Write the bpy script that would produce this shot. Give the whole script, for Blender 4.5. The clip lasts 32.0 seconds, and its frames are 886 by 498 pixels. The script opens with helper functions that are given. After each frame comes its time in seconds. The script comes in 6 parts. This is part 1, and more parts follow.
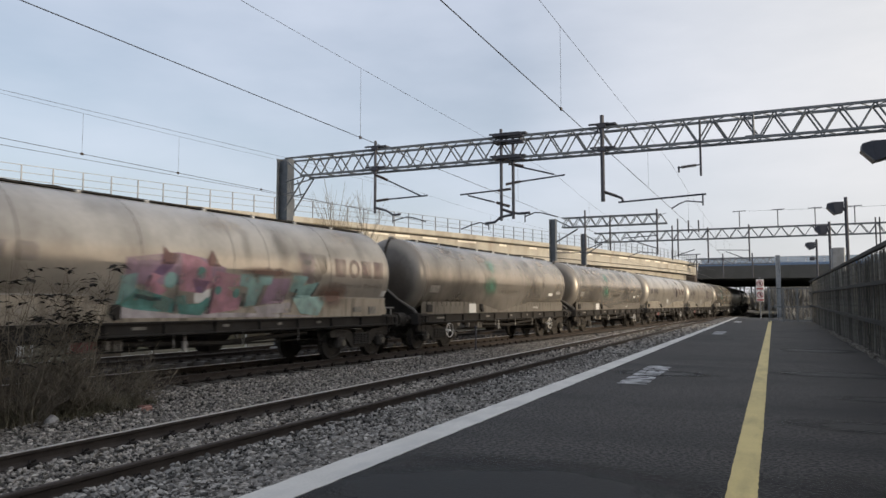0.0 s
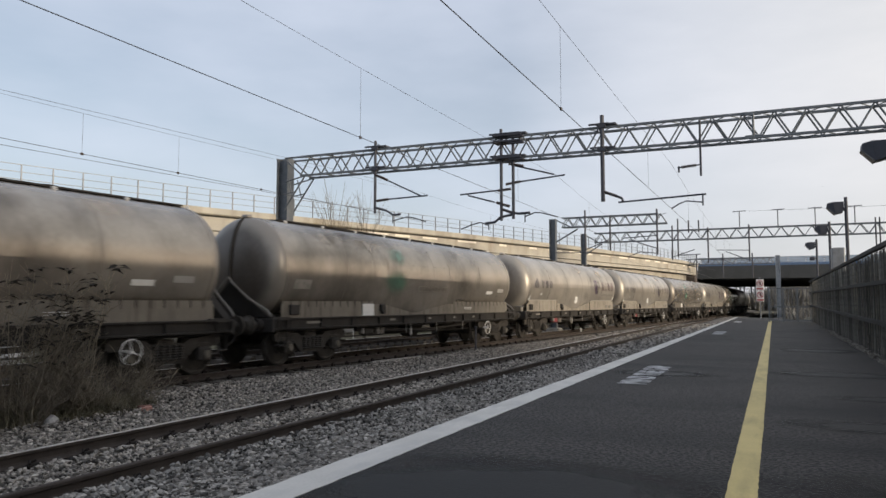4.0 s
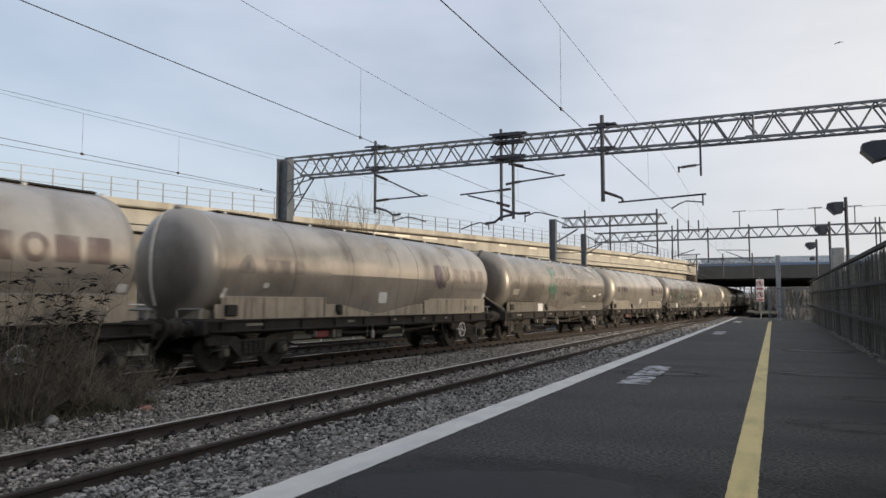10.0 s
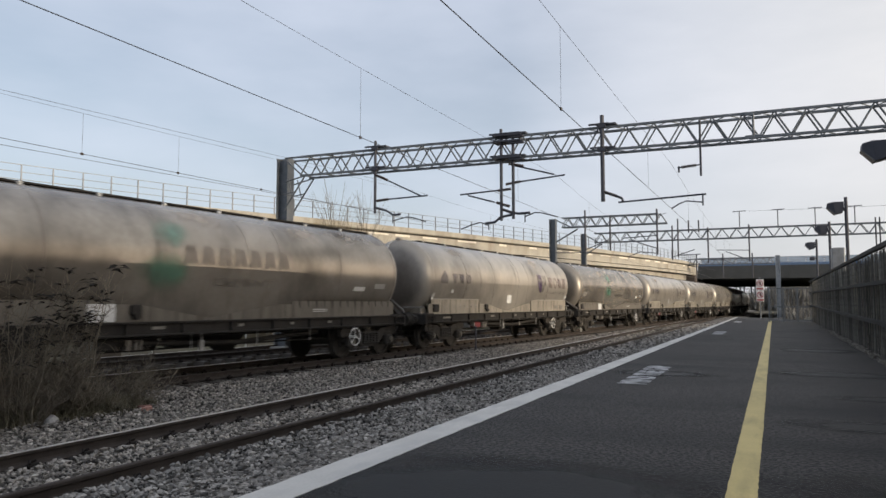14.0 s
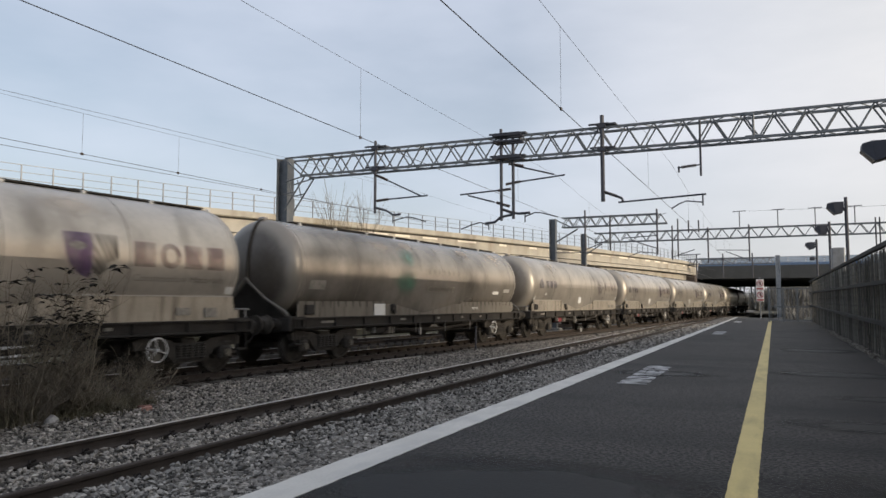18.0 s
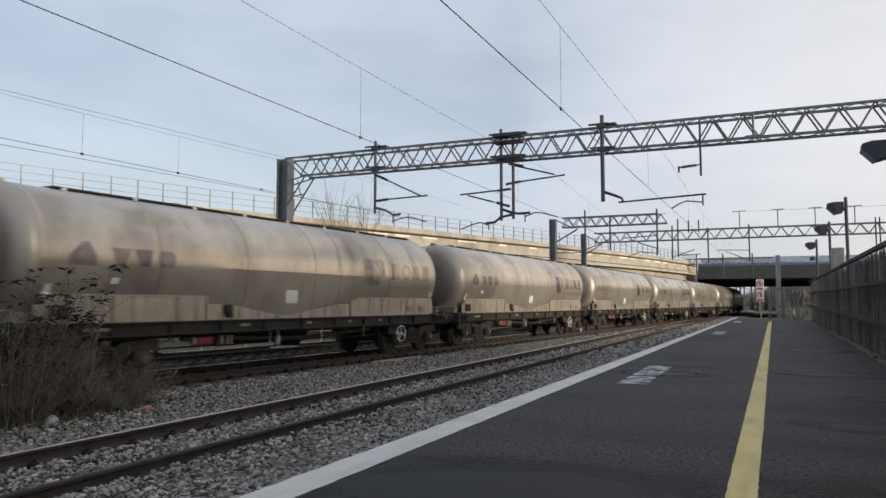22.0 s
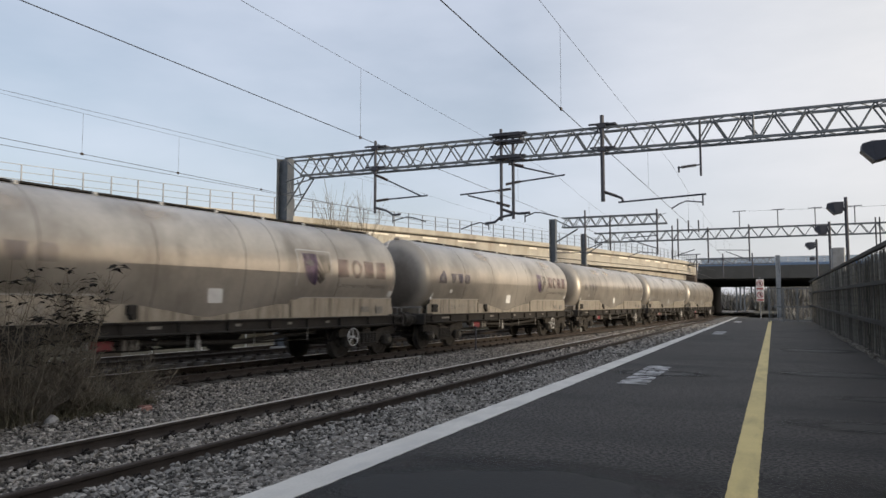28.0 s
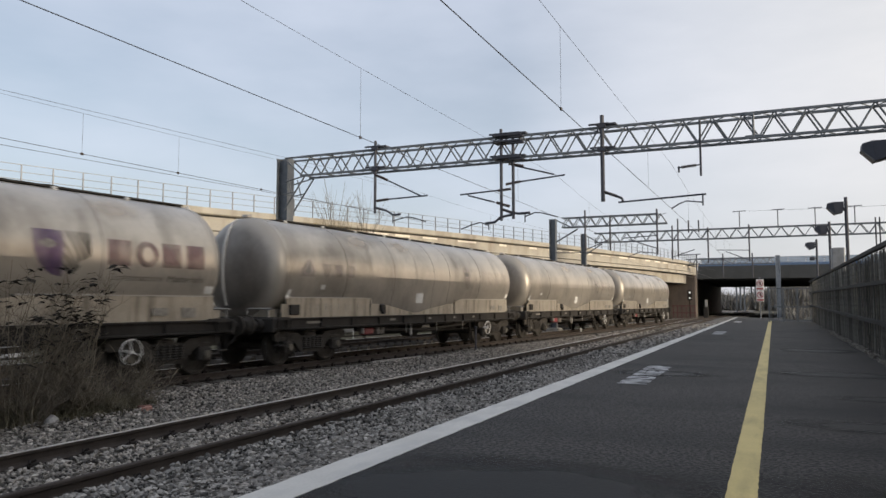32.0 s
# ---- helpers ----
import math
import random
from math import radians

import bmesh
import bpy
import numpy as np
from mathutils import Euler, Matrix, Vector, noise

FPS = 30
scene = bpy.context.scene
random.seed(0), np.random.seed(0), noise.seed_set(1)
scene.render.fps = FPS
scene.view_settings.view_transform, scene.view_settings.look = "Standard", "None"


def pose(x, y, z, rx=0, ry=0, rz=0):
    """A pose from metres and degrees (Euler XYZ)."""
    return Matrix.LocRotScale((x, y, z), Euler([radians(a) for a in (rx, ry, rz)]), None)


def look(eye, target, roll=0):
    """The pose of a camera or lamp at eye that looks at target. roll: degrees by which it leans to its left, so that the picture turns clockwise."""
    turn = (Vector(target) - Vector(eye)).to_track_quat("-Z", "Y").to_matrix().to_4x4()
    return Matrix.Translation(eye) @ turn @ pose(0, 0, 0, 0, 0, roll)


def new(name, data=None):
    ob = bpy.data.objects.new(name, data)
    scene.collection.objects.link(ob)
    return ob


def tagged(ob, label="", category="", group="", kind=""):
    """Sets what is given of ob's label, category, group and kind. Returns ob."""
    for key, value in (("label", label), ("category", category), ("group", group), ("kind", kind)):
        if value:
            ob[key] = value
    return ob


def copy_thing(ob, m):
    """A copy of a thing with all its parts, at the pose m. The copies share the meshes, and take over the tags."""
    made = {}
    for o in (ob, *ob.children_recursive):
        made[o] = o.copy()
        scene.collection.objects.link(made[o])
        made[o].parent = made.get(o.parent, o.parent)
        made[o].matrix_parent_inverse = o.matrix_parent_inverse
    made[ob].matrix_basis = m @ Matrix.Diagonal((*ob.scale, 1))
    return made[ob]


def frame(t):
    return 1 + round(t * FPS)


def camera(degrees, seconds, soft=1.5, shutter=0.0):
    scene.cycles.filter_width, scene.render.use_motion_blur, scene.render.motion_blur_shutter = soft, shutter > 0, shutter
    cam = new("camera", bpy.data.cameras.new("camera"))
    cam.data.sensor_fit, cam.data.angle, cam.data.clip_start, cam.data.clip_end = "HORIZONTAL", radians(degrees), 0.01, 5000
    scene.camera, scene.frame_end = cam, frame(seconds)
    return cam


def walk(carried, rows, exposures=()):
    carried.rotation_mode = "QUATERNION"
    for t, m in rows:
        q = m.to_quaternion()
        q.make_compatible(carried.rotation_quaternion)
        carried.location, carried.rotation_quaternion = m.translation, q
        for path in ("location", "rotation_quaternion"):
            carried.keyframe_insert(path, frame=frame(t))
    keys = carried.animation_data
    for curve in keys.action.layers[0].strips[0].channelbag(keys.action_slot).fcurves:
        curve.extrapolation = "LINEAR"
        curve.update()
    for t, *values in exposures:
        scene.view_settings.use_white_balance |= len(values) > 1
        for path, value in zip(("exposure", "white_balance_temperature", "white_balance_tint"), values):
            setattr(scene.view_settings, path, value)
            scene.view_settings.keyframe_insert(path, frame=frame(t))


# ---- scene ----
# ---------------------------------------------------------------- camera
# World: rail tops at z = 0, +Y along the platform, +X away from the tracks.
cam = camera(62.97, 32.0, soft=1.5, shutter=0.5)
EYE = Vector((0.0, 0.0, 1.555))
YAW, PITCH = 23.795, 4.289
VIEW = pose(EYE.x, EYE.y, EYE.z, 90 + PITCH, 0, YAW)
walk(cam, [(0.0, VIEW), (32.0, VIEW)], exposures=[(0.0, 0.0), (32.0, 0.0)])

# ---------------------------------------------------------------- light
SUN_AZ, SUN_EL = 101.0, 10.0          # degrees right of +Y, and up
GLOW_AZ = 52.0                       # an added low warm glow in the sky, out of view to the right
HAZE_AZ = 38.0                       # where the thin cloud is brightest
world = bpy.data.worlds.new("sky")
scene.world = world
world.use_nodes = True
wn, wl = world.node_tree.nodes, world.node_tree.links
wn.clear()
sky = wn.new("ShaderNodeTexSky")
sky.sky_type = "NISHITA"
sky.sun_disc = False
sky.sun_elevation, sky.sun_rotation = radians(SUN_EL), radians(SUN_AZ)
sky.air_density, sky.dust_density, sky.ozone_density = 1.0, 2.6, 1.6
coord = wn.new("ShaderNodeTexCoord")
stretch = wn.new("ShaderNodeMapping")
stretch.inputs["Scale"].default_value = (1.0, 1.0, 3.0)
wl.new(coord.outputs["Generated"], stretch.inputs["Vector"])
cloud = wn.new("ShaderNodeTexNoise")
cloud.inputs["Scale"].default_value, cloud.inputs["Detail"].default_value = 2.2, 6.0
wl.new(stretch.outputs["Vector"], cloud.inputs["Vector"])
veil = wn.new("ShaderNodeMapRange")
veil.inputs["From Min"].default_value, veil.inputs["From Max"].default_value = 0.3, 0.7
veil.inputs["To Min"].default_value, veil.inputs["To Max"].default_value = 0.40, 0.72
wl.new(cloud.outputs["Fac"], veil.inputs["Value"])
mix = wn.new("ShaderNodeMixRGB")
# the thin cloud closes overhead
split = wn.new("ShaderNodeSeparateXYZ")
wl.new(coord.outputs["Generated"], split.inputs["Vector"])
high = wn.new("ShaderNodeMapRange")
high.inputs["From Min"].default_value, high.inputs["From Max"].default_value = 0.45, 0.9
high.inputs["To Max"].default_value = 0.14
wl.new(split.outputs["Z"], high.inputs["Value"])
total = wn.new("ShaderNodeMath")
total.operation = "ADD"
total.use_clamp = True
wl.new(veil.outputs["Result"], total.inputs[0])
wl.new(high.outputs["Result"], total.inputs[1])
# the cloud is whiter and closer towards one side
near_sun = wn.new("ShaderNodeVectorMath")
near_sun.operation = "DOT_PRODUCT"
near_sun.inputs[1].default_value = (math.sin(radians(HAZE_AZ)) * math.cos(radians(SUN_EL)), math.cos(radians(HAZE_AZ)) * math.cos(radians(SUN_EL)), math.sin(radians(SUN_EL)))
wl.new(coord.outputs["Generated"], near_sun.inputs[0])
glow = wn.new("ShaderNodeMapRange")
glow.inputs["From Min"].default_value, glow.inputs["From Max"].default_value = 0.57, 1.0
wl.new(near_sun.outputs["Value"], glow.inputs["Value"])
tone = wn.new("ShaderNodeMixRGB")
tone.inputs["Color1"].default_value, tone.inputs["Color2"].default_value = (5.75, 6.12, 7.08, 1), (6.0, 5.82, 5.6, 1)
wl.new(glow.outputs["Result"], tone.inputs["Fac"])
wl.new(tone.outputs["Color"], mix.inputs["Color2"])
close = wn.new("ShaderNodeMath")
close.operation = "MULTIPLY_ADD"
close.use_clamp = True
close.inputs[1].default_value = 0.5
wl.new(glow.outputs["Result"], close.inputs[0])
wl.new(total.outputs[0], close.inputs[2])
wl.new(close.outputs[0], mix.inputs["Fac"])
wl.new(sky.outputs["Color"], mix.inputs["Color1"])
# an added low warm glow, out of view, that brightens the tank sides
low_glow = wn.new("ShaderNodeVectorMath")
low_glow.operation = "DOT_PRODUCT"
low_glow.inputs[1].default_value = (math.sin(radians(GLOW_AZ)), math.cos(radians(GLOW_AZ)), 0.0)
wl.new(coord.outputs["Generated"], low_glow.inputs[0])
side_fall = wn.new("ShaderNodeMapRange")
side_fall.interpolation_type = "SMOOTHSTEP"
side_fall.inputs["From Min"].default_value, side_fall.inputs["From Max"].default_value = 0.74, 0.97
wl.new(low_glow.outputs["Value"], side_fall.inputs["Value"])
up_fall = wn.new("ShaderNodeMapRange")
up_fall.interpolation_type = "SMOOTHSTEP"
up_fall.inputs["From Min"].default_value, up_fall.inputs["From Max"].default_value = 0.52, 0.04
wl.new(split.outputs["Z"], up_fall.inputs["Value"])
low_glow_fac = wn.new("ShaderNodeMath")
low_glow_fac.operation = "MULTIPLY"
wl.new(side_fall.outputs["Result"], low_glow_fac.inputs[0])
wl.new(up_fall.outputs["Result"], low_glow_fac.inputs[1])
warm = wn.new("ShaderNodeMixRGB")
warm.inputs["Color2"].default_value = (11.2, 9.1, 7.1, 1)
wl.new(low_glow_fac.outputs[0], warm.inputs["Fac"])
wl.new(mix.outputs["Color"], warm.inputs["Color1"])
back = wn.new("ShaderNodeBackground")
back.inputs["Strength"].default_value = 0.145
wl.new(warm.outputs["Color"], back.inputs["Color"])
wout = wn.new("ShaderNodeOutputWorld")
wl.new(back.outputs["Background"], wout.inputs["Surface"])

sun_data = bpy.data.lights.new("sun", "SUN")
sun_data.energy, sun_data.angle, sun_data.color = 3.1, radians(14), (1.0, 0.85, 0.66)
sun = new("sun", sun_data)
az, el = radians(SUN_AZ), radians(SUN_EL)
toward = Vector((math.sin(az) * math.cos(el), math.cos(az) * math.cos(el), math.sin(el)))
sun.matrix_world = look(toward * 60, (0, 0, 0))


# ---------------------------------------------------------------- mesh tools
class Shape:
    """Collects vertices and faces for one mesh."""

    def __init__(self):
        self.v, self.f = [], []

    def add(self, vs, fs):
        o = len(self.v)
        self.v += [tuple(p) for p in vs]
        self.f += [tuple(i + o for i in q) for q in fs]
        return self

    def box(self, c, s, rz=0.0, bev=0.0, ry=0.0, rx=0.0):
        """A box with its vertical and top edges bevelled where bev is given."""
        hx, hy, hz = s[0] / 2, s[1] / 2, s[2] / 2
        turn = Euler((radians(rx), radians(ry), radians(rz))).to_matrix()
        b = min(bev, hx * 0.8, hy * 0.8, hz * 0.8)
        if b <= 0:
            vs = [(x, y, z) for z in (-hz, hz) for x, y in ((-hx, -hy), (hx, -hy), (hx, hy), (-hx, hy))]
            fs = [(3, 2, 1, 0), (4, 5, 6, 7), (0, 1, 5, 4), (1, 2, 6, 5), (2, 3, 7, 6), (3, 0, 4, 7)]
        else:
            def ring(z, i):
                x, y = hx - i, hy - i
                k = b if i == 0 else b * 0.4
                return [(-x + k, -y, z), (x - k, -y, z), (x, -y + k, z), (x, y - k, z), (x - k, y, z), (-x + k, y, z), (-x, y - k, z), (-x, -y + k, z)]
            vs = ring(-hz, b) + ring(-hz + b, 0) + ring(hz - b, 0) + ring(hz, b)
            fs = [tuple(range(7, -1, -1)), tuple(range(24, 32))]
            for r in range(3):
                fs += [(r * 8 + i, r * 8 + (i + 1) % 8, r * 8 + 8 + (i + 1) % 8, r * 8 + 8 + i) for i in range(8)]
        return self.add([turn @ Vector(p) + Vector(c) for p in vs], fs)

    def tube(self, p, q, r, n=8, r2=None, cap=True):
        p, q = Vector(p), Vector(q)
        d = (q - p).normalized()
        a = d.orthogonal().normalized()
        b = d.cross(a)
        r2 = r if r2 is None else r2
        vs = []
        for c, rr in ((p, r), (q, r2)):
            vs += [c + (a * math.cos(2 * math.pi * i / n) + b * math.sin(2 * math.pi * i / n)) * rr for i in range(n)]
        fs = [(i, (i + 1) % n, n + (i + 1) % n, n + i) for i in range(n)]
        if cap:
            fs += [tuple(range(n - 1, -1, -1)), tuple(range(n, 2 * n))]
        return self.add(vs, fs)

    def path(self, pts, r, n=6, r2=None):
        """A tube along a chain of points, tapering from r to r2."""
        pts = [Vector(p) for p in pts]
        r2 = r if r2 is None else r2
        vs, fs = [], []
        for k, p in enumerate(pts):
            d = (pts[min(k + 1, len(pts) - 1)] - pts[max(k - 1, 0)]).normalized()
            a = d.cross(Vector((0.31, 0.17, 0.93))).normalized()
            b = d.cross(a)
            rr = r + (r2 - r) * k / (len(pts) - 1)
            vs += [p + (a * math.cos(2 * math.pi * i / n) + b * math.sin(2 * math.pi * i / n)) * rr for i in range(n)]
        for k in range(len(pts) - 1):
            fs += [(k * n + i, k * n + (i + 1) % n, k * n + n + (i + 1) % n, k * n + n + i) for i in range(n)]
        fs += [tuple(range(n - 1, -1, -1)), tuple(range(len(vs) - n, len(vs)))]
        return self.add(vs, fs)

    def loft(self, rings, cap=True, closed=True):
        n = len(rings[0])
        vs = [p for r in rings for p in r]
        fs = []
        for k in range(len(rings) - 1):
            for i in range(n if closed else n - 1):
                fs.append((k * n + i, k * n + (i + 1) % n, k * n + n + (i + 1) % n, k * n + n + i))
        if cap:
            fs += [tuple(range(n - 1, -1, -1)), tuple(range(len(vs) - n, len(vs)))]
        return self.add(vs, fs)

    def torus(self, c, axis, R, r, n=20, m=6):
        c, axis = Vector(c), Vector(axis).normalized()
        a = axis.orthogonal().normalized()
        b = axis.cross(a)
        rings = []
        for i in range(n):
            t = 2 * math.pi * i / n
            o = a * math.cos(t) + b * math.sin(t)
            rings.append([c + o * (R + r * math.cos(2 * math.pi * j / m)) + axis * r * math.sin(2 * math.pi * j / m) for j in range(m)])
        rings.append(rings[0])
        return self.loft(rings, cap=False)

    def mesh(self, name, material, smooth=False):
        me = bpy.data.meshes.new(name)
        me.from_pydata(self.v, [], self.f)
        me.materials.append(material)
        bm = bmesh.new()
        bm.from_mesh(me)
        bmesh.ops.recalc_face_normals(bm, faces=bm.faces)
        bm.to_mesh(me)
        bm.free()
        if smooth:
            for p in me.polygons:
                p.use_smooth = True
            me.set_sharp_from_angle(angle=radians(35))
        me.update()
        return me


def part(name, shape, material, parent, label="", smooth=False):
    """One mesh object under a thing or a part; shape is a Shape or a mesh."""
    me = shape.mesh(name, material, smooth) if isinstance(shape, Shape) else shape
    ob = new(name, me)
    if parent is not None:
        ob.parent = parent
    return tagged(ob, label)


def thing(name, label, category, group="", m=None, kind=""):
    """An Empty at the base of a thing that has parts."""
    ob = new(name)
    ob.empty_display_size = 0.2
    if m is not None:
        ob.matrix_basis = m
    return tagged(ob, label, category, group, kind)


def single(name, shape, material, label, category, group="", kind="", smooth=False):
    return tagged(part(name, shape, material, None, "", smooth), label, category, group, kind)


def bulk(name, V, F, material):
    """A mesh from numpy arrays of vertices and triangles."""
    me = bpy.data.meshes.new(name)
    me.vertices.add(len(V))
    me.vertices.foreach_set("co", np.asarray(V, dtype=np.float32).ravel())
    me.loops.add(len(F) * 3)
    me.loops.foreach_set("vertex_index", np.asarray(F, dtype=np.int32).ravel())
    me.polygons.add(len(F))
    me.polygons.foreach_set("loop_start", np.arange(0, len(F) * 3, 3, dtype=np.int32))
    me.materials.append(material)
    me.polygons.foreach_set("use_smooth", np.zeros(len(F), dtype=bool))
    me.update(calc_edges=True)
    return me


# ---------------------------------------------------------------- materials
def surface(name, base, rough=0.7, metal=0.0, dark=0.6, light=1.25, scale=6.0, fine=60.0, bump=0.15, depth=0.01,
            stain=None, stain_scale=(1, 1, 1), stain_amount=0.0, object_random=0.0, island_random=0.0, spec=0.5, grain=None):
    """A two-scale procedural surface: broad wear, fine grain, an optional streaky stain, a bump."""
    ma = bpy.data.materials.new(name)
    ma.use_nodes = True
    nt = ma.node_tree
    n, l = nt.nodes, nt.links
    bsdf = n["Principled BSDF"]
    co = n.new("ShaderNodeTexCoord")
    a = n.new("ShaderNodeTexNoise")
    a.inputs["Scale"].default_value, a.inputs["Detail"].default_value = scale, 6.0
    b = n.new("ShaderNodeTexNoise")
    b.inputs["Scale"].default_value, b.inputs["Detail"].default_value = fine, 4.0
    l.new(co.outputs["Object"], a.inputs["Vector"])
    l.new(co.outputs["Object"], b.inputs["Vector"])
    both = n.new("ShaderNodeMath")
    both.operation = "MULTIPLY_ADD"
    both.inputs[1].default_value = 0.4
    half = n.new("ShaderNodeMath")
    half.operation = "MULTIPLY"
    half.inputs[1].default_value = 0.6
    l.new(a.outputs["Fac"], half.inputs[0])
    l.new(b.outputs["Fac"], both.inputs[0])
    l.new(half.outputs[0], both.inputs[2])
    ramp = n.new("ShaderNodeMapRange")
    ramp.inputs["From Min"].default_value, ramp.inputs["From Max"].default_value = 0.3, 0.7
    ramp.inputs["To Min"].default_value, ramp.inputs["To Max"].default_value = dark, light
    l.new(both.outputs[0], ramp.inputs["Value"])
    value = ramp.outputs["Result"]
    if object_random or island_random:
        info = n.new("ShaderNodeObjectInfo") if object_random else n.new("ShaderNodeNewGeometry")
        rnd = n.new("ShaderNodeMapRange")
        k = object_random or island_random
        rnd.inputs["To Min"].default_value, rnd.inputs["To Max"].default_value = 1 - k, 1 + k
        l.new(info.outputs["Random" if object_random else "Random Per Island"], rnd.inputs["Value"])
        mul = n.new("ShaderNodeMath")
        mul.operation = "MULTIPLY"
        l.new(value, mul.inputs[0])
        l.new(rnd.outputs["Result"], mul.inputs[1])
        value = mul.outputs[0]
    relief = both.outputs[0]
    if grain is not None:
        g = n.new("ShaderNodeTexNoise")
        g.inputs["Scale"].default_value, g.inputs["Detail"].default_value = grain[0], 2.0
        l.new(co.outputs["Object"], g.inputs["Vector"])
        gr = n.new("ShaderNodeMapRange")
        gr.inputs["From Min"].default_value, gr.inputs["From Max"].default_value = 0.5 - grain[3], 0.5 + grain[3]
        gr.inputs["To Min"].default_value, gr.inputs["To Max"].default_value = grain[1], grain[2]
        l.new(g.outputs["Fac"], gr.inputs["Value"])
        gm = n.new("ShaderNodeMath")
        gm.operation = "MULTIPLY"
        l.new(value, gm.inputs[0])
        l.new(gr.outputs["Result"], gm.inputs[1])
        value = gm.outputs[0]
        relief = g.outputs["Fac"]
    tint = n.new("ShaderNodeVectorMath")
    tint.operation = "SCALE"
    tint.inputs[0].default_value = base
    l.new(value, tint.inputs["Scale"])
    colour = tint.outputs["Vector"]
    if stain is not None:
        mp = n.new("ShaderNodeMapping")
        mp.inputs["Scale"].default_value = stain_scale
        l.new(co.outputs["Object"], mp.inputs["Vector"])
        s = n.new("ShaderNodeTexNoise")
        s.inputs["Scale"].default_value, s.inputs["Detail"].default_value = 1.0, 5.0
        s.inputs["Roughness"].default_value = 0.6
        l.new(mp.outputs["Vector"], s.inputs["Vector"])
        r = n.new("ShaderNodeMapRange")
        r.inputs["From Min"].default_value, r.inputs["From Max"].default_value = 0.48, 0.68
        r.inputs["To Max"].default_value = stain_amount
        l.new(s.outputs["Fac"], r.inputs["Value"])
        mx = n.new("ShaderNodeMixRGB")
        mx.inputs["Color2"].default_value = (*stain, 1)
        l.new(r.outputs["Result"], mx.inputs["Fac"])
        l.new(colour, mx.inputs["Color1"])
        colour = mx.outputs["Color"]
    l.new(colour, bsdf.inputs["Base Color"])
    bsdf.inputs["Roughness"].default_value = rough
    bsdf.inputs["Metallic"].default_value = metal
    bsdf.inputs["Specular IOR Level"].default_value = spec
    if bump:
        bp = n.new("ShaderNodeBump")
        bp.inputs["Strength"].default_value, bp.inputs["Distance"].default_value = bump, depth
        l.new(relief, bp.inputs["Height"])
        l.new(bp.outputs["Normal"], bsdf.inputs["Normal"])
    return ma


def soften(ma, strength, scale=2.5, outer=0.70, inner=0.28, flat_axis=0):
    """Lets a paint or grime mark fade out towards its edges, unevenly."""
    nt = ma.node_tree
    n, l = nt.nodes, nt.links
    co = n.new("ShaderNodeTexCoord")
    far = n.new("ShaderNodeVectorMath")
    far.operation = "DISTANCE"
    far.inputs[1].default_value = (0.5, 0.5, 0.5)
    flat = n.new("ShaderNodeVectorMath")
    flat.operation = "MULTIPLY_ADD"
    flat.inputs[1].default_value, flat.inputs[2].default_value = ((0, 1, 1), (0.5, 0, 0)) if flat_axis == 0 else ((1, 1, 0), (0, 0, 0.5))
    l.new(co.outputs["Generated"], flat.inputs[0])
    l.new(flat.outputs["Vector"], far.inputs[0])
    no = n.new("ShaderNodeTexNoise")
    no.inputs["Scale"].default_value, no.inputs["Detail"].default_value = scale, 4.0
    l.new(co.outputs["Object"], no.inputs["Vector"])
    add = n.new("ShaderNodeMath")
    add.operation = "MULTIPLY_ADD"
    add.inputs[1].default_value = 0.45
    l.new(no.outputs["Fac"], add.inputs[0])
    l.new(far.outputs["Value"], add.inputs[2])
    fade = n.new("ShaderNodeMapRange")
    fade.interpolation_type = "SMOOTHSTEP"
    fade.inputs["From Min"].default_value, fade.inputs["From Max"].default_value = outer, inner
    fade.inputs["To Max"].default_value = strength
    l.new(add.outputs[0], fade.inputs["Value"])
    l.new(fade.outputs["Result"], n["Principled BSDF"].inputs["Alpha"])
    return ma


ASPHALT = surface("asphalt", (0.0122, 0.011, 0.0098), 0.70, 0, 0.7, 1.3, 0.8, 260, 1.0, 0.012, (0.0032, 0.0032, 0.0032), (0.35, 1.3, 1), 0.95, spec=0.27, grain=(58, 0.0, 4.6, 0.05))
PAINT_WHITE = surface("line_white", (0.55, 0.53, 0.485), 0.6, 0, 0.8, 1.1, 4, 120, 0.3, 0.003, (0.3, 0.3, 0.3), (6, 2, 1), 0.5)
PAINT_WORN = surface("worn_white", (0.42, 0.42, 0.42), 0.7, 0, 0.6, 1.2, 7, 120, 0.3, 0.003, (0.05, 0.05, 0.05), (9, 5, 1), 0.9)
PAINT_YELLOW = surface("line_yellow", (0.57, 0.45, 0.17), 0.65, 0, 0.8, 1.1, 3, 120, 0.3, 0.003, (0.25, 0.2, 0.08), (8, 1.5, 1), 0.5)
CONCRETE = surface("concrete", (0.42, 0.395, 0.34), 0.85, 0, 0.75, 1.15, 0.9, 25, 0.2, 0.01, (0.2, 0.17, 0.12), (0.7, 0.7, 0.15), 0.6)
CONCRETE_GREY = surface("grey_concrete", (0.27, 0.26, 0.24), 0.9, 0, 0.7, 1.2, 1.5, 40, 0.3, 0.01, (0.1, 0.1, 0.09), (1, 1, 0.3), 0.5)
BRIDGE_GREY = surface("bridge_grey", (0.064, 0.068, 0.07), 0.8, 0, 0.8, 1.15, 0.8, 20, 0.1, 0.01, spec=0.2)
STEEL = surface("galvanised", (0.145, 0.16, 0.175), 0.55, 0.35, 0.75, 1.2, 5, 50, 0.1, 0.003)
STEEL_DARK = surface("dark_steel", (0.045, 0.048, 0.062), 0.6, 0.1, 0.75, 1.2, 5, 50, 0.1, 0.003)
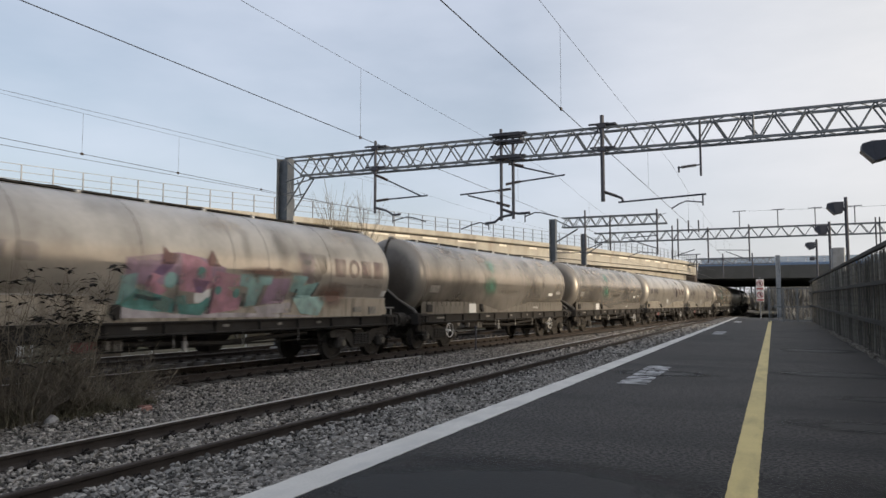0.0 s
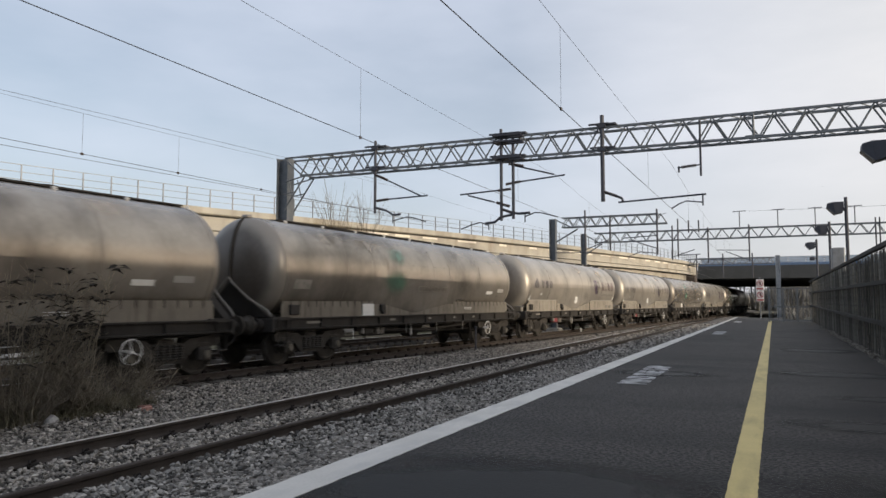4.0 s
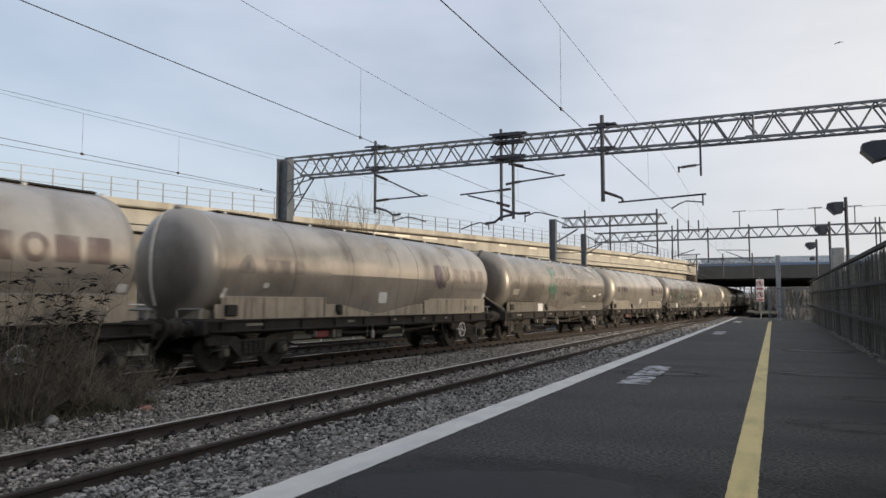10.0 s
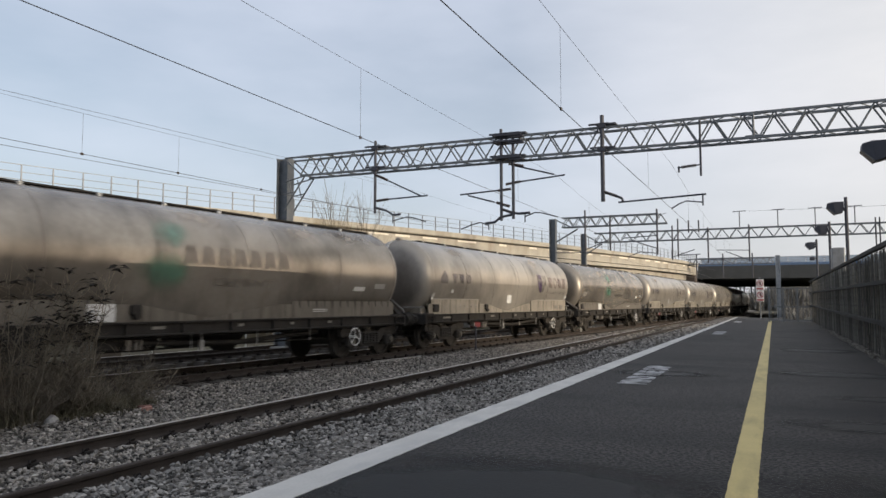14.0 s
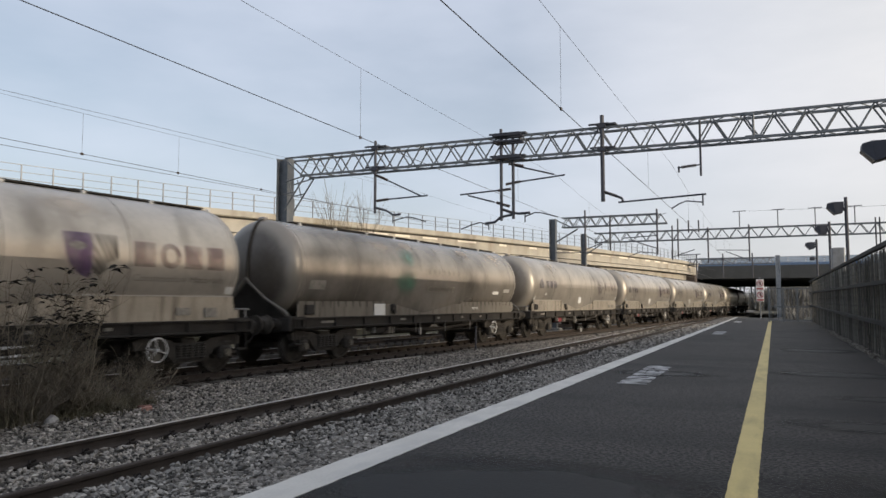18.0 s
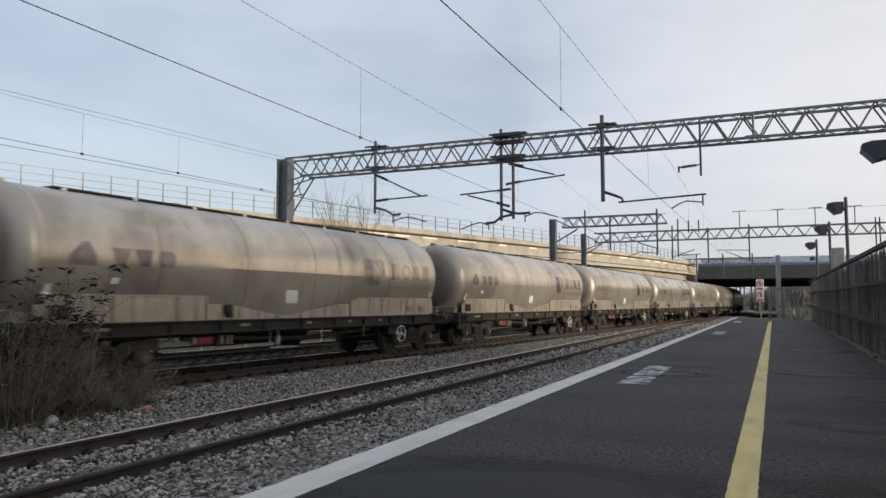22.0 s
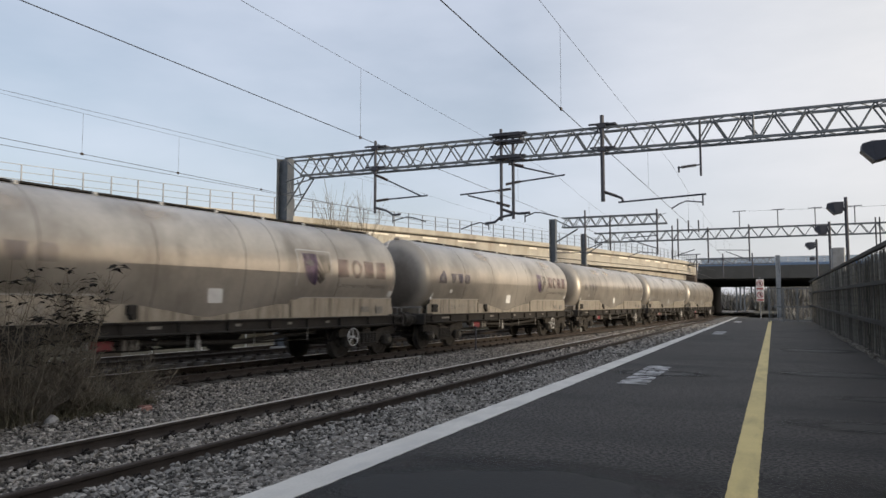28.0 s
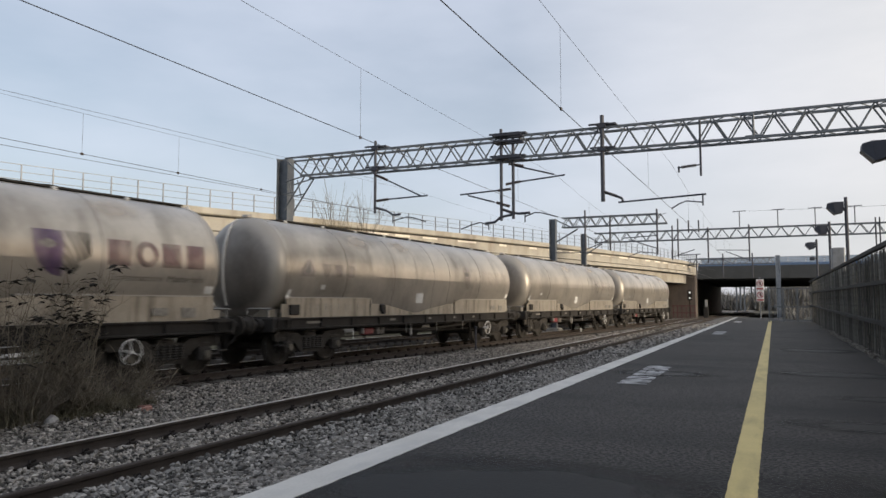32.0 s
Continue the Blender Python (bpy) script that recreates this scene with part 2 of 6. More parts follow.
RAILING = surface("railing_steel", (0.20, 0.22, 0.245), 0.5, 0.3, 0.85, 1.1, 5, 50, 0.05, 0.002)
WIRE = surface("wire", (0.075, 0.078, 0.085), 0.5, 0.4, 0.9, 1.1, 5, 50, 0, 0)
INSULATOR = surface("insulator", (0.05, 0.035, 0.03), 0.35, 0, 0.8, 1.2, 5, 50, 0, 0)
RUST = surface("rail_rust", (0.054, 0.045, 0.039), 0.85, 0.0, 0.7, 1.3, 5, 70, 0.3, 0.004, spec=0.2)
RAIL_TOP = surface("rail_head", (0.62, 0.61, 0.6), 0.3, 0.9, 0.85, 1.1, 3, 60, 0.05, 0.001)
CLIP = surface("rail_clip", (0.018, 0.015, 0.013), 0.85, 0.0, 0.7, 1.3, 9, 90, 0.2, 0.004, spec=0.15)
SLEEPER = surface("sleeper", (0.08, 0.07, 0.06), 0.9, 0, 0.7, 1.2, 4, 60, 0.4, 0.01, object_random=0.15)
BALLAST = surface("ballast_bed", (0.15, 0.139, 0.124), 0.9, 0, 0.4, 1.6, 1.2, 22, 1.0, 0.03, spec=0.2, grain=(20, 0.25, 1.9, 0.14))
STONES = surface("ballast_stone", (0.205, 0.194, 0.176), 0.85, 0, 0.6, 1.4, 5, 60, 0.4, 0.005, island_random=0.95)
STONES_BROWN = surface("brown_ballast_stone", (0.235, 0.215, 0.187), 0.85, 0, 0.6, 1.4, 5, 60, 0.4, 0.005, island_random=0.95)
SOIL = surface("soil", (0.085, 0.075, 0.05), 0.95, 0, 0.5, 1.5, 0.6, 9, 0.8, 0.05, (0.06, 0.075, 0.03), (0.2, 0.2, 0.2), 0.7)
TANK_CLEAN = surface("tank_paint", (0.50, 0.462, 0.402), 0.275, 0.56, 0.86, 1.08, 0.8, 9, 0.03, 0.003, (0.19, 0.17, 0.145), (0.5, 0.55, 0.35), 0.6)
TANK_DIRTY = surface("tank_grime", (0.37, 0.337, 0.29), 0.265, 0.60, 0.8, 1.12, 0.9, 9, 0.04, 0.003, (0.12, 0.106, 0.09), (0.5, 0.6, 0.4), 0.7)
# the tank ends, darker in base colour than the barrels
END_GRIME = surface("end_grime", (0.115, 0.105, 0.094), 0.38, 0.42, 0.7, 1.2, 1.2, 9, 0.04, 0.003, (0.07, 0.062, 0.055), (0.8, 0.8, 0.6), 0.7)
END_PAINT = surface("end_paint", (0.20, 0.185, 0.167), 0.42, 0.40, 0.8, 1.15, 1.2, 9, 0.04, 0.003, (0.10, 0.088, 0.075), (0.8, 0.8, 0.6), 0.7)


def lighter_rim(ma, rim, axis_z=2.42, inner=0.92, outer=1.22):
    """A base colour that lightens unevenly towards the rim of a dished end."""
    n, l = ma.node_tree.nodes, ma.node_tree.links
    bsdf = n["Principled BSDF"]
    centre_tone = bsdf.inputs["Base Color"].links[0].from_socket
    co = n.new("ShaderNodeTexCoord")
    off = n.new("ShaderNodeVectorMath")
    off.operation = "MULTIPLY_ADD"
    off.inputs[1].default_value, off.inputs[2].default_value = (1, 0, 1), (0, 0, -axis_z)
    l.new(co.outputs["Object"], off.inputs[0])
    far = n.new("ShaderNodeVectorMath")
    far.operation = "LENGTH"
    l.new(off.outputs["Vector"], far.inputs[0])
    no = n.new("ShaderNodeTexNoise")
    no.inputs["Scale"].default_value, no.inputs["Detail"].default_value = 1.6, 4.0
    l.new(co.outputs["Object"], no.inputs["Vector"])
    add = n.new("ShaderNodeMath")
    add.operation = "MULTIPLY_ADD"
    add.inputs[1].default_value = 0.3
    l.new(no.outputs["Fac"], add.inputs[0])
    l.new(far.outputs["Value"], add.inputs[2])
    clean = n.new("ShaderNodeMapRange")
    clean.interpolation_type = "SMOOTHSTEP"
    clean.inputs["From Min"].default_value, clean.inputs["From Max"].default_value = inner + 0.15, outer + 0.15
    l.new(add.outputs[0], clean.inputs["Value"])
    mx = n.new("ShaderNodeMixRGB")
    mx.inputs["Color2"].default_value = (*rim, 1)
    l.new(clean.outputs["Result"], mx.inputs["Fac"])
    l.new(centre_tone, mx.inputs["Color1"])
    l.new(mx.outputs["Color"], bsdf.inputs["Base Color"])


lighter_rim(END_PAINT, (0.35, 0.324, 0.283))
lighter_rim(END_GRIME, (0.25, 0.229, 0.199))
SKIRT = surface("skirt_paint", (0.345, 0.313, 0.26), 0.48, 0.35, 0.75, 1.15, 2, 30, 0.08, 0.004, (0.11, 0.096, 0.078), (1.5, 6.5, 0.5), 0.85, spec=0.3)
SKIRT_DIRTY = surface("skirt_grime", (0.165, 0.151, 0.128), 0.6, 0.2, 0.75, 1.15, 2, 30, 0.08, 0.004, (0.075, 0.066, 0.052), (1.5, 6.5, 0.5), 0.85, spec=0.3)
CHASSIS = surface("chassis_black", (0.029, 0.027, 0.025), 0.7, 0.0, 0.6, 1.5, 3, 40, 0.2, 0.005, (0.036, 0.030, 0.024), (2, 2, 1), 0.5, spec=0.2)
BOGIE = surface("bogie_grime", (0.046, 0.042, 0.037), 0.8, 0.0, 0.6, 1.7, 4, 40, 0.3, 0.006, spec=0.15)
TREAD = surface("wheel_tread", (0.10, 0.095, 0.09), 0.4, 0.6, 0.7, 1.3, 4, 40, 0, 0)
AXLE_CAP = surface("axle_cap", (0.11, 0.10, 0.08), 0.6, 0.2, 0.7, 1.2, 8, 60, 0.1, 0.003)
WHEEL_WHITE = surface("white_enamel", (0.72, 0.71, 0.68), 0.5, 0, 0.8, 1.1, 9, 60, 0, 0)
PLATE = surface("plate_white", (0.66, 0.66, 0.64), 0.5, 0, 0.85, 1.1, 6, 60, 0, 0)
PLATE_GREY = surface("plate_grey", (0.33, 0.32, 0.30), 0.5, 0.1, 0.85, 1.1, 6, 60, 0, 0)
PLATE_FAINT = surface("worn_plate", (0.24, 0.225, 0.20), 0.6, 0.1, 0.7, 1.2, 9, 60, 0, 0, (0.10, 0.09, 0.08), (6, 9, 9), 0.8)
SEAM = surface("seam", (0.12, 0.105, 0.09), 0.6, 0.2, 0.8, 1.2, 6, 60, 0, 0)


def worn_paint(name, rgb, cover, rough=0.27, metal=0.45):
    """Paint of which only a part still covers the tank, patchily."""
    ma = surface(name, rgb, rough, metal, 0.75, 1.2, 3, 40, 0, 0)
    n, l = ma.node_tree.nodes, ma.node_tree.links
    co = n.new("ShaderNodeTexCoord")
    no = n.new("ShaderNodeTexNoise")
    no.inputs["Scale"].default_value, no.inputs["Detail"].default_value = 2.2, 5.0
    l.new(co.outputs["Object"], no.inputs["Vector"])
    mr = n.new("ShaderNodeMapRange")
    mr.inputs["From Min"].default_value, mr.inputs["From Max"].default_value = 0.36, 0.62
    mr.inputs["To Min"].default_value, mr.inputs["To Max"].default_value = cover * 0.45, cover
    l.new(no.outputs["Fac"], mr.inputs["Value"])
    l.new(mr.outputs["Result"], n["Principled BSDF"].inputs["Alpha"])
    return ma


# how much of a mark is left on a wagon
COVER = {"strong": 0.72, "mid": 0.52, "faint": 0.30, "trace": 0.13}
MARKS = {(hue, wear): worn_paint(wear + "_" + hue, rgb, cover) for wear, cover in COVER.items() for hue, rgb in (
    ("purple", (0.115, 0.065, 0.165)), ("wine", (0.175, 0.108, 0.122)), ("navy", (0.09, 0.09, 0.155)), ("stripe", (0.012, 0.011, 0.011)), ("letter", (0.06, 0.055, 0.055)))}
GREEN_MARK = soften(surface("green_paint", (0.085, 0.22, 0.155), 0.5, 0.2, 0.75, 1.2, 3, 40, 0, 0), 0.62)
AQUA_MARK = soften(surface("aqua_paint", (0.19, 0.36, 0.30), 0.5, 0.2, 0.75, 1.2, 3, 40, 0, 0), 0.52)
SMUDGE = soften(surface("soot_smudge", (0.07, 0.062, 0.055), 0.7, 0.0, 0.7, 1.2, 3, 40, 0, 0, spec=0.2), 0.2)
DUST = soften(surface("cement_dust", (0.50, 0.46, 0.41), 0.8, 0.0, 0.8, 1.15, 3, 40, 0, 0, spec=0.2), 0.5)
FADED = surface("faded_lettering", (0.20, 0.18, 0.157), 0.42, 0.5, 0.8, 1.2, 5, 40, 0, 0, (0.27, 0.245, 0.21), (3, 4, 4), 0.8)
RED_BOX = surface("red_paint", (0.20, 0.028, 0.035), 0.5, 0, 0.8, 1.1, 4, 40, 0, 0)
SPRAY = {hue: worn_paint("spray_" + hue, rgb, 0.9, 0.4, 0.2) for hue, rgb in (
    ("teal", (0.13, 0.33, 0.30)), ("aqua", (0.33, 0.54, 0.52)), ("pink", (0.58, 0.31, 0.38)), ("mauve", (0.40, 0.28, 0.37)), ("purple", (0.20, 0.13, 0.23)),
    ("pale", (0.50, 0.47, 0.50)), ("brown", (0.20, 0.11, 0.10)), ("dark", (0.05, 0.06, 0.075)))}
SPRAY["smoke"] = soften(surface("spray_haze", (0.19, 0.11, 0.085), 0.5, 0.1, 0.75, 1.25, 2, 20, 0, 0), 0.7, 2.5, 0.80, 0.40)

# ---------------------------------------------------------------- plan
PLAT_Z = 0.915
TRACK_DIR = Vector((0.08386, 0.99648, 0.0))      # the train's track, going away
TRACK_NORMAL = Vector((0.99648, -0.08386, 0.0))
TRACK_LAT = -13.26                               # its centre line, across from the eye
BEND_S, BEND_LEN = 84.0, 70.0                    # where it begins to bend back towards +Y


def rail_point(s):
    """A point of the train's track and its heading, s metres along."""
    base = TRACK_NORMAL * TRACK_LAT
    h0 = math.atan2(TRACK_DIR.x, TRACK_DIR.y)
    if s <= BEND_S:
        return base + TRACK_DIR * s, h0
    p = base + TRACK_DIR * BEND_S
    steps = 24
    run = min(s - BEND_S, BEND_LEN)
    for i in range(steps):
        h = h0 * (1 - (i + 0.5) / steps * run / BEND_LEN * 1.15)
        p = p + Vector((math.sin(h), math.cos(h), 0)) * (run / steps)
    h = h0 * (1 - run / BEND_LEN * 1.15)
    if s > BEND_S + BEND_LEN:
        p = p + Vector((math.sin(h), math.cos(h), 0)) * (s - BEND_S - BEND_LEN)
    return p, h


def near_point(y):
    """The centre line of the near track."""
    return Vector((-6.50 + 0.0115 * y, y, 0.0)), 0.0115


# ---------------------------------------------------------------- ground
ground = Shape()
xs = [-2500, -600, -150, -60, -30, -16, -12, -8, -4, -1.62, 1.4, 6, 20, 60, 200, 800, 2500]
ys = [-600, -100, -30, -10, 0, 10, 20, 40, 70, 100, 150, 250, 600, 3500]
ground.add([(x, y, -0.33 if -16.5 < x < -1.5 else -0.36) for y in ys for x in xs],
           [(j * len(xs) + i, j * len(xs) + i + 1, (j + 1) * len(xs) + i + 1, (j + 1) * len(xs) + i) for j in range(len(ys) - 1) for i in range(len(xs) - 1)])
single("ground", ground, SOIL, "bare brown earth and rough grass beside the railway", "ground", kind="structure")

bed = Shape()
nx, ny = 44, 130
rng = random.Random(4)
for j in range(ny + 1):
    y = -4 + 204 * (j / ny) ** 1.6
    for i in range(nx + 1):
        x = -15.6 + (15.6 - 1.64) * i / nx + min(y, 84) * 0.07 * (1 - i / nx)
        x = min(x, -1.63 + 0.0128 * max(0.0, min(y, 40)))
        lift = 0.085 * min(1.0, max(0.0, (x + 5.66 - 0.0115 * y) / 0.2))
        bed.v.append((x, y, -0.215 + lift + 0.05 * noise.noise(Vector((x * 0.8, y * 0.4, 0))) + 0.02 * rng.random()))
bed.f = [(j * (nx + 1) + i, j * (nx + 1) + i + 1, (j + 1) * (nx + 1) + i + 1, (j + 1) * (nx + 1) + i) for j in range(ny) for i in range(nx)]
single("ballast_bed", bed, BALLAST, "grey crushed stone ballast between the tracks", "ballast", kind="structure", smooth=True)


def stones(name, count, area, size, seed, label, material, lift=0.0):
    """Loose angular stones scattered over a strip of the ballast."""
    r = np.random.RandomState(seed)
    t = (1 + 5 ** 0.5) / 2
    ico = np.array([(-1, t, 0), (1, t, 0), (-1, -t, 0), (1, -t, 0), (0, -1, t), (0, 1, t), (0, -1, -t), (0, 1, -t), (t, 0, -1), (t, 0, 1), (-t, 0, -1), (-t, 0, 1)], float)
    ico /= np.linalg.norm(ico[0])
    tri = np.array([(0, 11, 5), (0, 5, 1), (0, 1, 7), (0, 7, 10), (0, 10, 11), (1, 5, 9), (5, 11, 4), (11, 10, 2), (10, 7, 6), (7, 1, 8), (3, 9, 4), (3, 4, 2), (3, 2, 6), (3, 6, 8), (3, 8, 9), (4, 9, 5), (2, 4, 11), (6, 2, 10), (8, 6, 7), (9, 8, 1)])
    x, y = area(r, count)
    count = len(x)
    shape = ico[None] * (1 + 1.1 * (r.rand(count, 12, 1) - 0.5))
    shape = shape * (size * (0.5 + 1.0 * r.rand(count, 1, 1) ** 1.3)) * np.stack([0.8 + 0.6 * r.rand(count), 0.7 + 0.5 * r.rand(count), 0.5 + 0.4 * r.rand(count)], 1)[:, None, :]
    a = r.rand(count) * 6.283
    b = (r.rand(count) - 0.5) * 1.2
    ca, sa, cb, sb = np.cos(a)[:, None], np.sin(a)[:, None], np.cos(b)[:, None], np.sin(b)[:, None]
    X, Y, Z = shape[..., 0], shape[..., 1], shape[..., 2]
    Y, Z = Y * cb - Z * sb, Y * sb + Z * cb
    X, Y = X * ca - Y * sa, X * sa + Y * ca
    z = -0.215 + lift + 0.075 * r.rand(count)
    V = np.stack([X + x[:, None], Y + y[:, None], Z + z[:, None]], -1).reshape(-1, 3)
    F = (tri[None] + (np.arange(count) * 12)[:, None, None]).reshape(-1, 3)
    return tagged(part(name, bulk(name, V, F, material), material, None), label, "ballast", kind="stuff")


def strip(x0, x1, y0, y1, bias):
    def pick(r, n):
        y = y0 + (y1 - y0) * r.rand(n) ** bias
        return x0 + (x1 - x0) * r.rand(n) + 0.0115 * y, y
    return pick


stones("ballast_stones", 56000, strip(-5.62, -1.66, 2.2, 28, 1.9), 0.0225, 1, "loose grey angular ballast stones beside the platform", STONES, 0.062)
stones("ballast_stones", 9000, strip(-5.6, -1.75, 24, 62, 1.5), 0.042, 7, "grey ballast stones along the near line", STONES, 0.07)
stones("ballast_stones", 7000, strip(-5.69, -1.66, -5.0, 2.4, 1.0), 0.030, 8, "loose grey ballast stones beside the platform", STONES, 0.062)
stones("ballast_stones", 16000, strip(-7.16, -5.86, 3.0, 26, 1.6), 0.023, 2, "brownish ballast stones between the rails", STONES_BROWN)
stones("ballast_stones", 40000, lambda r, n: (lambda y: ((-7.33 + 0.0115 * y) + (-(4.42 - 0.066 * y)) * r.rand(n), y))(5 + 33 * r.rand(n) ** 1.4), 0.020, 3, "brownish ballast stones between the two tracks", STONES_BROWN)

stones("ballast_stones", 5000, strip(-7.75, -5.65, 24, 62, 1.4), 0.038, 9, "grey ballast stones between the near rails further off", STONES_BROWN)
stones("ballast_stones", 7000, lambda r, n: (lambda y: (-7.3 + 0.0115 * y - (4.2 - 0.062 * y) * r.rand(n), y))(36 + 26 * r.rand(n)), 0.040, 10, "brownish ballast stones between the two tracks further off", STONES_BROWN)


# ---------------------------------------------------------------- tracks
def rail_profile():
    return [(-0.07, -0.159), (0.07, -0.159), (0.07, -0.148), (0.018, -0.128), (0.010, -0.11), (0.010, -0.05), (0.034, -0.038), (0.036, -0.012),
            (0.028, -0.001), (-0.028, -0.001), (-0.036, -0.012), (-0.034, -0.038), (-0.010, -0.05), (-0.010, -0.11), (-0.018, -0.128), (-0.07, -0.148)]


def sweep(points, offset, profile):
    """Sweep a profile along points given as (place, heading)."""
    rings = []
    for p, h in points:
        right = Vector((math.cos(h), -math.sin(h), 0))
        rings.append([p + right * (offset + a) + Vector((0, 0, b)) for a, b in profile])
    return Shape().loft(rings)


def sleeper_mesh():
    s = Shape()
    s.loft([[(-1.25, -0.13, -0.36), (-1.25, 0.13, -0.36), (-1.25, 0.10, -0.175), (-1.25, -0.10, -0.175)],
            [(-0.45, -0.13, -0.36), (-0.45, 0.13, -0.36), (-0.45, 0.10, -0.185), (-0.45, -0.10, -0.185)],
            [(0.45, -0.13, -0.36), (0.45, 0.13, -0.36), (0.45, 0.10, -0.185), (0.45, -0.10, -0.185)],
            [(1.25, -0.13, -0.36), (1.25, 0.13, -0.36), (1.25, 0.10, -0.175), (1.25, -0.10, -0.175)]])
    return s.mesh("sleeper", SLEEPER)


def clip_mesh():
    s = Shape()
    s.box((-0.115, 0, -0.150), (0.07, 0.15, 0.05), bev=0.015)
    s.box((0.115, 0, -0.150), (0.07, 0.15, 0.05), bev=0.015)
    s.path([(-0.14, -0.06, -0.12), (-0.10, -0.03, -0.095), (-0.065, 0.01, -0.12), (-0.10, 0.05, -0.10)], 0.012)
    s.path([(0.14, -0.06, -0.12), (0.10, -0.03, -0.095), (0.065, 0.01, -0.12), (0.10, 0.05, -0.10)], 0.012)
    return s.mesh("rail_clip", CLIP)


SLEEPER_ME, CLIP_ME = sleeper_mesh(), clip_mesh()


def track(name, fn, s0, s1, label, near_s, keep):
    ob = thing(name, label, "railway track", kind="structure")
    pts = []
    s = s0
    while s <= s1:
        p, h = fn(s)
        pts.append((p, h))
        s += 2.0 if s > 60 else 4.0
    head = [(-0.031, -0.006), (0.031, -0.006), (0.027, 0.0015), (-0.027, 0.0015)]
    for off in (-0.7525, 0.7525):
        rail = part("rail", sweep(pts, off, rail_profile()), RUST, ob, "rust-brown steel running rail")
        if off < 0:
            part("rail_head", sweep(pts, off, head), RAIL_TOP, rail, "polished bright rail head")
    s = near_s
    k = 0
    while s < keep:
        p, h = fn(s)
        m = Matrix.Translation(p) @ Matrix.Rotation(-h, 4, "Z")
        sl = part("sleeper", SLEEPER_ME, None, ob)
        sl.matrix_basis = m
        if k < 44:
            for off in (-0.7525, 0.7525):
                c = part("rail_clip", CLIP_ME, None, sl)
                c.matrix_basis = Matrix.Translation((off, 0, 0))
        s += 0.65
        k += 1
    return ob


track("track_1", near_point, -2, 82, "rusty running rails on concrete sleepers in grey ballast", 3.4, 60)
track("track_2", rail_point, -30, 260, "rusty rails of the freight line in ballast", 4.0, 75)


def back_point(s):
    p, h = rail_point(s)
    return p - Vector((math.cos(h), -math.sin(h), 0)) * 4.6, h


track("track_3", back_point, -20, 84, "rusty rails of a further line beyond the train", 6.0, 50)

# ---------------------------------------------------------------- platform
platform = thing("platform", "dark tarmac station platform with painted edge lines", "platform", kind="structure")
PLAT_END = 27.4
RAMP_END = 52.0


def edge_x(y):
    """The platform's edge above the track."""
    return -1.620 + 0.0133 * min(y, 40)


def yellow_x(y):
    """Centre of the yellow line."""
    return -0.085 + 0.0118 * (y - 2.6)


def fence_x(y):
    return 1.20 + 0.0177 * (y - 9.9)


prof_y = [-6.0, 0, 4, 8, 12, 16, 20, 24, PLAT_END, 36, 44, RAMP_END]
deck = Shape()
for y in prof_y:
    z = PLAT_Z if y <= PLAT_END + 8 else PLAT_Z - (y - PLAT_END - 8) * 0.035
    xr = fence_x(min(y, PLAT_END)) + 0.25
    if y > PLAT_END:
        xr = 0.6
    ex = edge_x(y)
    deck.v += [(ex + 0.03, y, -0.4), (ex + 0.03, y, z - 0.10), (ex - 0.025, y, z - 0.09), (ex - 0.025, y, z - 0.014), (ex - 0.012, y, z), (xr, y, z), (xr, y, -0.4)]
deck.f = [(j * 7 + i, j * 7 + (i + 1) % 7, (j + 1) * 7 + (i + 1) % 7, (j + 1) * 7 + i) for j in range(len(prof_y) - 1) for i in range(7)]
deck.f += [tuple(range(7)), tuple(range((len(prof_y) - 1) * 7 + 6, (len(prof_y) - 1) * 7 - 1, -1))]
part("platform_deck", deck, ASPHALT, platform, "black tarmac surface with damp streaks")


def ragged_line(x0, x1, y0, y1, step, wob, seed, height=0.004):
    """A painted line with slightly ragged edges, a few millimetres thick."""
    r = random.Random(seed)
    s = Shape()
    y = y0
    rows = []
    while y < y1:
        rows.append((x0(y) + wob * (r.random() - 0.5), x1(y) + wob * (r.random() - 0.5), y))
        y += step * (1 + max(y, 0) / 6)
    rows.append((x0(y1), x1(y1), y1))
    for a, b, y in rows:
        z = PLAT_Z if y <= PLAT_END + 8 else PLAT_Z - (y - PLAT_END - 8) * 0.035
        s.v += [(a, y, z + 0.001), (a, y, z + height), (b, y, z + height), (b, y, z + 0.001)]
    s.f = [(j * 4 + i, j * 4 + (i + 1) % 4, j * 4 + 4 + (i + 1) % 4, j * 4 + 4 + i) for j in range(len(rows) - 1) for i in range(4)]
    return s


part("white_line", ragged_line(lambda y: edge_x(y) - 0.004, lambda y: edge_x(y) + 0.172 - 0.0024 * min(max(y, 0), 30) + 0.003 * noise.noise(Vector((y * 2.5, 5.1, 0))), -6, 37.5, 0.04, 0.007, 5), PAINT_WHITE, platform, "white painted platform edge line")
part("yellow_line", ragged_line(lambda y: yellow_x(y) - 0.049 + 0.0022 * noise.noise(Vector((y * 2.2, 3.1, 0))), lambda y: yellow_x(y) + 0.049 + 0.003 * noise.noise(Vector((y * 1.7, 8.4, 0))), -6, 28.9, 0.022, 0.004, 6), PAINT_YELLOW, platform, "worn yellow painted standing line")


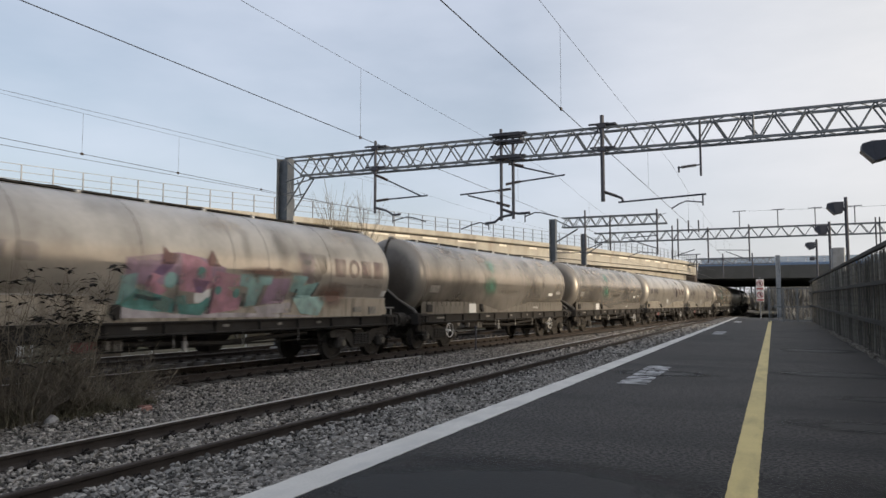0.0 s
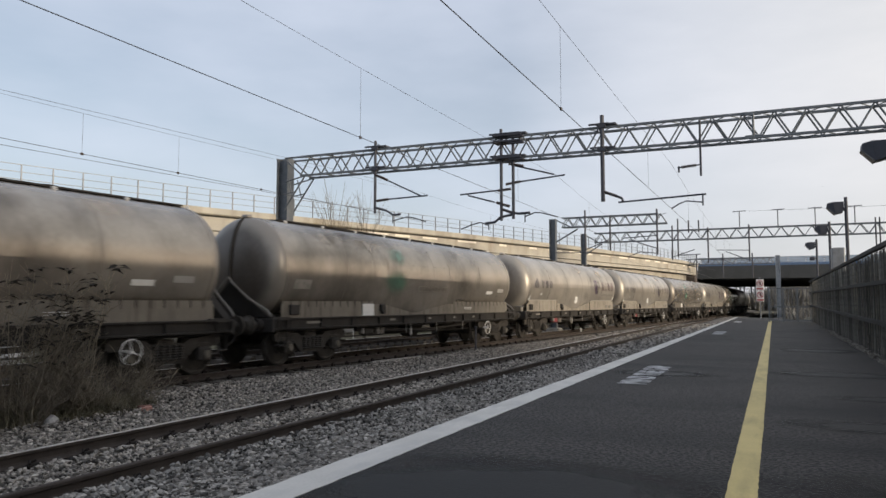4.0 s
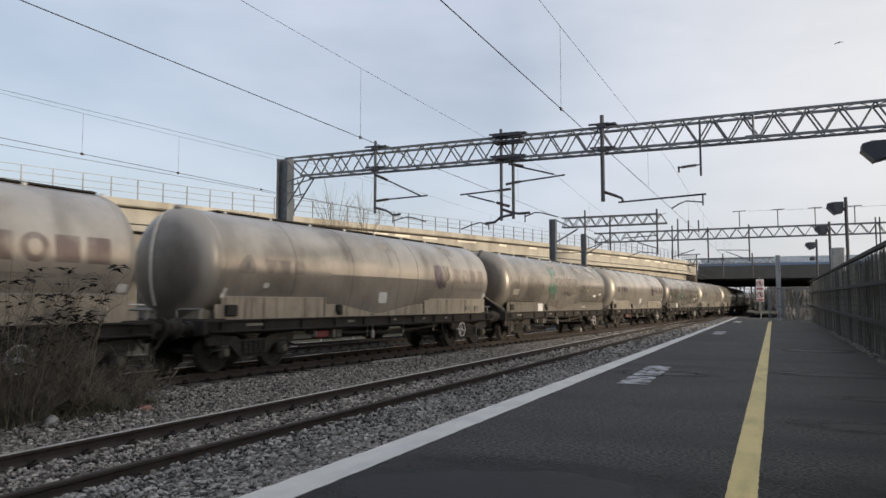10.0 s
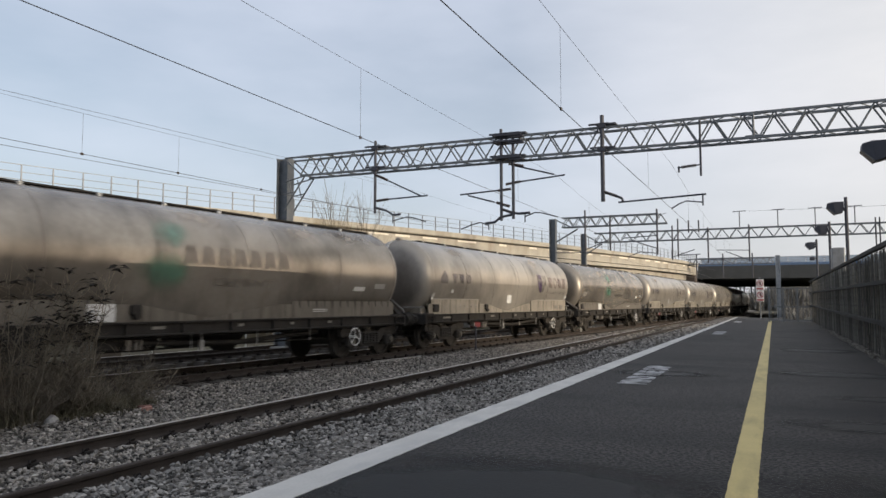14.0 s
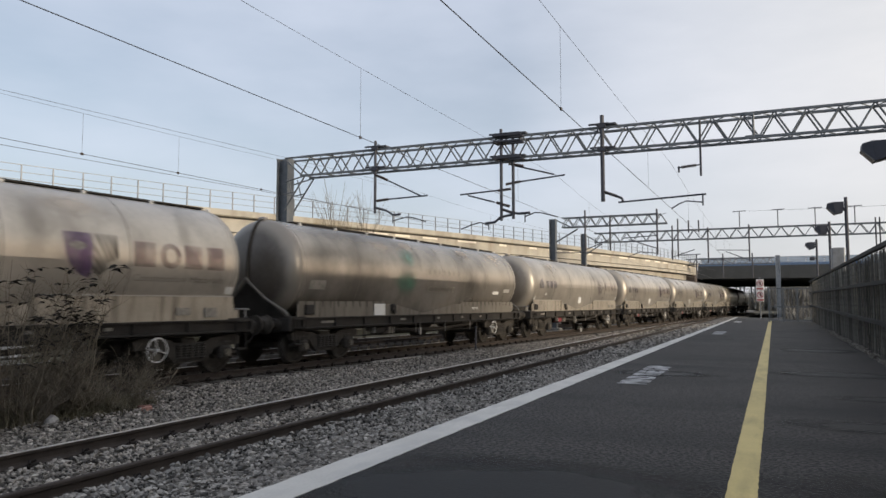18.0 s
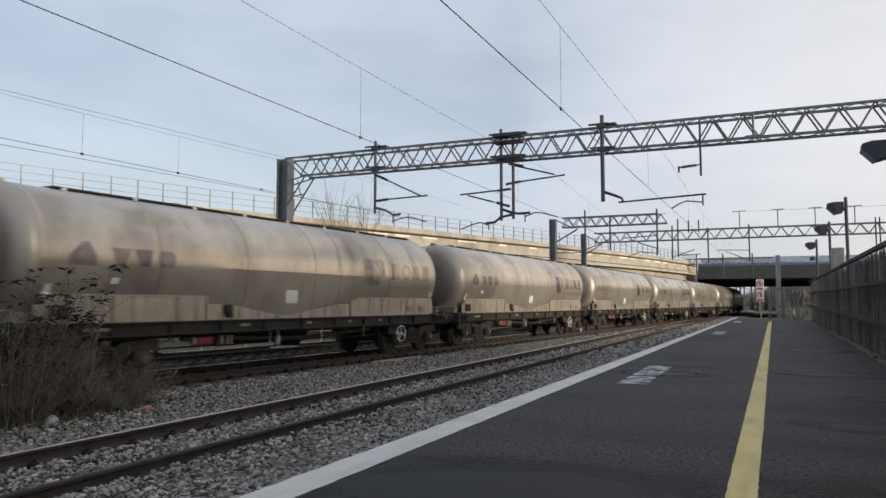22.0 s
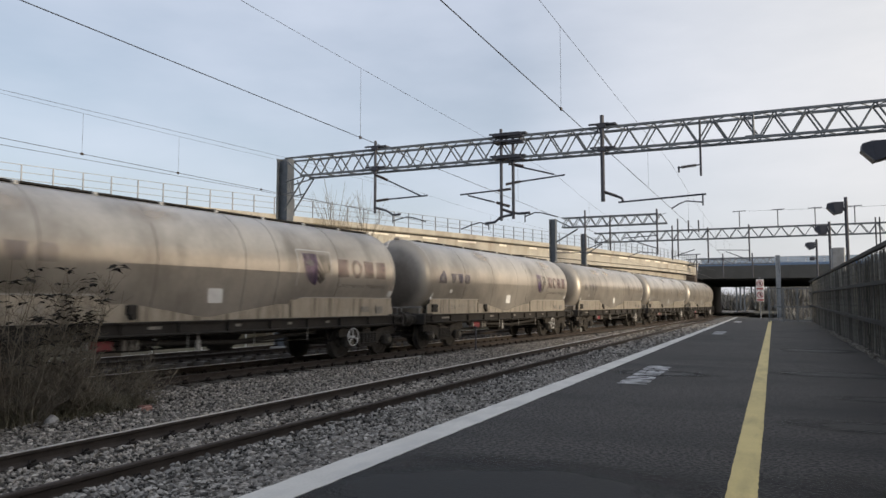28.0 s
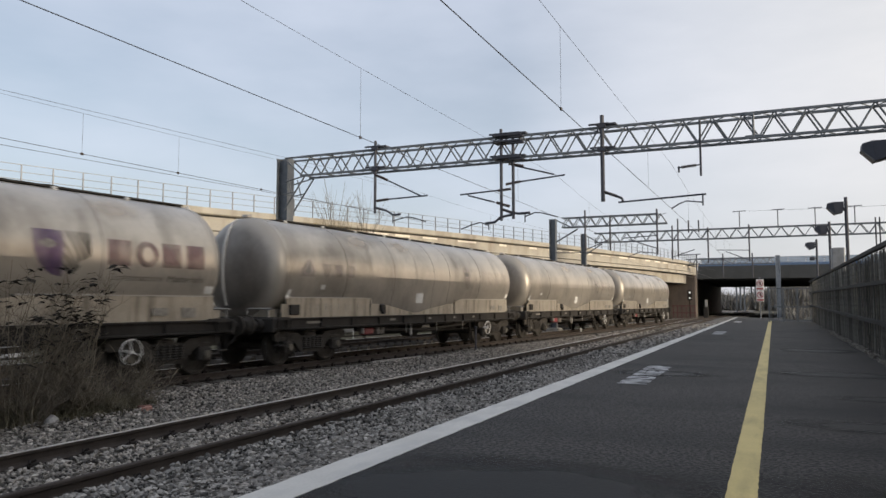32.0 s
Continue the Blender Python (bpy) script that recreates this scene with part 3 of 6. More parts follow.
def painted_words(words, x_base, y0, length, height):
    """Worn white lettering on the tarmac, read from the platform towards the track."""
    cu = bpy.data.curves.new("lettering", "FONT")
    cu.body, cu.size, cu.extrude, cu.offset = words, 1.0, 0.001, 0.046
    ob = bpy.data.objects.new("lettering", cu)
    scene.collection.objects.link(ob)
    me = bpy.data.meshes.new_from_object(ob.evaluated_get(bpy.context.evaluated_depsgraph_get()))
    bpy.data.objects.remove(ob)
    wide = max(v.co.x for v in me.vertices)
    tall = max(v.co.y for v in me.vertices)
    for v in me.vertices:
        v.co = (x_base - v.co.y / tall * height, y0 + v.co.x / wide * length, PLAT_Z + 0.003 + v.co.z)
    me.name = "painted_words"
    me.materials.clear()
    me.materials.append(PAINT_WORN)
    return me


# dark faded sheets: damp bands, and shade painted into the tarmac close by
DAMP_SHADE = soften(surface("damp_shade_tarmac", (0.0035, 0.0034, 0.0033), 0.6, 0, 0.7, 1.2, 3, 60, 0.6, 0.006, spec=0.25), 0.88, 1.6, 0.80, 0.44, 2)
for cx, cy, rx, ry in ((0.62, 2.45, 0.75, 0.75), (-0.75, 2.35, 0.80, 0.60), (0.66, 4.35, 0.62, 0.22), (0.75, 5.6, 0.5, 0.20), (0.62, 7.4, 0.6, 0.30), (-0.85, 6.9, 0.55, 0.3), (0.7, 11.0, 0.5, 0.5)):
    part("damp_patch", Shape().add([(cx - rx, cy - ry, PLAT_Z + 0.002), (cx + rx, cy - ry, PLAT_Z + 0.002), (cx + rx, cy + ry, PLAT_Z + 0.002), (cx - rx, cy + ry, PLAT_Z + 0.002)], [(0, 1, 2, 3)]), DAMP_SHADE, platform, "dark patch on the tarmac, damp with shade painted in")
for y0, x in ((5.90, -0.87), (15.95, -0.78), (26.05, -0.70)):
    part("painted_words", painted_words("MIND THE GAP", x, y0, 1.80, 0.22), None, platform, "worn white lettering painted on the tarmac")
# ---------------------------------------------------------------- viaduct and bridge
VIA = [(-44.0, -22.0), (-35.7, 0.0), (-28.85, 19.7), (-26.0, 29.0), (-23.3, 36.0), (-20.4, 44.0), (-15.1, 60.0), (-10.4, 77.0), (-8.2, 88.0), (-7.4, 96.0)]
VIA_TOP = 6.46


def via_points():
    """The line of the viaduct's near parapet, and its outward normal."""
    out = []
    for i, p in enumerate(VIA):
        a, b = VIA[max(i - 1, 0)], VIA[min(i + 1, len(VIA) - 1)]
        d = Vector((b[0] - a[0], b[1] - a[1], 0)).normalized()
        out.append((Vector((p[0], p[1], 0)), math.atan2(d.x, d.y)))
    return out


def via_at(s):
    """A point s metres along the parapet line from its start."""
    for a, b in zip(VIA, VIA[1:]):
        d = math.hypot(b[0] - a[0], b[1] - a[1])
        if s <= d or b is VIA[-1]:
            return Vector((a[0] + (b[0] - a[0]) * s / d, a[1] + (b[1] - a[1]) * s / d, 0)), math.atan2(b[0] - a[0], b[1] - a[1])
        s -= d


VIA_LEN = sum(math.hypot(b[0] - a[0], b[1] - a[1]) for a, b in zip(VIA, VIA[1:]))
viaduct = thing("viaduct", "cream concrete road viaduct with steel railing", "viaduct", kind="structure")
T = VIA_TOP
part("parapet", sweep(via_points(), 0, [(0.12, T), (0.12, T - 0.30), (0.04, T - 0.36), (-0.45, T - 0.36), (-0.45, T)]), CONCRETE, viaduct, "cream concrete parapet coping")
part("fascia_beam", sweep(via_points(), 0, [(-0.10, T - 0.44), (-0.10, T - 1.13), (-0.9, T - 1.13), (-0.9, T - 0.44)]), CONCRETE, viaduct, "cream concrete edge beam")
part("lower_beam", sweep(via_points(), 0, [(0.02, T - 1.20), (0.02, T - 1.48), (-0.9, T - 1.48), (-0.9, T - 1.20)]), CONCRETE, viaduct)
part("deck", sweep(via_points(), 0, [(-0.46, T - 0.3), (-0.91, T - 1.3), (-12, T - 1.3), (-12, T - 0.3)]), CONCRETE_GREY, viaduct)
part("underside_beam", sweep(via_points(), 0, [(-0.55, T - 1.58), (-0.55, T - 2.55), (-1.6, T - 2.55), (-1.6, T - 1.58)]), CONCRETE, viaduct, "pale concrete cross-head beam under the deck")
# thin pale plates put patches of sunlight onto the beam below the coping
patch_me = Shape().box((0, 0, 0), (0.03, 1.0, 0.15), bev=0.006).mesh("pale_panel", surface("sunlit_concrete", (0.78, 0.74, 0.64), 0.8, 0, 0.85, 1.1, 2, 30, 0.1, 0.004))
rv = random.Random(17)
s = 58.0
while s < VIA_LEN - 3:
    p, h = via_at(s)
    o = part("pale_panel", patch_me, None, viaduct, "sunlit patch painted under the coping")
    o.matrix_basis = Matrix.Translation(p + Vector((-0.085 * math.cos(h), 0.085 * math.sin(h), T - 0.53))) @ Matrix.Rotation(-h, 4, "Z") @ Matrix.Diagonal((1, 0.8 + 1.3 * rv.random(), 0.6 + 0.6 * rv.random(), 1))
    s += 2.0 + 2.2 * rv.random()
pier_me = Shape().box((0, 0, 1.7), (1.0, 1.3, 4.0), bev=0.1).mesh("pier", CONCRETE_GREY)
s = 4.0
while s < VIA_LEN - 10:
    p, h = via_at(s)
    o = part("pier", pier_me, None, viaduct)
    o.matrix_basis = Matrix.Translation(p + Vector((-1.4 * math.cos(h), 1.4 * math.sin(h), 0))) @ Matrix.Rotation(-h, 4, "Z")
    s += 12.0
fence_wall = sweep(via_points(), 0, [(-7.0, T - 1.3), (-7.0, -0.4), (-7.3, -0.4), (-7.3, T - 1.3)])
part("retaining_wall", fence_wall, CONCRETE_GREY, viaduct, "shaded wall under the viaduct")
post_me = Shape().box((0, 0, 0.5), (0.05, 0.05, 1.0)).box((0, 0, 0.01), (0.16, 0.16, 0.03)).mesh("railing_post", surface("railing_post_steel", (0.23, 0.25, 0.275), 0.5, 0.2))
s = 21.0
while s < VIA_LEN:
    p, h = via_at(s)
    o = part("railing_post", post_me, None, viaduct)
    o.matrix_basis = Matrix.Translation(p + Vector((-0.2 * math.cos(h), 0.2 * math.sin(h), T))) @ Matrix.Rotation(-h, 4, "Z")
    s += 1.28
for z in (0.98, 0.66, 0.34):
    part("handrail", sweep(via_points(), -0.2, [(-0.013, T + z), (0.013, T + z), (0.013, T + z + 0.027), (-0.013, T + z + 0.027)]), RAILING, viaduct)

BRIDGE_Y = 99.0
# concrete under the deck, with the bridge's shade put into its dark colour
SHADE_CONCRETE = surface("shade_concrete", (0.05, 0.046, 0.042), 0.9, 0, 0.6, 1.3, 0.8, 20, 0.2, 0.01, (0.04, 0.036, 0.032), (1, 1, 0.3), 0.6, spec=0.2)
bridge = thing("road_bridge", "dark grey road bridge over the railway", "bridge", kind="structure")
part("fascia", Shape().box((16.5, BRIDGE_Y, 5.45), (48, 0.8, 1.62), rz=2.0), BRIDGE_GREY, bridge, "dark grey steel bridge girder")
part("deck", Shape().box((14, BRIDGE_Y + 26, 5.25), (60, 51, 0.9), rz=2.0), SHADE_CONCRETE, bridge)
part("parapet", Shape().box((16.5, BRIDGE_Y - 0.1, 6.42), (48, 0.3, 0.32), rz=2.0), surface("parapet_blue", (0.10, 0.16, 0.27), 0.6, 0.1), bridge, "blue-grey bridge parapet")
for k in range(24):
    x = -7 + 2.0 * k
    part("parapet_post", Shape().box((x, BRIDGE_Y - 0.1 + (x - 16.5) * 0.035, 6.95), (0.07, 0.07, 0.75)), RAILING, bridge)
mesh_panel = Shape()
for k in range(4):
    mesh_panel.box((16.5, BRIDGE_Y - 0.1, 6.7 + 0.2 * k), (48, 0.04, 0.05), rz=2.0)
part("parapet_rails", mesh_panel, RAILING, bridge)
FROSTED = surface("frosted_panel", (0.42, 0.55, 0.70), 0.4, 0, 0.9, 1.08, 0.4, 6, 0, 0)
FROSTED.node_tree.nodes["Principled BSDF"].inputs["Alpha"].default_value = 0.55
pane_me = Shape().box((0, 0, 0), (1.9, 0.02, 0.72), rz=2.0).mesh("parapet_pane", FROSTED)
for k in range(23):
    x = -6 + 2.0 * k
    part("parapet_pane", pane_me, None, bridge, "pale bluish frosted parapet pane").matrix_basis = pose(x, BRIDGE_Y - 0.05 + (x - 16.5) * 0.035, 6.95)
for i in range(7):
    part("girder", Shape().box((14, BRIDGE_Y + 4 + 7 * i, 4.70), (58, 0.5, 0.35), rz=2.0), BRIDGE_GREY, bridge)
part("abutment", Shape().box((-11.9, 122, 2.1), (8.0, 60, 5.4), rz=-1.0, bev=0.2), SHADE_CONCRETE, bridge, "tall shaded concrete abutment")
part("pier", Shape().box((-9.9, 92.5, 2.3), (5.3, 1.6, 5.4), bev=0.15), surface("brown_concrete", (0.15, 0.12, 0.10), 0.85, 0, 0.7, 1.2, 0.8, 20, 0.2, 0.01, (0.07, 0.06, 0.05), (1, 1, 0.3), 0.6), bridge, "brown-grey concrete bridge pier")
part("pier", Shape().box((17.5, 124, 2.1), (6, 56, 5.4), bev=0.2), SHADE_CONCRETE, bridge)


# ---------------------------------------------------------------- overhead line
def truss(parent, x0, x1, y, zb, zt, bays, depth, r=0.045, mat=None, end_cut=0.0, chord=0.09):
    """A box truss with lattice faces along X."""
    mat = mat or STEEL
    for yy in (y - depth / 2, y + depth / 2):
        part("top_chord", Shape().box(((x0 + x1 - end_cut) / 2, yy, zt), (x1 - x0 - end_cut, chord, chord)), mat, parent)
        part("bottom_chord", Shape().box(((x0 + x1) / 2, yy, zb), (x1 - x0, chord, chord)), mat, parent)
    w = (x1 - x0) / bays
    for face, yy in enumerate((y - depth / 2, y + depth / 2)):
        for k in range(bays):
            a = x0 + k * w
            sh = Shape()
            sh.tube((a, yy, zb), (a + w / 2, yy, zt), r, 6).tube((a + w / 2, yy, zt), (a + w, yy, zb), r, 6)
            part("lattice", sh, mat, parent)
    for zz in (zt, zb):
        for k in range(bays * 2):
            a = x0 + k * w / 2
            s0 = 1 if k % 2 else -1
            part("bracing_bar", Shape().tube((a, y + s0 * depth / 2, zz), (a + w / 2, y - s0 * depth / 2, zz), r * 0.6, 5), mat, parent)


def mast(parent, x, y, top, w=0.42, mat=None):
    """An H-section mast with its flanges across the tracks."""
    mat = mat or STEEL
    sh = Shape()
    sh.box((x - w / 2 + 0.02, y, top / 2 - 0.2), (0.04, 0.42, top + 0.4))
    sh.box((x + w / 2 - 0.02, y, top / 2 - 0.2), (0.04, 0.42, top + 0.4))
    sh.box((x, y, top / 2 - 0.2), (w - 0.08, 0.04, top + 0.4))
    part("mast", sh, mat, parent, "grey steel H-section mast")
    part("mast_base", Shape().box((x, y, -0.25), (0.9, 0.9, 0.4), bev=0.05), CONCRETE_GREY, parent)


def drop_tube(parent, x, y, z0, z1, r=0.085):
    part("drop_tube", Shape().tube((x, y, z0), (x, y, z1), r, 10), STEEL_DARK, parent, "dark steel drop tube")


def arms(parent, tubes, insulators, y):
    """Bracket tubes as (x, z) chains with a radius, and ribbed insulators between two points."""
    for name, pts, r in tubes:
        part(name, Shape().path([(a, y, b) for a, b in pts], r, 6), STEEL_DARK, parent)
    for (a, b), (c, d) in insulators:
        ins = Shape()
        p, q = Vector((a, y, b)), Vector((c, y, d))
        n = 8
        for k in range(n):
            u, v = p.lerp(q, k / n), p.lerp(q, (k + 0.45) / n)
            ins.tube(u, v, 0.050, 8)
        ins.tube(p, q, 0.028, 6)
        part("insulator", ins, INSULATOR, parent, "ribbed dark insulator")


GY = 22.6
FY = 22.24
gantry = thing("overhead_line_gantry", "grey lattice steel gantry carrying overhead line equipment across tracks", "gantry", "overhead line gantries")
truss(gantry, -15.65, -7.425, GY, 6.30, 7.01, 9, 0.60, 0.027, chord=0.072)
truss(gantry, -7.425, 6.685, GY, 6.30, 7.01, 17, 0.60, 0.027, chord=0.072)
mast(gantry, -16.55, GY, 7.06, 0.50)
mast(gantry, 7.0, GY, 7.02, 0.50)
knee = Shape()
for yy in (GY - 0.3, GY + 0.3):
    knee.tube((-16.35, yy, 5.05), (-15.45, yy, 6.28), 0.030, 6).tube((-16.35, yy, 6.98), (-15.6, yy, 6.32), 0.030, 6).tube((-16.35, yy, 6.1), (-15.5, yy, 6.28), 0.026, 6)
    knee.tube((-16.35, yy, 7.01), (-15.6, yy, 7.01), 0.036, 6).tube((-16.35, yy, 5.65), (-15.85, yy, 5.72), 0.022, 6).tube((-16.0, yy, 5.52), (-16.2, yy, 6.25), 0.022, 6)
part("knee_brace", knee, STEEL, gantry)
for x, z0, z1 in ((-12.43, 4.72, 7.31), (-7.72, 4.24, 7.27), (-7.31, 4.28, 7.12), (-4.41, 4.68, 7.38), (-1.545, 5.28, 6.94)):
    drop_tube(gantry, x, FY, z0, z1, 0.032 if x > -2 else 0.062 if x == -4.41 else 0.05)
    if x < -2:
        for zz, w in ((6.30, 0.55), (7.04, 0.62)):
            part("clamp", Shape().box((x, FY, zz), (0.24, 0.15, 0.13)).box((x + 0.12, FY + 0.2, zz + 0.06), (w, 0.45, 0.05)).box((x - 0.1, FY - 0.02, zz + 0.07), (w, 0.07, 0.05)), STEEL_DARK, gantry)
for z in (6.30, 7.04, 6.84):
    part("clamp", Shape().box((-7.5, FY + 0.1, z), (0.95, 0.5, 0.06)).box((-7.2, FY - 0.06, z - 0.06), (0.5, 0.09, 0.08)), STEEL_DARK, gantry)
part("splice_plate", Shape().box((-0.10, FY + 0.03, 6.31), (0.45, 0.05, 0.10)).box((-0.10, FY + 0.03, 6.99), (0.45, 0.05, 0.10)).tube((-0.10, FY + 0.03, 6.28), (-0.10, FY + 0.03, 7.01), 0.035, 6), STEEL, gantry)
arms(gantry, [("stay_tube", [(-12.02, 5.90), (-10.63, 5.23)], 0.026), ("bracket_tube", [(-11.93, 5.19), (-10.38, 5.23)], 0.026), ("registration_arm", [(-12.4, 4.92), (-11.95, 4.78), (-11.70, 4.62), (-11.42, 4.64)], 0.042),
              ("dropper_bracket", [(-11.72, 4.66), (-11.72, 4.34)], 0.02), ("steady_arm", [(-11.72, 4.42), (-11.17, 4.53), (-10.95, 4.50), (-10.45, 4.34)], 0.020)],
     [((-12.40, 6.08), (-11.92, 5.86)), ((-12.35, 5.16), (-11.88, 5.19))], FY)
arms(gantry, [("bracket_tube", [(-7.75, 5.25), (-9.18, 5.18)], 0.026), ("stay_tube", [(-7.95, 4.86), (-8.90, 5.14)], 0.026), ("registration_arm", [(-7.35, 4.42), (-7.75, 4.36), (-7.95, 4.20), (-8.28, 4.18)], 0.042),
              ("dropper_bracket", [(-8.16, 4.2), (-8.16, 3.95)], 0.02), ("steady_arm", [(-8.16, 4.10), (-8.45, 4.22), (-8.75, 4.15), (-9.15, 4.02)], 0.020)],
     [((-7.40, 5.27), (-7.85, 5.23)), ((-7.45, 4.70), (-7.90, 4.85))], FY)
arms(gantry, [("stay_tube", [(-7.25, 6.02), (-5.95, 5.64)], 0.026), ("bracket_tube", [(-7.09, 5.48), (-5.60, 5.60)], 0.026), ("registration_arm", [(-7.72, 4.62), (-7.35, 4.48), (-7.1, 4.44), (-6.75, 4.46)], 0.042),
              ("dropper_bracket", [(-6.92, 4.46), (-6.92, 4.15)], 0.02), ("steady_arm", [(-6.92, 4.34), (-6.60, 4.45), (-6.40, 4.44), (-5.85, 4.28)], 0.020)],
     [((-7.55, 5.43), (-7.05, 5.49)), ((-7.45, 6.10), (-6.95, 5.98)), ((-7.70, 4.62), (-7.28, 4.45))], FY)
arms(gantry, [("registration_arm", [(-4.38, 4.98), (-3.85, 4.76), (-3.80, 4.64)], 0.04), ("bracket_tube", [(-3.95, 4.63), (-1.42, 4.735)], 0.027), ("dropper_bracket", [(-1.51, 4.74), (-1.51, 4.40)], 0.022),
              ("steady_arm", [(-1.52, 4.50), (-1.96, 4.56), (-2.15, 4.50), (-2.39, 4.36)], 0.020), ("balance_arm", [(-2.20, 5.565), (-1.55, 5.61)], 0.02), ("balance_bracket", [(-2.16, 5.60), (-2.16, 5.42)], 0.028)],
     [((-2.08, 5.575), (-1.66, 5.605)), ((-4.35, 4.97), (-3.98, 4.82))], FY)

g2 = thing("overhead_line_gantry", "grey lattice cantilever gantry beyond the first", "gantry", "overhead line gantries")
CY = 46.5
truss(g2, -11.9, -5.3, CY, 6.51, 7.12, 9, 0.45, 0.030, end_cut=0.5, chord=0.075)
mast(g2, -12.55, CY, 7.10, 0.42)
part("knee_brace", Shape().tube((-12.3, CY, 5.6), (-10.9, CY, 6.38), 0.05, 6).tube((-12.3, CY, 7.0), (-11.2, CY, 6.45), 0.04, 6), STEEL, g2)
for x, z0, z1 in ((-10.35, 4.9, 7.55), (-8.75, 4.9, 7.1), (-5.86, 4.55, 7.40)):
    drop_tube(g2, x, CY - 0.3, z0, z1, 0.055)
arms(g2, [("bracket_tube", [(-5.9, 4.95), (-7.6, 5.55)], 0.03), ("stay_tube", [(-5.9, 5.75), (-7.9, 5.65)], 0.03), ("steady_arm", [(-5.9, 4.65), (-6.9, 4.75), (-7.6, 4.5)], 0.025),
          ("bracket_tube", [(-10.3, 5.0), (-8.9, 5.55)], 0.03), ("stay_tube", [(-10.3, 4.8), (-12.3, 4.85)], 0.025)], [], CY - 0.3)

g3 = thing("overhead_line_gantry", "long grey lattice gantry spanning the whole station", "gantry", "overhead line gantries")
DY = 57.9
truss(g3, -12.2, 22.0, DY, 6.40, 7.13, 34, 0.5, 0.030, chord=0.08)
mast(g3, -13.1, DY, 7.15, 0.40)
part("knee_brace", Shape().tube((-12.9, DY, 5.5), (-11.6, DY, 6.3), 0.05, 6).tube((-12.9, DY, 7.0), (-11.8, DY, 6.35), 0.04, 6), STEEL, g3)
for x, z0, z1 in ((-6.2, 4.85, 7.5), (-5.78, 5.05, 8.0), (-3.63, 4.55, 7.26), (-0.78, 4.6, 7.35), (-5.0, 6.9, 7.85), (-4.27, 6.9, 7.82)):
    drop_tube(g3, x, DY - 0.3, z0, z1, 0.055)
for x in (-1.40, 1.18, 3.60, 6.07):
    part("wire_support", Shape().tube((x, DY - 0.3, 7.0), (x, DY - 0.3, 8.34), 0.035, 6).tube((x - 0.46, DY - 0.3, 8.34), (x + 0.46, DY - 0.3, 8.37), 0.030, 6), STEEL_DARK, g3)
for x in (7.3, 7.55, 9.6, 9.85):
    drop_tube(g3, x, DY - 0.3, 4.6, 7.5, 0.05)
arms(g3, [("bracket_tube", [(-6.2, 5.1), (-4.6, 5.6)], 0.03), ("stay_tube", [(-5.8, 5.2), (-4.2, 5.25)], 0.03), ("bracket_tube", [(-0.8, 5.45), (-3.0, 5.52)], 0.03), ("stay_tube", [(-0.9, 4.75), (-2.4, 5.4)], 0.03),
          ("steady_arm", [(-3.63, 4.8), (-2.6, 4.8), (-2.1, 4.55)], 0.025)], [], DY - 0.3)

g4 = thing("overhead_line_gantry", "pale grey gantry with its mast beyond the platform", "gantry", "overhead line gantries")
EY = 90.3
truss(g4, -8.2, 1.3, EY, 6.10, 6.75, 13, 0.4, 0.035)
mast(g4, 1.69, EY, 7.0, 0.48, surface("pale_steel", (0.32, 0.34, 0.36), 0.6, 0.2))
for x in (-7.0, -4.1, -0.95):
    drop_tube(g4, x, EY - 0.3, 4.5, 7.3, 0.075)


def wire(name, pts, r, label):
    return single(name, Shape().path(pts, r * 0.68, 6), WIRE, label, "overhead wire", "overhead wires")


def sagged(a, b, sag, n=14):
    a, b = Vector(a), Vector(b)
    return [a.lerp(b, i / n) - Vector((0, 0, sag * 4 * (i / n) * (1 - i / n))) for i in range(n + 1)]


def run(name, a, b, sag, r, label):
    return wire(name, sagged(a, b, sag, 18), r, label)


CONTACT, MESSENGER, DROPPER = "dark copper contact wire over the track", "thin dark messenger wire over the track", "thin dropper between the two overhead wires"


def line(x0, x1, y0, y1, zc, zm0, zm1, sag, drops, dx=0.0):
    """A contact wire and the sagging messenger above it, with droppers at the given Y."""
    run("contact_wire", (x0, y0, zc), (x1, y1, zc), 0.0, 0.0088, CONTACT)
    run("messenger_wire", (x0 + dx, y0, zm0), (x1 + dx, y1, zm1), sag, 0.0046, MESSENGER)
    for y in drops:
        t = (y - y0) / (y1 - y0)
        x = x0 + (x1 - x0) * t
        run("dropper_wire", (x, y, zc), (x + dx, y, zm0 + (zm1 - zm0) * t - sag * 4 * t * (1 - t)), 0.0, 0.004, DROPPER)


line(-3.08, -2.40, -22, FY, 4.36, 6.00, 5.75, 0.29, (-14, -6, 2, 10.1, 18.0))
line(-2.40, -1.9, FY, 57.6, 4.36, 5.75, 5.8, 0.4, (27, 33, 40, 47, 53))
line(-6.27, -5.88, -22, FY, 4.28, 6.10, 5.62, 0.39, (-15, -7, 2, 10.2, 18.4))
line(-5.88, -5.9, FY, 46.2, 4.30, 5.62, 5.5, 0.4, (27, 33, 40))
line(-14.38, -10.80, -22, FY, 4.40, 5.50, 5.40, 0.30, (-12, 1, 9.7, 12.0, 19))
line(-10.80, -8.3, FY, 46.2, 4.38, 5.40, 5.5, 0.3, (28, 34, 40))
run("return_wire", (-14.35, -22, 4.70), (-10.99, 20, 5.45), 0.0, 0.006, "thin dark return wire beside the viaduct")
run("return_wire", (-16.7, -22, 4.40), (-10.85, 20, 4.40), 0.0, 0.008, "thin dark return wire beside the viaduct")
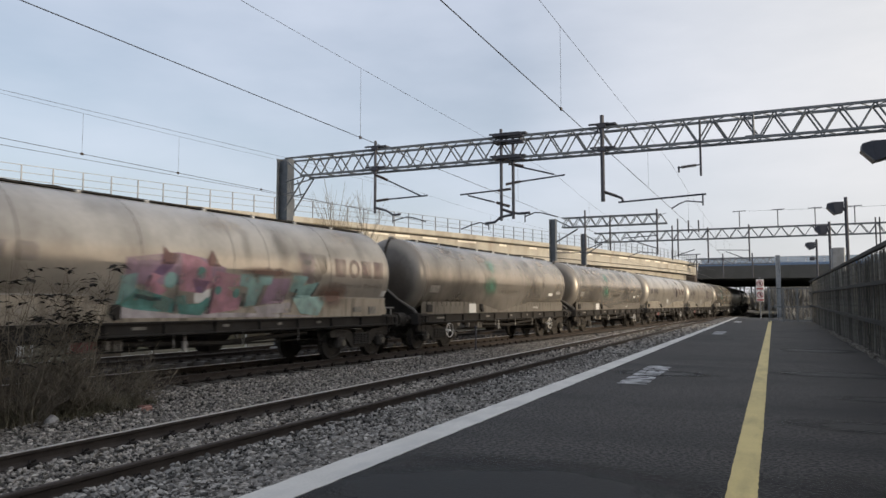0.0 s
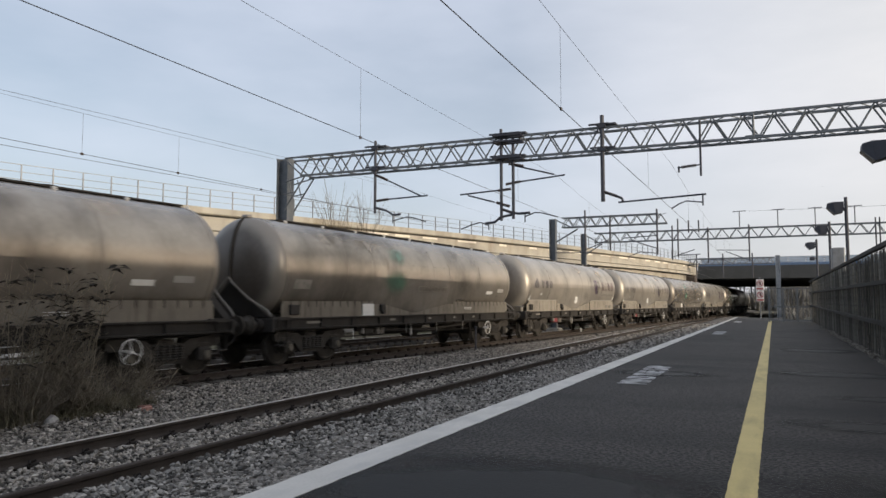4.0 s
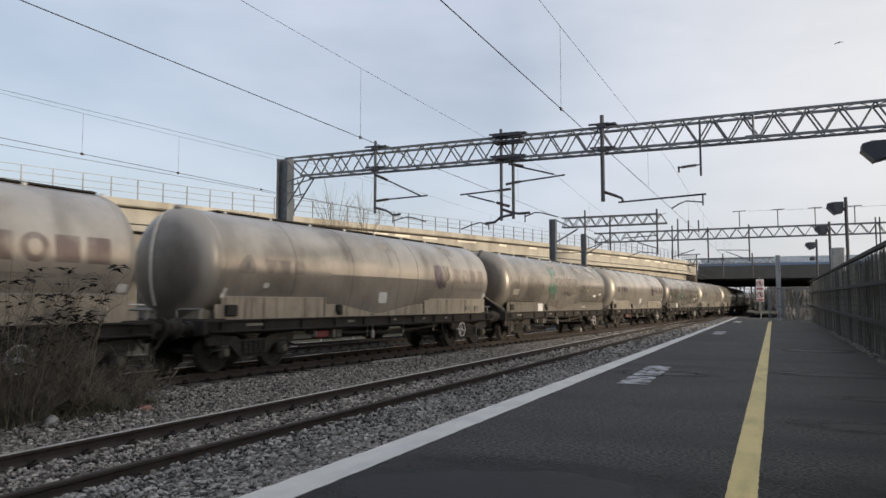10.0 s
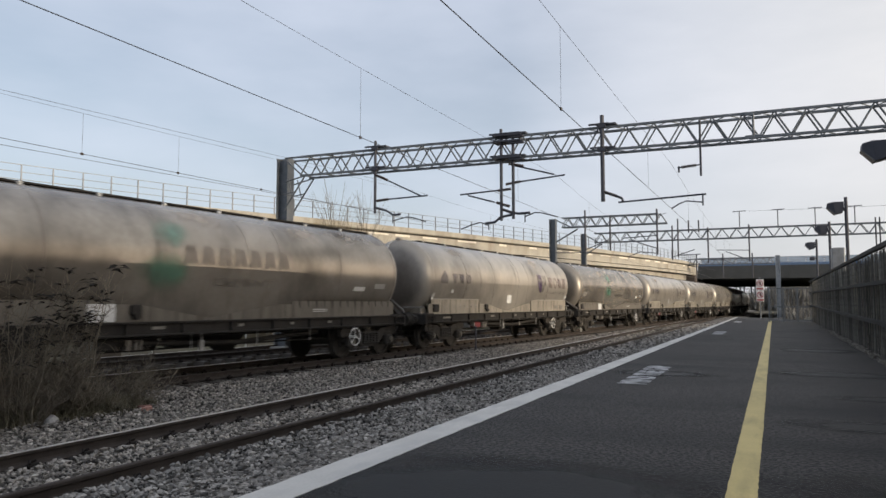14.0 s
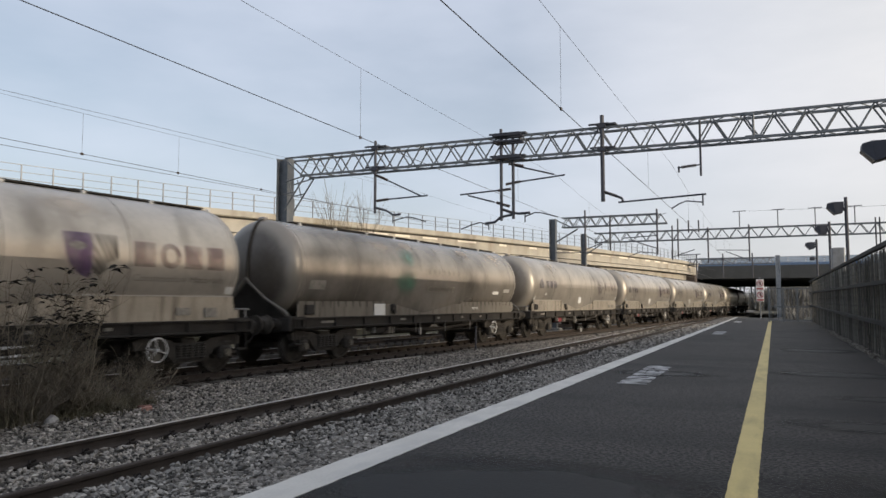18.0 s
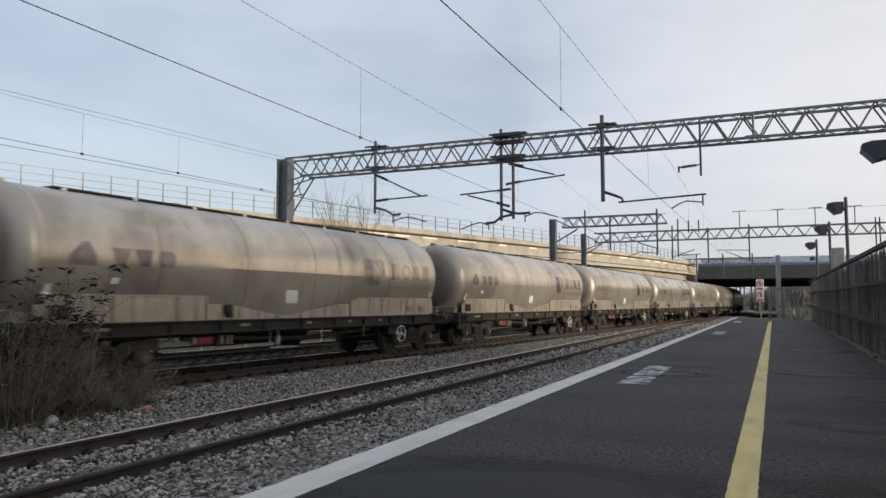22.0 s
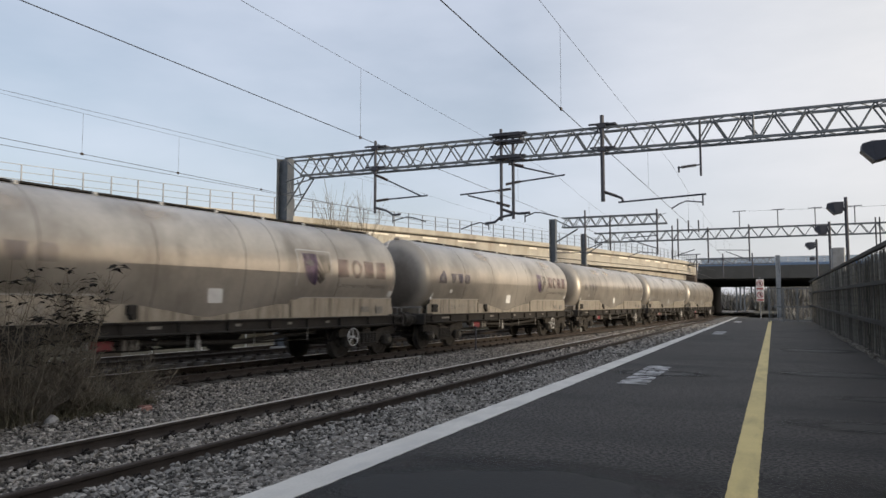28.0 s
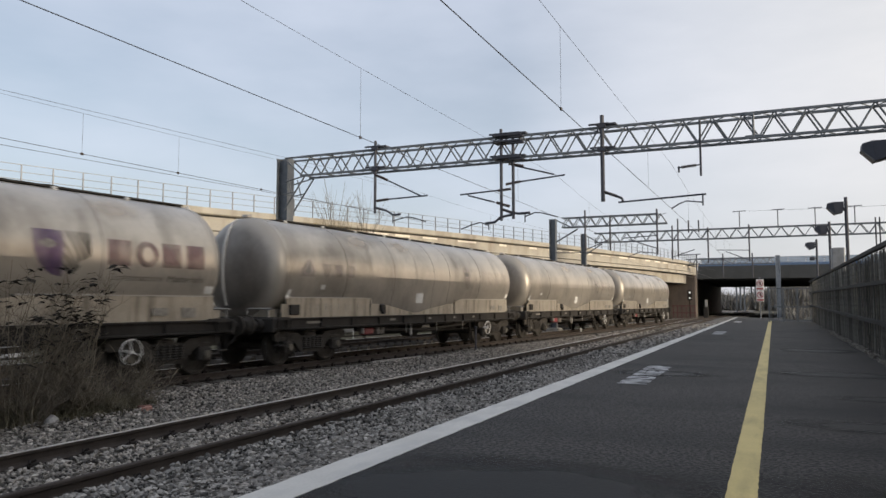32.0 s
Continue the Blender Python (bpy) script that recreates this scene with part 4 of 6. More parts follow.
for x0, x1 in ((-5.9, -5.0), (-8.3, -6.4)):
    run("contact_wire", (x0, 46.2, 4.4), (x1, 90, 4.3), 0.0, 0.012, CONTACT)
    run("messenger_wire", (x0, 46.2, 5.6), (x1, 90, 5.4), 0.4, 0.010, MESSENGER)
for x, y, z in ((-11.815, 9.7, 4.40), (-11.63, 12.0, 4.40), (-11.42, 14.6, 4.40), (-5.986, 10.2, 4.28), (-2.587, 10.1, 4.36)):
    single("wire_clamp", Shape().box((x, y, z), (0.03, 0.06, 0.05), bev=0.008), INSULATOR, "small dark clamp on an overhead wire", "clamp", "wire clamps")
run("feeder_wire", (-1.4, 57.6, 8.36), (16, 57.6, 8.4), 0.1, 0.012, "thin wire along the gantry supports")
# ---------------------------------------------------------------- tank wagons
TR, TZ = 1.33, 2.42            # tank radius and axis height
TANK_HALF = 6.83
SIDE = 1.14                    # skirt plates
WHEEL_R = 0.46
BOGIE_Y = 5.72


def belly(y):
    """How far the flat-sided keel is drawn out below the crease."""
    if y < -3.7 or y > 3.1:
        return 0.0
    if y < -2.8 or y > 2.2:
        t = (y + 3.7) / 0.9 if y < 0 else (3.1 - y) / 0.9
        return 0.5 * t * t * (3 - 2 * t)
    t = (y + 2.8) / 2.2 if y < -0.6 else (2.2 - y) / 2.8
    steps = ((0.0, 0.5), (0.1, 0.6), (0.23, 0.7), (0.41, 0.8), (0.7, 0.9), (1.01, 0.975))
    for (t0, b0), (t1, b1) in zip(steps, steps[1:]):
        if t <= t1:
            return b0 + (b1 - b0) * (t - t0) / (t1 - t0)
    return 0.975


CREASE = 2.33


def section(a, r, b, zc=TZ):
    """A point of the tank's cross-section; where b > 0 flat sides run down to a keel."""
    x, z = r * math.sin(a), zc + r * math.cos(a)
    if b > 0 and z < CREASE:
        u = (CREASE - z) / (CREASE - (zc - r))
        kz = CREASE - u * (CREASE - 0.98)
        kx = 1.327 - (CREASE - max(kz, 1.24)) * 0.158
        if kz < 1.24:
            kx *= math.sqrt(max(0.0, 1 - ((1.24 - kz) / 0.26) ** 2))
        x, z = x + (math.copysign(kx, x) - x) * b, z + (kz - z) * b
    return x, z


A_CREASE = math.acos((CREASE - TZ) / TR)
HALF_RING = [A_CREASE * i / 15 for i in range(1, 16)] + [A_CREASE + (math.pi - A_CREASE) * i / 14 for i in range(1, 14)]
RING = [0.0] + HALF_RING + [math.pi] + [-a for a in reversed(HALF_RING)]


def tank_ring(y, r, b=0.0):
    out = []
    for a in RING:
        x, z = section(a, r, b)
        out.append((x, y, z))
    return out


def side_x(y, z):
    """How far the tank's side stands out at that height."""
    b = belly(y)
    lo, hi = 0.05, math.pi - 0.01
    for _ in range(30):
        m = (lo + hi) / 2
        if section(m, TR, b)[1] > z:
            lo = m
        else:
            hi = m
    return section(lo, TR, b)[0]


TANK_Y0, TANK_Y1, DISH = -7.05, 6.74, 0.55


def dish_out(z, x=0.0):
    """How far the dished end stands out beyond the tank's edge."""
    q = ((z - TZ) ** 2 + x * x) / TR ** 2
    return DISH * math.sqrt(max(0.0, 1 - q))


def tank_mesh(paint):
    ys = [TANK_Y0 + 0.02]
    while ys[-1] < TANK_Y1 - 0.9:
        ys.append(ys[-1] + (0.25 if -3.9 < ys[-1] < 3.1 else 0.8))
    ys.append(TANK_Y1 - 0.02)
    me = Shape().loft([tank_ring(y, TR, belly(y)) for y in ys]).mesh("tank", paint, True)
    # the fold above the keel is sharp
    for e in me.edges:
        p, q = (me.vertices[v].co for v in e.vertices)
        if abs(p.z - CREASE) < 0.002 and abs(q.z - CREASE) < 0.002 and belly((p.y + q.y) / 2) > 0.3:
            e.use_edge_sharp = True
    return me


def dish_shape(e):
    edge = TANK_Y0 if e < 0 else TANK_Y1
    rings = []
    for k in range(1, 13):
        a = math.pi / 2 * k / 12
        rings.append(tank_ring(edge + e * DISH * math.cos(a), TR * math.sin(a)))
    return Shape().loft(rings + [tank_ring(edge - e * 0.025, TR)])


def band(y, w=0.05, h=0.006):
    s = Shape()
    inner = tank_ring(y - w / 2, TR + h, belly(y)), tank_ring(y + w / 2, TR + h, belly(y))
    core = tank_ring(y - w / 2, TR - 0.01, belly(y)), tank_ring(y + w / 2, TR - 0.01, belly(y))
    return s.loft([core[0], inner[0], inner[1], core[1]], cap=False)


def drape(polys, off, side=1, skirt=False):
    """Flat shapes, as (y, z) outlines, laid onto the tank's side (or the skirt's plane)."""
    s = Shape()
    for poly in polys:
        bm = bmesh.new()
        bm.faces.new([bm.verts.new((0, a, b)) for a, b in poly])
        z0, z1 = min(b for _, b in poly), max(b for _, b in poly)
        k = math.floor(z0 / 0.08) * 0.08
        while k < z1:
            bmesh.ops.bisect_plane(bm, geom=bm.verts[:] + bm.edges[:] + bm.faces[:], plane_co=(0, 0, k), plane_no=(0, 0, 1), dist=1e-5)
            k += 0.08
        y0, y1 = min(a for a, _ in poly), max(a for a, _ in poly)
        k = math.floor(y0 / 0.25) * 0.25
        while k < y1:
            bmesh.ops.bisect_plane(bm, geom=bm.verts[:] + bm.edges[:] + bm.faces[:], plane_co=(0, k, 0), plane_no=(0, 1, 0), dist=1e-5)
            k += 0.25
        bm.verts.index_update()
        vs = []
        for v in bm.verts:
            y, z = v.co.y, v.co.z
            x = side_x(y, z)
            if skirt and z < 1.72:
                x = max(x, SIDE + 0.012)
            vs.append((side * (x + off), y, z))
        s.add(vs, [tuple(v.index for v in f.verts) for f in bm.faces])
        bm.free()
    return s


def blob(cy, cz, ry, rz, seed, n=11):
    r = random.Random(seed)
    return [(cy + ry * math.cos(2 * math.pi * i / n) * (0.7 + 0.5 * r.random()), cz + rz * math.sin(2 * math.pi * i / n) * (0.7 + 0.5 * r.random())) for i in range(n)]


def quad(y0, y1, z0, z1, lean=0.0):
    return [(y0, z0), (y1, z0), (y1 + lean, z1), (y0 + lean, z1)]


SPRING_ME = Shape().loft([[((0.05 + 0.018 * (k % 2)) * math.cos(math.pi * i / 4), (0.05 + 0.018 * (k % 2)) * math.sin(math.pi * i / 4), 0.026 * k) for i in range(8)] for k in range(13)]).mesh("spring", BOGIE)


def bogie(wagon, y, handwheel):
    bo = thing("bogie", "", "")
    bo.parent = wagon
    bo.matrix_basis = pose(0, y, 0)
    for sx in (-1, 1):
        x = sx * 1.02
        sh = Shape()
        outline = [(-1.45, 0.78), (-1.30, 0.86), (-0.55, 0.80), (-0.42, 0.72), (0.42, 0.72), (0.55, 0.80), (1.30, 0.86), (1.45, 0.78), (1.40, 0.62), (1.20, 0.62), (0.72, 0.60),
                   (0.52, 0.40), (0.40, 0.30), (-0.40, 0.30), (-0.52, 0.40), (-0.72, 0.60), (-1.20, 0.62), (-1.40, 0.62)]
        sh.loft([[(x - 0.06, a, b) for a, b in outline], [(x + 0.06, a, b) for a, b in outline]])
        part("side_frame", sh, BOGIE, bo, "grimy cast steel bogie side frame")
        for k in range(5):
            part("spring", SPRING_ME, None, bo).matrix_basis = pose(x + sx * 0.09, -0.32 + 0.16 * k, 0.38)
        for ay in (-0.98, 0.98):
            bx = part("axlebox", Shape().box((x + sx * 0.05, ay, 0.46), (0.22, 0.34, 0.32), bev=0.05).box((x, ay, 0.66), (0.16, 0.44, 0.12), bev=0.03), BOGIE, bo)
            part("axle_cap", Shape().tube((x + sx * 0.15, ay, 0.46), (x + sx * 0.20, ay, 0.46), 0.085, 12), AXLE_CAP, bx, "pale greasy axle end cap")
    part("bolster", Shape().box((0, 0, 0.70), (2.1, 0.42, 0.22), bev=0.04).box((0, 0, 0.86), (0.8, 0.5, 0.12)), BOGIE, bo)
    for ay in (-0.98, 0.98):
        ws = Shape()
        prof = [(0.0, 0.08), (0.66, 0.08), (0.67, 0.16), (0.68, 0.40), (0.67, 0.49), (0.71, 0.49), (0.72, WHEEL_R), (0.82, WHEEL_R - 0.005), (0.83, 0.40), (0.77, 0.37), (0.76, 0.16), (0.82, 0.14), (0.83, 0.09), (1.0, 0.07)]
        rings = []
        for a, r in [(-a, r) for a, r in reversed(prof)] + prof[1:]:
            rings.append([(a, r * math.cos(2 * math.pi * i / 28), r * math.sin(2 * math.pi * i / 28)) for i in range(28)])
        ws.loft(rings)
        w = part("wheelset", ws, BOGIE, bo, "worn steel wheels on an axle", smooth=True)
        w.matrix_basis = pose(0, ay, WHEEL_R)
        for sx in (0.775, -0.775):
            part("tread", Shape().torus((sx, 0, 0), (1, 0, 0), WHEEL_R - 0.012, 0.013, 28, 5), TREAD, w, "polished wheel tread")
    if handwheel is not None:
        brake_wheel(bo, handwheel)
    return bo


def brake_wheel(bo, y):
    hw = part("handwheel", Shape().torus((0, 0, 0), (1, 0, 0), 0.24, 0.0125, 28, 6), WHEEL_WHITE, bo, "white painted brake handwheel")
    hw.matrix_basis = pose(1.30, y, 0.62)
    sp = Shape()
    for k in range(3):
        a = radians(100 + 120 * k)
        sp.tube((0, 0, 0), (0, 0.24 * math.cos(a), 0.24 * math.sin(a)), 0.012, 6)
    sp.tube((-0.25, 0, 0), (0.03, 0, 0), 0.03, 8)
    part("spoke", sp, WHEEL_WHITE, hw)


STRUT = surface("strut_grey", (0.17, 0.16, 0.145), 0.6, 0.1, 0.7, 1.2, 4, 40, 0.1, 0.003)
SLIT_ME = Shape().loft([[(a, -0.035, 0.012), (a, 0.030, 0.012), (a, 0.016, -0.165), (a, 0.0, -0.165)] for a in (-0.002, 0.006)]).mesh("slit", BOGIE)


def wagon(dirty, label):
    wg = thing("tank_wagon", label, "wagon", "tank wagons of the train")
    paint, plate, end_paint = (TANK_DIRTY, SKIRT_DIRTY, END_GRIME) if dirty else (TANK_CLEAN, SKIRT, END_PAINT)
    tank = part("tank", tank_mesh(paint), paint, wg, "grimy dished-end cement tank" if dirty else "silver-grey dished-end cement tank", smooth=True)
    for y in (TANK_Y0 + 0.05, TANK_Y0 + 0.20, -4.5, -2.05, 0.42, 1.53, 3.97, TANK_Y1 - 0.06):
        part("seam", band(y, 0.016 if abs(y) < 6 else 0.06, 0.003 if abs(y) < 6 else 0.006), SEAM if abs(y) < 6 else paint, tank)
    for e in (-1, 1):
        part("dished_end", dish_shape(e), end_paint, tank, "dull dished tank end, darker than the barrel", smooth=True)
    # walkway along the top
    top = Shape().box((0, 0.25, TZ + TR + 0.008), (0.60, 12.9, 0.036))
    part("walkway", top, CHASSIS, wg, "dark grating walkway along the tank top")
    for k in range(9):
        y = -6.0 + 1.6 * k
        for sx in (-1, 1):
            part("walkway_bracket", Shape().box((sx * 0.35, y, TZ + TR - 0.07), (0.05, 0.07, 0.15)), PLATE, wg)
    for y in (-3.2, 0.4, 3.6):
        part("hatch", Shape().tube((0.0, y, TZ + TR), (0.0, y, TZ + TR + 0.03), 0.24, 16).tube((0, y, TZ + TR + 0.028), (0, y, TZ + TR + 0.045), 0.27, 16), CHASSIS, wg)
    for e in (-1, 1):
        part("end_fitting", Shape().box((0, TANK_Y0 - 0.02 if e < 0 else TANK_Y1 + 0.02, TZ + TR + 0.02), (0.22, 0.20, 0.10), bev=0.03), end_paint, wg)
    # skirts
    for sx in (-1, 1):
        x = sx * (SIDE - 0.012)
        part("skirt", Shape().box((x, -0.05, 1.36), (0.024, 13.9, 0.345)), plate, wg, "cream skirt plate above the frame")
        if dirty:
            for y0, y1 in ((-6.95, -2.95), (2.15, 6.85)):
                part("skirt_panel", Shape().box((x, (y0 + y1) / 2, 1.572), (0.024, y1 - y0, 0.082)), plate, wg)
                y = y0 + 0.30
                while sx > 0 and y < y1:
                    part("slit", SLIT_ME, None, wg, "dark slit in the skirt's edge").matrix_basis = pose(x + 0.0135, y, 1.615)
                    y += 0.345
        else:
            for y0, y1 in ((-6.83, -3.11), (2.19, 6.86)):
                part("skirt_panel", Shape().box((x + sx * 0.006, (y0 + y1) / 2, 1.615), (0.03, y1 - y0, 0.165)), plate, wg)
                part("seam_strip", Shape().box((x + sx * 0.016, (y0 + y1) / 2, 1.705), (0.05, y1 - y0, 0.022)), PLATE_GREY, wg)
                part("edge_strip", Shape().box((x + sx * 0.02, y1 if y0 < 0 else y0, 1.46), (0.05, 0.05, 0.5)), plate, wg)
        part("solebar", Shape().loft([[(sx * a, yy, b) for a, b in ((1.145, 0.905), (1.27, 0.905), (1.27, 0.935), (1.195, 0.94), (1.195, 1.15), (1.27, 1.155), (1.27, 1.185), (1.145, 1.185))] for yy in (-7.35, 7.35)]), CHASSIS, wg, "black steel solebar")
        for k in range(11):
            part("stiffener", Shape().box((sx * 1.215, -6.9 + 1.38 * k, 1.045), (0.085, 0.03, 0.22)), CHASSIS, wg)
    # ends
    for e in (-1, 1):
        part("headstock", Shape().box((0, e * 7.38, 1.02), (2.55, 0.12, 0.36), bev=0.03), CHASSIS, wg)
        part("end_deck", Shape().box((0, e * 7.05, 1.20), (2.4, 0.62, 0.03)), CHASSIS, wg)
        for sx in (-1, 1):
            bf = part("buffer", Shape().tube((sx * 0.87, e * 7.44, 1.03), (sx * 0.87, e * 7.85, 1.03), 0.10, 14).tube((sx * 0.87, e * 7.44, 1.03), (sx * 0.87, e * 7.62, 1.03), 0.14, 14), CHASSIS, wg, smooth=True)
            part("buffer_head", Shape().tube((sx * 0.87, e * 7.85, 1.03), (sx * 0.87, e * 7.90, 1.03), 0.24, 20).tube((sx * 0.87, e * 7.90, 1.03), (sx * 0.87, e * 8.0, 1.03), 0.22, 20, 0.12), BOGIE, bf)
        part("coupling", Shape().box((0, e * 7.62, 1.0), (0.08, 0.40, 0.16), bev=0.03).torus((0, e * 7.9, 0.92), (1, 0, 0), 0.13, 0.035, 14, 6), CHASSIS, wg)
        part("brake_hose", Shape().path([(0.35, e * 7.45, 0.95), (0.37, e * 7.68, 0.82), (0.36, e * 7.85, 0.62), (0.3, e * 7.95, 0.55)], 0.03), CHASSIS, wg)
        if dirty:
            st = Shape()
            top = 7.56 + 0.10
            for sx in (-1, 1):
                st.path([(0.0, e * top, 2.20), (sx * 0.14, e * top, 2.06), (sx * 0.60, e * 7.60, 1.68), (sx * 1.12, e * 7.46, 1.36), (sx * 1.20, e * 7.44, 1.26)], 0.032, 8)
            part("end_strut", st, STRUT, wg, "sloping grey end strut")
            part("end_plate", Shape().add([(-1.14, e * 7.44, 1.22), (1.14, e * 7.44, 1.22), (0, e * (top - 0.03), 2.08), (-1.14, e * 7.2, 1.22), (1.14, e * 7.2, 1.22), (0, e * 7.36, 2.08)],
                                          [(0, 1, 2), (5, 4, 3), (0, 3, 4, 1), (1, 4, 5, 2), (2, 5, 3, 0)]), CHASSIS, wg)
            edge = TANK_Y0 if e < 0 else TANK_Y1
            part("end_pipe", Shape().path([(0.0, edge + e * (dish_out(z) + 0.03), z) for z in (3.72, 3.6, 3.4, 3.1, 2.8, 2.5, 2.15)], 0.035), CHASSIS, wg)
        else:
            edge = TANK_Y0 if e < 0 else TANK_Y1
            for px, r in ((-0.27, 0.017), (-0.215, 0.011)):
                part("end_pipe", Shape().path([(px, edge + e * (dish_out(z, px) + 0.03), z) for z in (3.72, 3.6, 3.4, 3.1, 2.8, 2.5, 2.1, 1.8, 1.5)], r), PLATE, wg, "pale pipe down the tank end")
            er = Shape()
            for sx in (-1.05, -0.35, 0.35, 1.05):
                er.tube((sx, e * 7.36, 1.2), (sx, e * 7.36, 1.42), 0.018, 6)
            er.tube((-1.15, e * 7.36, 1.42), (1.15, e * 7.36, 1.42), 0.022, 6)
            part("end_rail", er, PLATE_GREY, wg, "pale tubular end rail")
            part("end_support", Shape().box((0, e * 7.0, 1.30), (1.9, 0.5, 0.2)), plate, wg)
        lad = Shape()
        for sx in (-0.95, -0.6):
            lad.tube((sx, e * 7.36, 1.2), (sx, e * 7.36, 1.75), 0.018, 6)
        lad.tube((-0.95, e * 7.36, 1.45), (-0.6, e * 7.36, 1.45), 0.015, 6).tube((-0.95, e * 7.36, 1.74), (-0.6, e * 7.36, 1.74), 0.015, 6)
        part("ladder", lad, PLATE_GREY, wg)
    # side fittings
    def plate_on(y0, y1, z0, z1, mat, label="", x=1.165):
        part("data_plate", Shape().box((x, (y0 + y1) / 2, (z0 + z1) / 2), (0.012, y1 - y0, z1 - z0)), mat, wg, label)
    part("control_box", Shape().box((1.15, -6.53, 1.39), (0.10, 0.36, 0.26), bev=0.02), CHASSIS, wg, "dark control box in the skirt")
    part("valve", Shape().box((1.17, -2.5, 1.42), (0.10, 0.24, 0.22), bev=0.03).tube((1.17, -2.5, 1.3), (1.25, -2.5, 1.3), 0.07, 12), CHASSIS, wg)
    if dirty:
        plate_on(-3.54, -2.96, 1.20, 1.54, PLATE, "blank white data panel")
        part("data_plate", drape([quad(-6.67, -6.02, 1.92, 2.16)], 0.006), PLATE_FAINT, wg, "grey data panel")
        part("data_plate", drape([quad(4.66, 5.20, 1.90, 2.02)], 0.006), PLATE, wg, "small white plate")
        part("data_plate", drape([quad(5.66, 6.20, 1.98, 2.12)], 0.006), PLATE_GREY, wg, "grey data panel")
        for z in (1.395, 1.345):
            part("data_bar", Shape().box((SIDE + 0.004, 3.28, z), (0.008, 0.55, 0.018)), PLATE, wg, "small white stencilled line")
        part("crease_seam", drape([quad(-2.6, 1.85, CREASE - 0.008, CREASE + 0.008)], 0.004), SEAM, tank, "thin dark line along the crease")
    else:
        part("data_plate", drape([quad(-0.62, -0.18, 1.56, 1.88, -0.04)], 0.01), PLATE, wg, "white square data panel")
        part("data_plate", drape([quad(-7.02 + 0.13, -6.76, 1.68, 1.90, 0.05)], 0.012, skirt=True), PLATE, wg, "white warning label")
        part("data_plate", drape([quad(-5.60, -5.42, 1.92, 2.04)], 0.008), PLATE, wg)
        part("data_plate", drape([quad(6.55, 6.78, 1.76, 1.92)], 0.008), PLATE, wg)
        plate_on(5.25, 5.62, 1.30, 1.46, PLATE_FAINT)
        plate_on(6.0, 6.36, 1.25, 1.46, PLATE_FAINT, "worn stencilled data panel")
        for k in range(9):
            part("drip_stain", Shape().box((1.146, -5.9 + 0.3 * k + 0.03 * (k % 3), 1.46), (0.004, 0.02, 0.16 + 0.03 * (k % 4))), PLATE_GREY, wg)
    for y0, y1 in ((-6.2, -5.4), (-2.2, -1.75), (0.2, 0.45), (2.0, 2.2), (3.5, 3.75)):
        part("data_plate", Shape().box((1.205, (y0 + y1) / 2, 1.06), (0.012, (y1 - y0) * 0.7, 0.06)), PLATE_FAINT, wg)
    # underframe
    part("centre_sill", Shape().box((0, 0, 0.98), (0.5, 14.4, 0.3)), CHASSIS, wg)
    for y in (-3.9, -1.9, 0.2, 2.3, 4.0):
        part("cross_member", Shape().box((0, y, 0.99), (2.25, 0.14, 0.26)), CHASSIS, wg)
    part("brake_cylinder", Shape().tube((0.45, -2.2, 0.72), (0.45, -1.5, 0.72), 0.17, 14).tube((0.45, -1.5, 0.72), (0.45, -0.6, 0.72), 0.03, 6), CHASSIS, wg, smooth=True)
    part("air_reservoir", Shape().tube((-0.4, -0.4, 0.72), (-0.4, 1.1, 0.72), 0.20, 14), CHASSIS, wg, smooth=True)
    part("discharge_pipe", Shape().path([(0.95, -3.6, 0.80), (0.95, 0.5, 0.66), (0.95, 3.4, 0.80)], 0.06, 8), CHASSIS, wg)
    part("hopper_outlet", Shape().loft([[(-0.5, 0.4, 1.1), (0.5, 0.4, 1.1), (0.5, 1.5, 1.1), (-0.5, 1.5, 1.1)], [(-0.2, 0.8, 0.42), (0.2, 0.8, 0.42), (0.2, 1.1, 0.42), (-0.2, 1.1, 0.42)]]), CHASSIS, wg)
    part("equipment_box", Shape().box((0.95, -3.05, 0.74), (0.24, 0.50, 0.20), bev=0.03), CHASSIS if dirty else RED_BOX, wg, "" if dirty else "red painted equipment box")
    part("box_lid", Shape().box((1.0, -3.35, 0.75), (0.16, 0.07, 0.17), bev=0.02), PLATE_GREY, wg)
    part("drain_valve", Shape().box((1.1, -0.75, 0.66), (0.06, 0.10, 0.2)).tube((1.1, -0.75, 0.52), (1.1, -0.75, 0.9), 0.02, 6), PLATE_GREY, wg)
    for x, z, r in ((1.06, 0.86, 0.024), (0.70, 0.60, 0.020)):
        part("train_pipe", Shape().tube((x, -7.2 if r > 0.022 else -4.4, z), (x, 7.2 if r > 0.022 else 4.4, z), r, 6), CHASSIS, wg)
    for y in (-4.15, 4.15):
        part("brake_lever", Shape().box((0.78, y, 0.66), (0.05, 0.09, 0.46), rx=14).tube((0.55, y, 0.52), (1.0, y, 0.52), 0.022, 6), CHASSIS, wg)
    for y in (-1.05, 0.95, 2.9):
        part("hanger", Shape().tube((1.12, y, 0.92), (1.12, y, 0.60), 0.013, 5), PLATE_GREY, wg)
    part("pipe_valves", Shape().box((0.98, -2.55, 0.74), (0.16, 0.10, 0.22)).box((0.98, -2.38, 0.74), (0.16, 0.05, 0.22)).box((0.98, -2.26, 0.74), (0.16, 0.05, 0.22)), PLATE_FAINT, wg, "pale finned valve block")
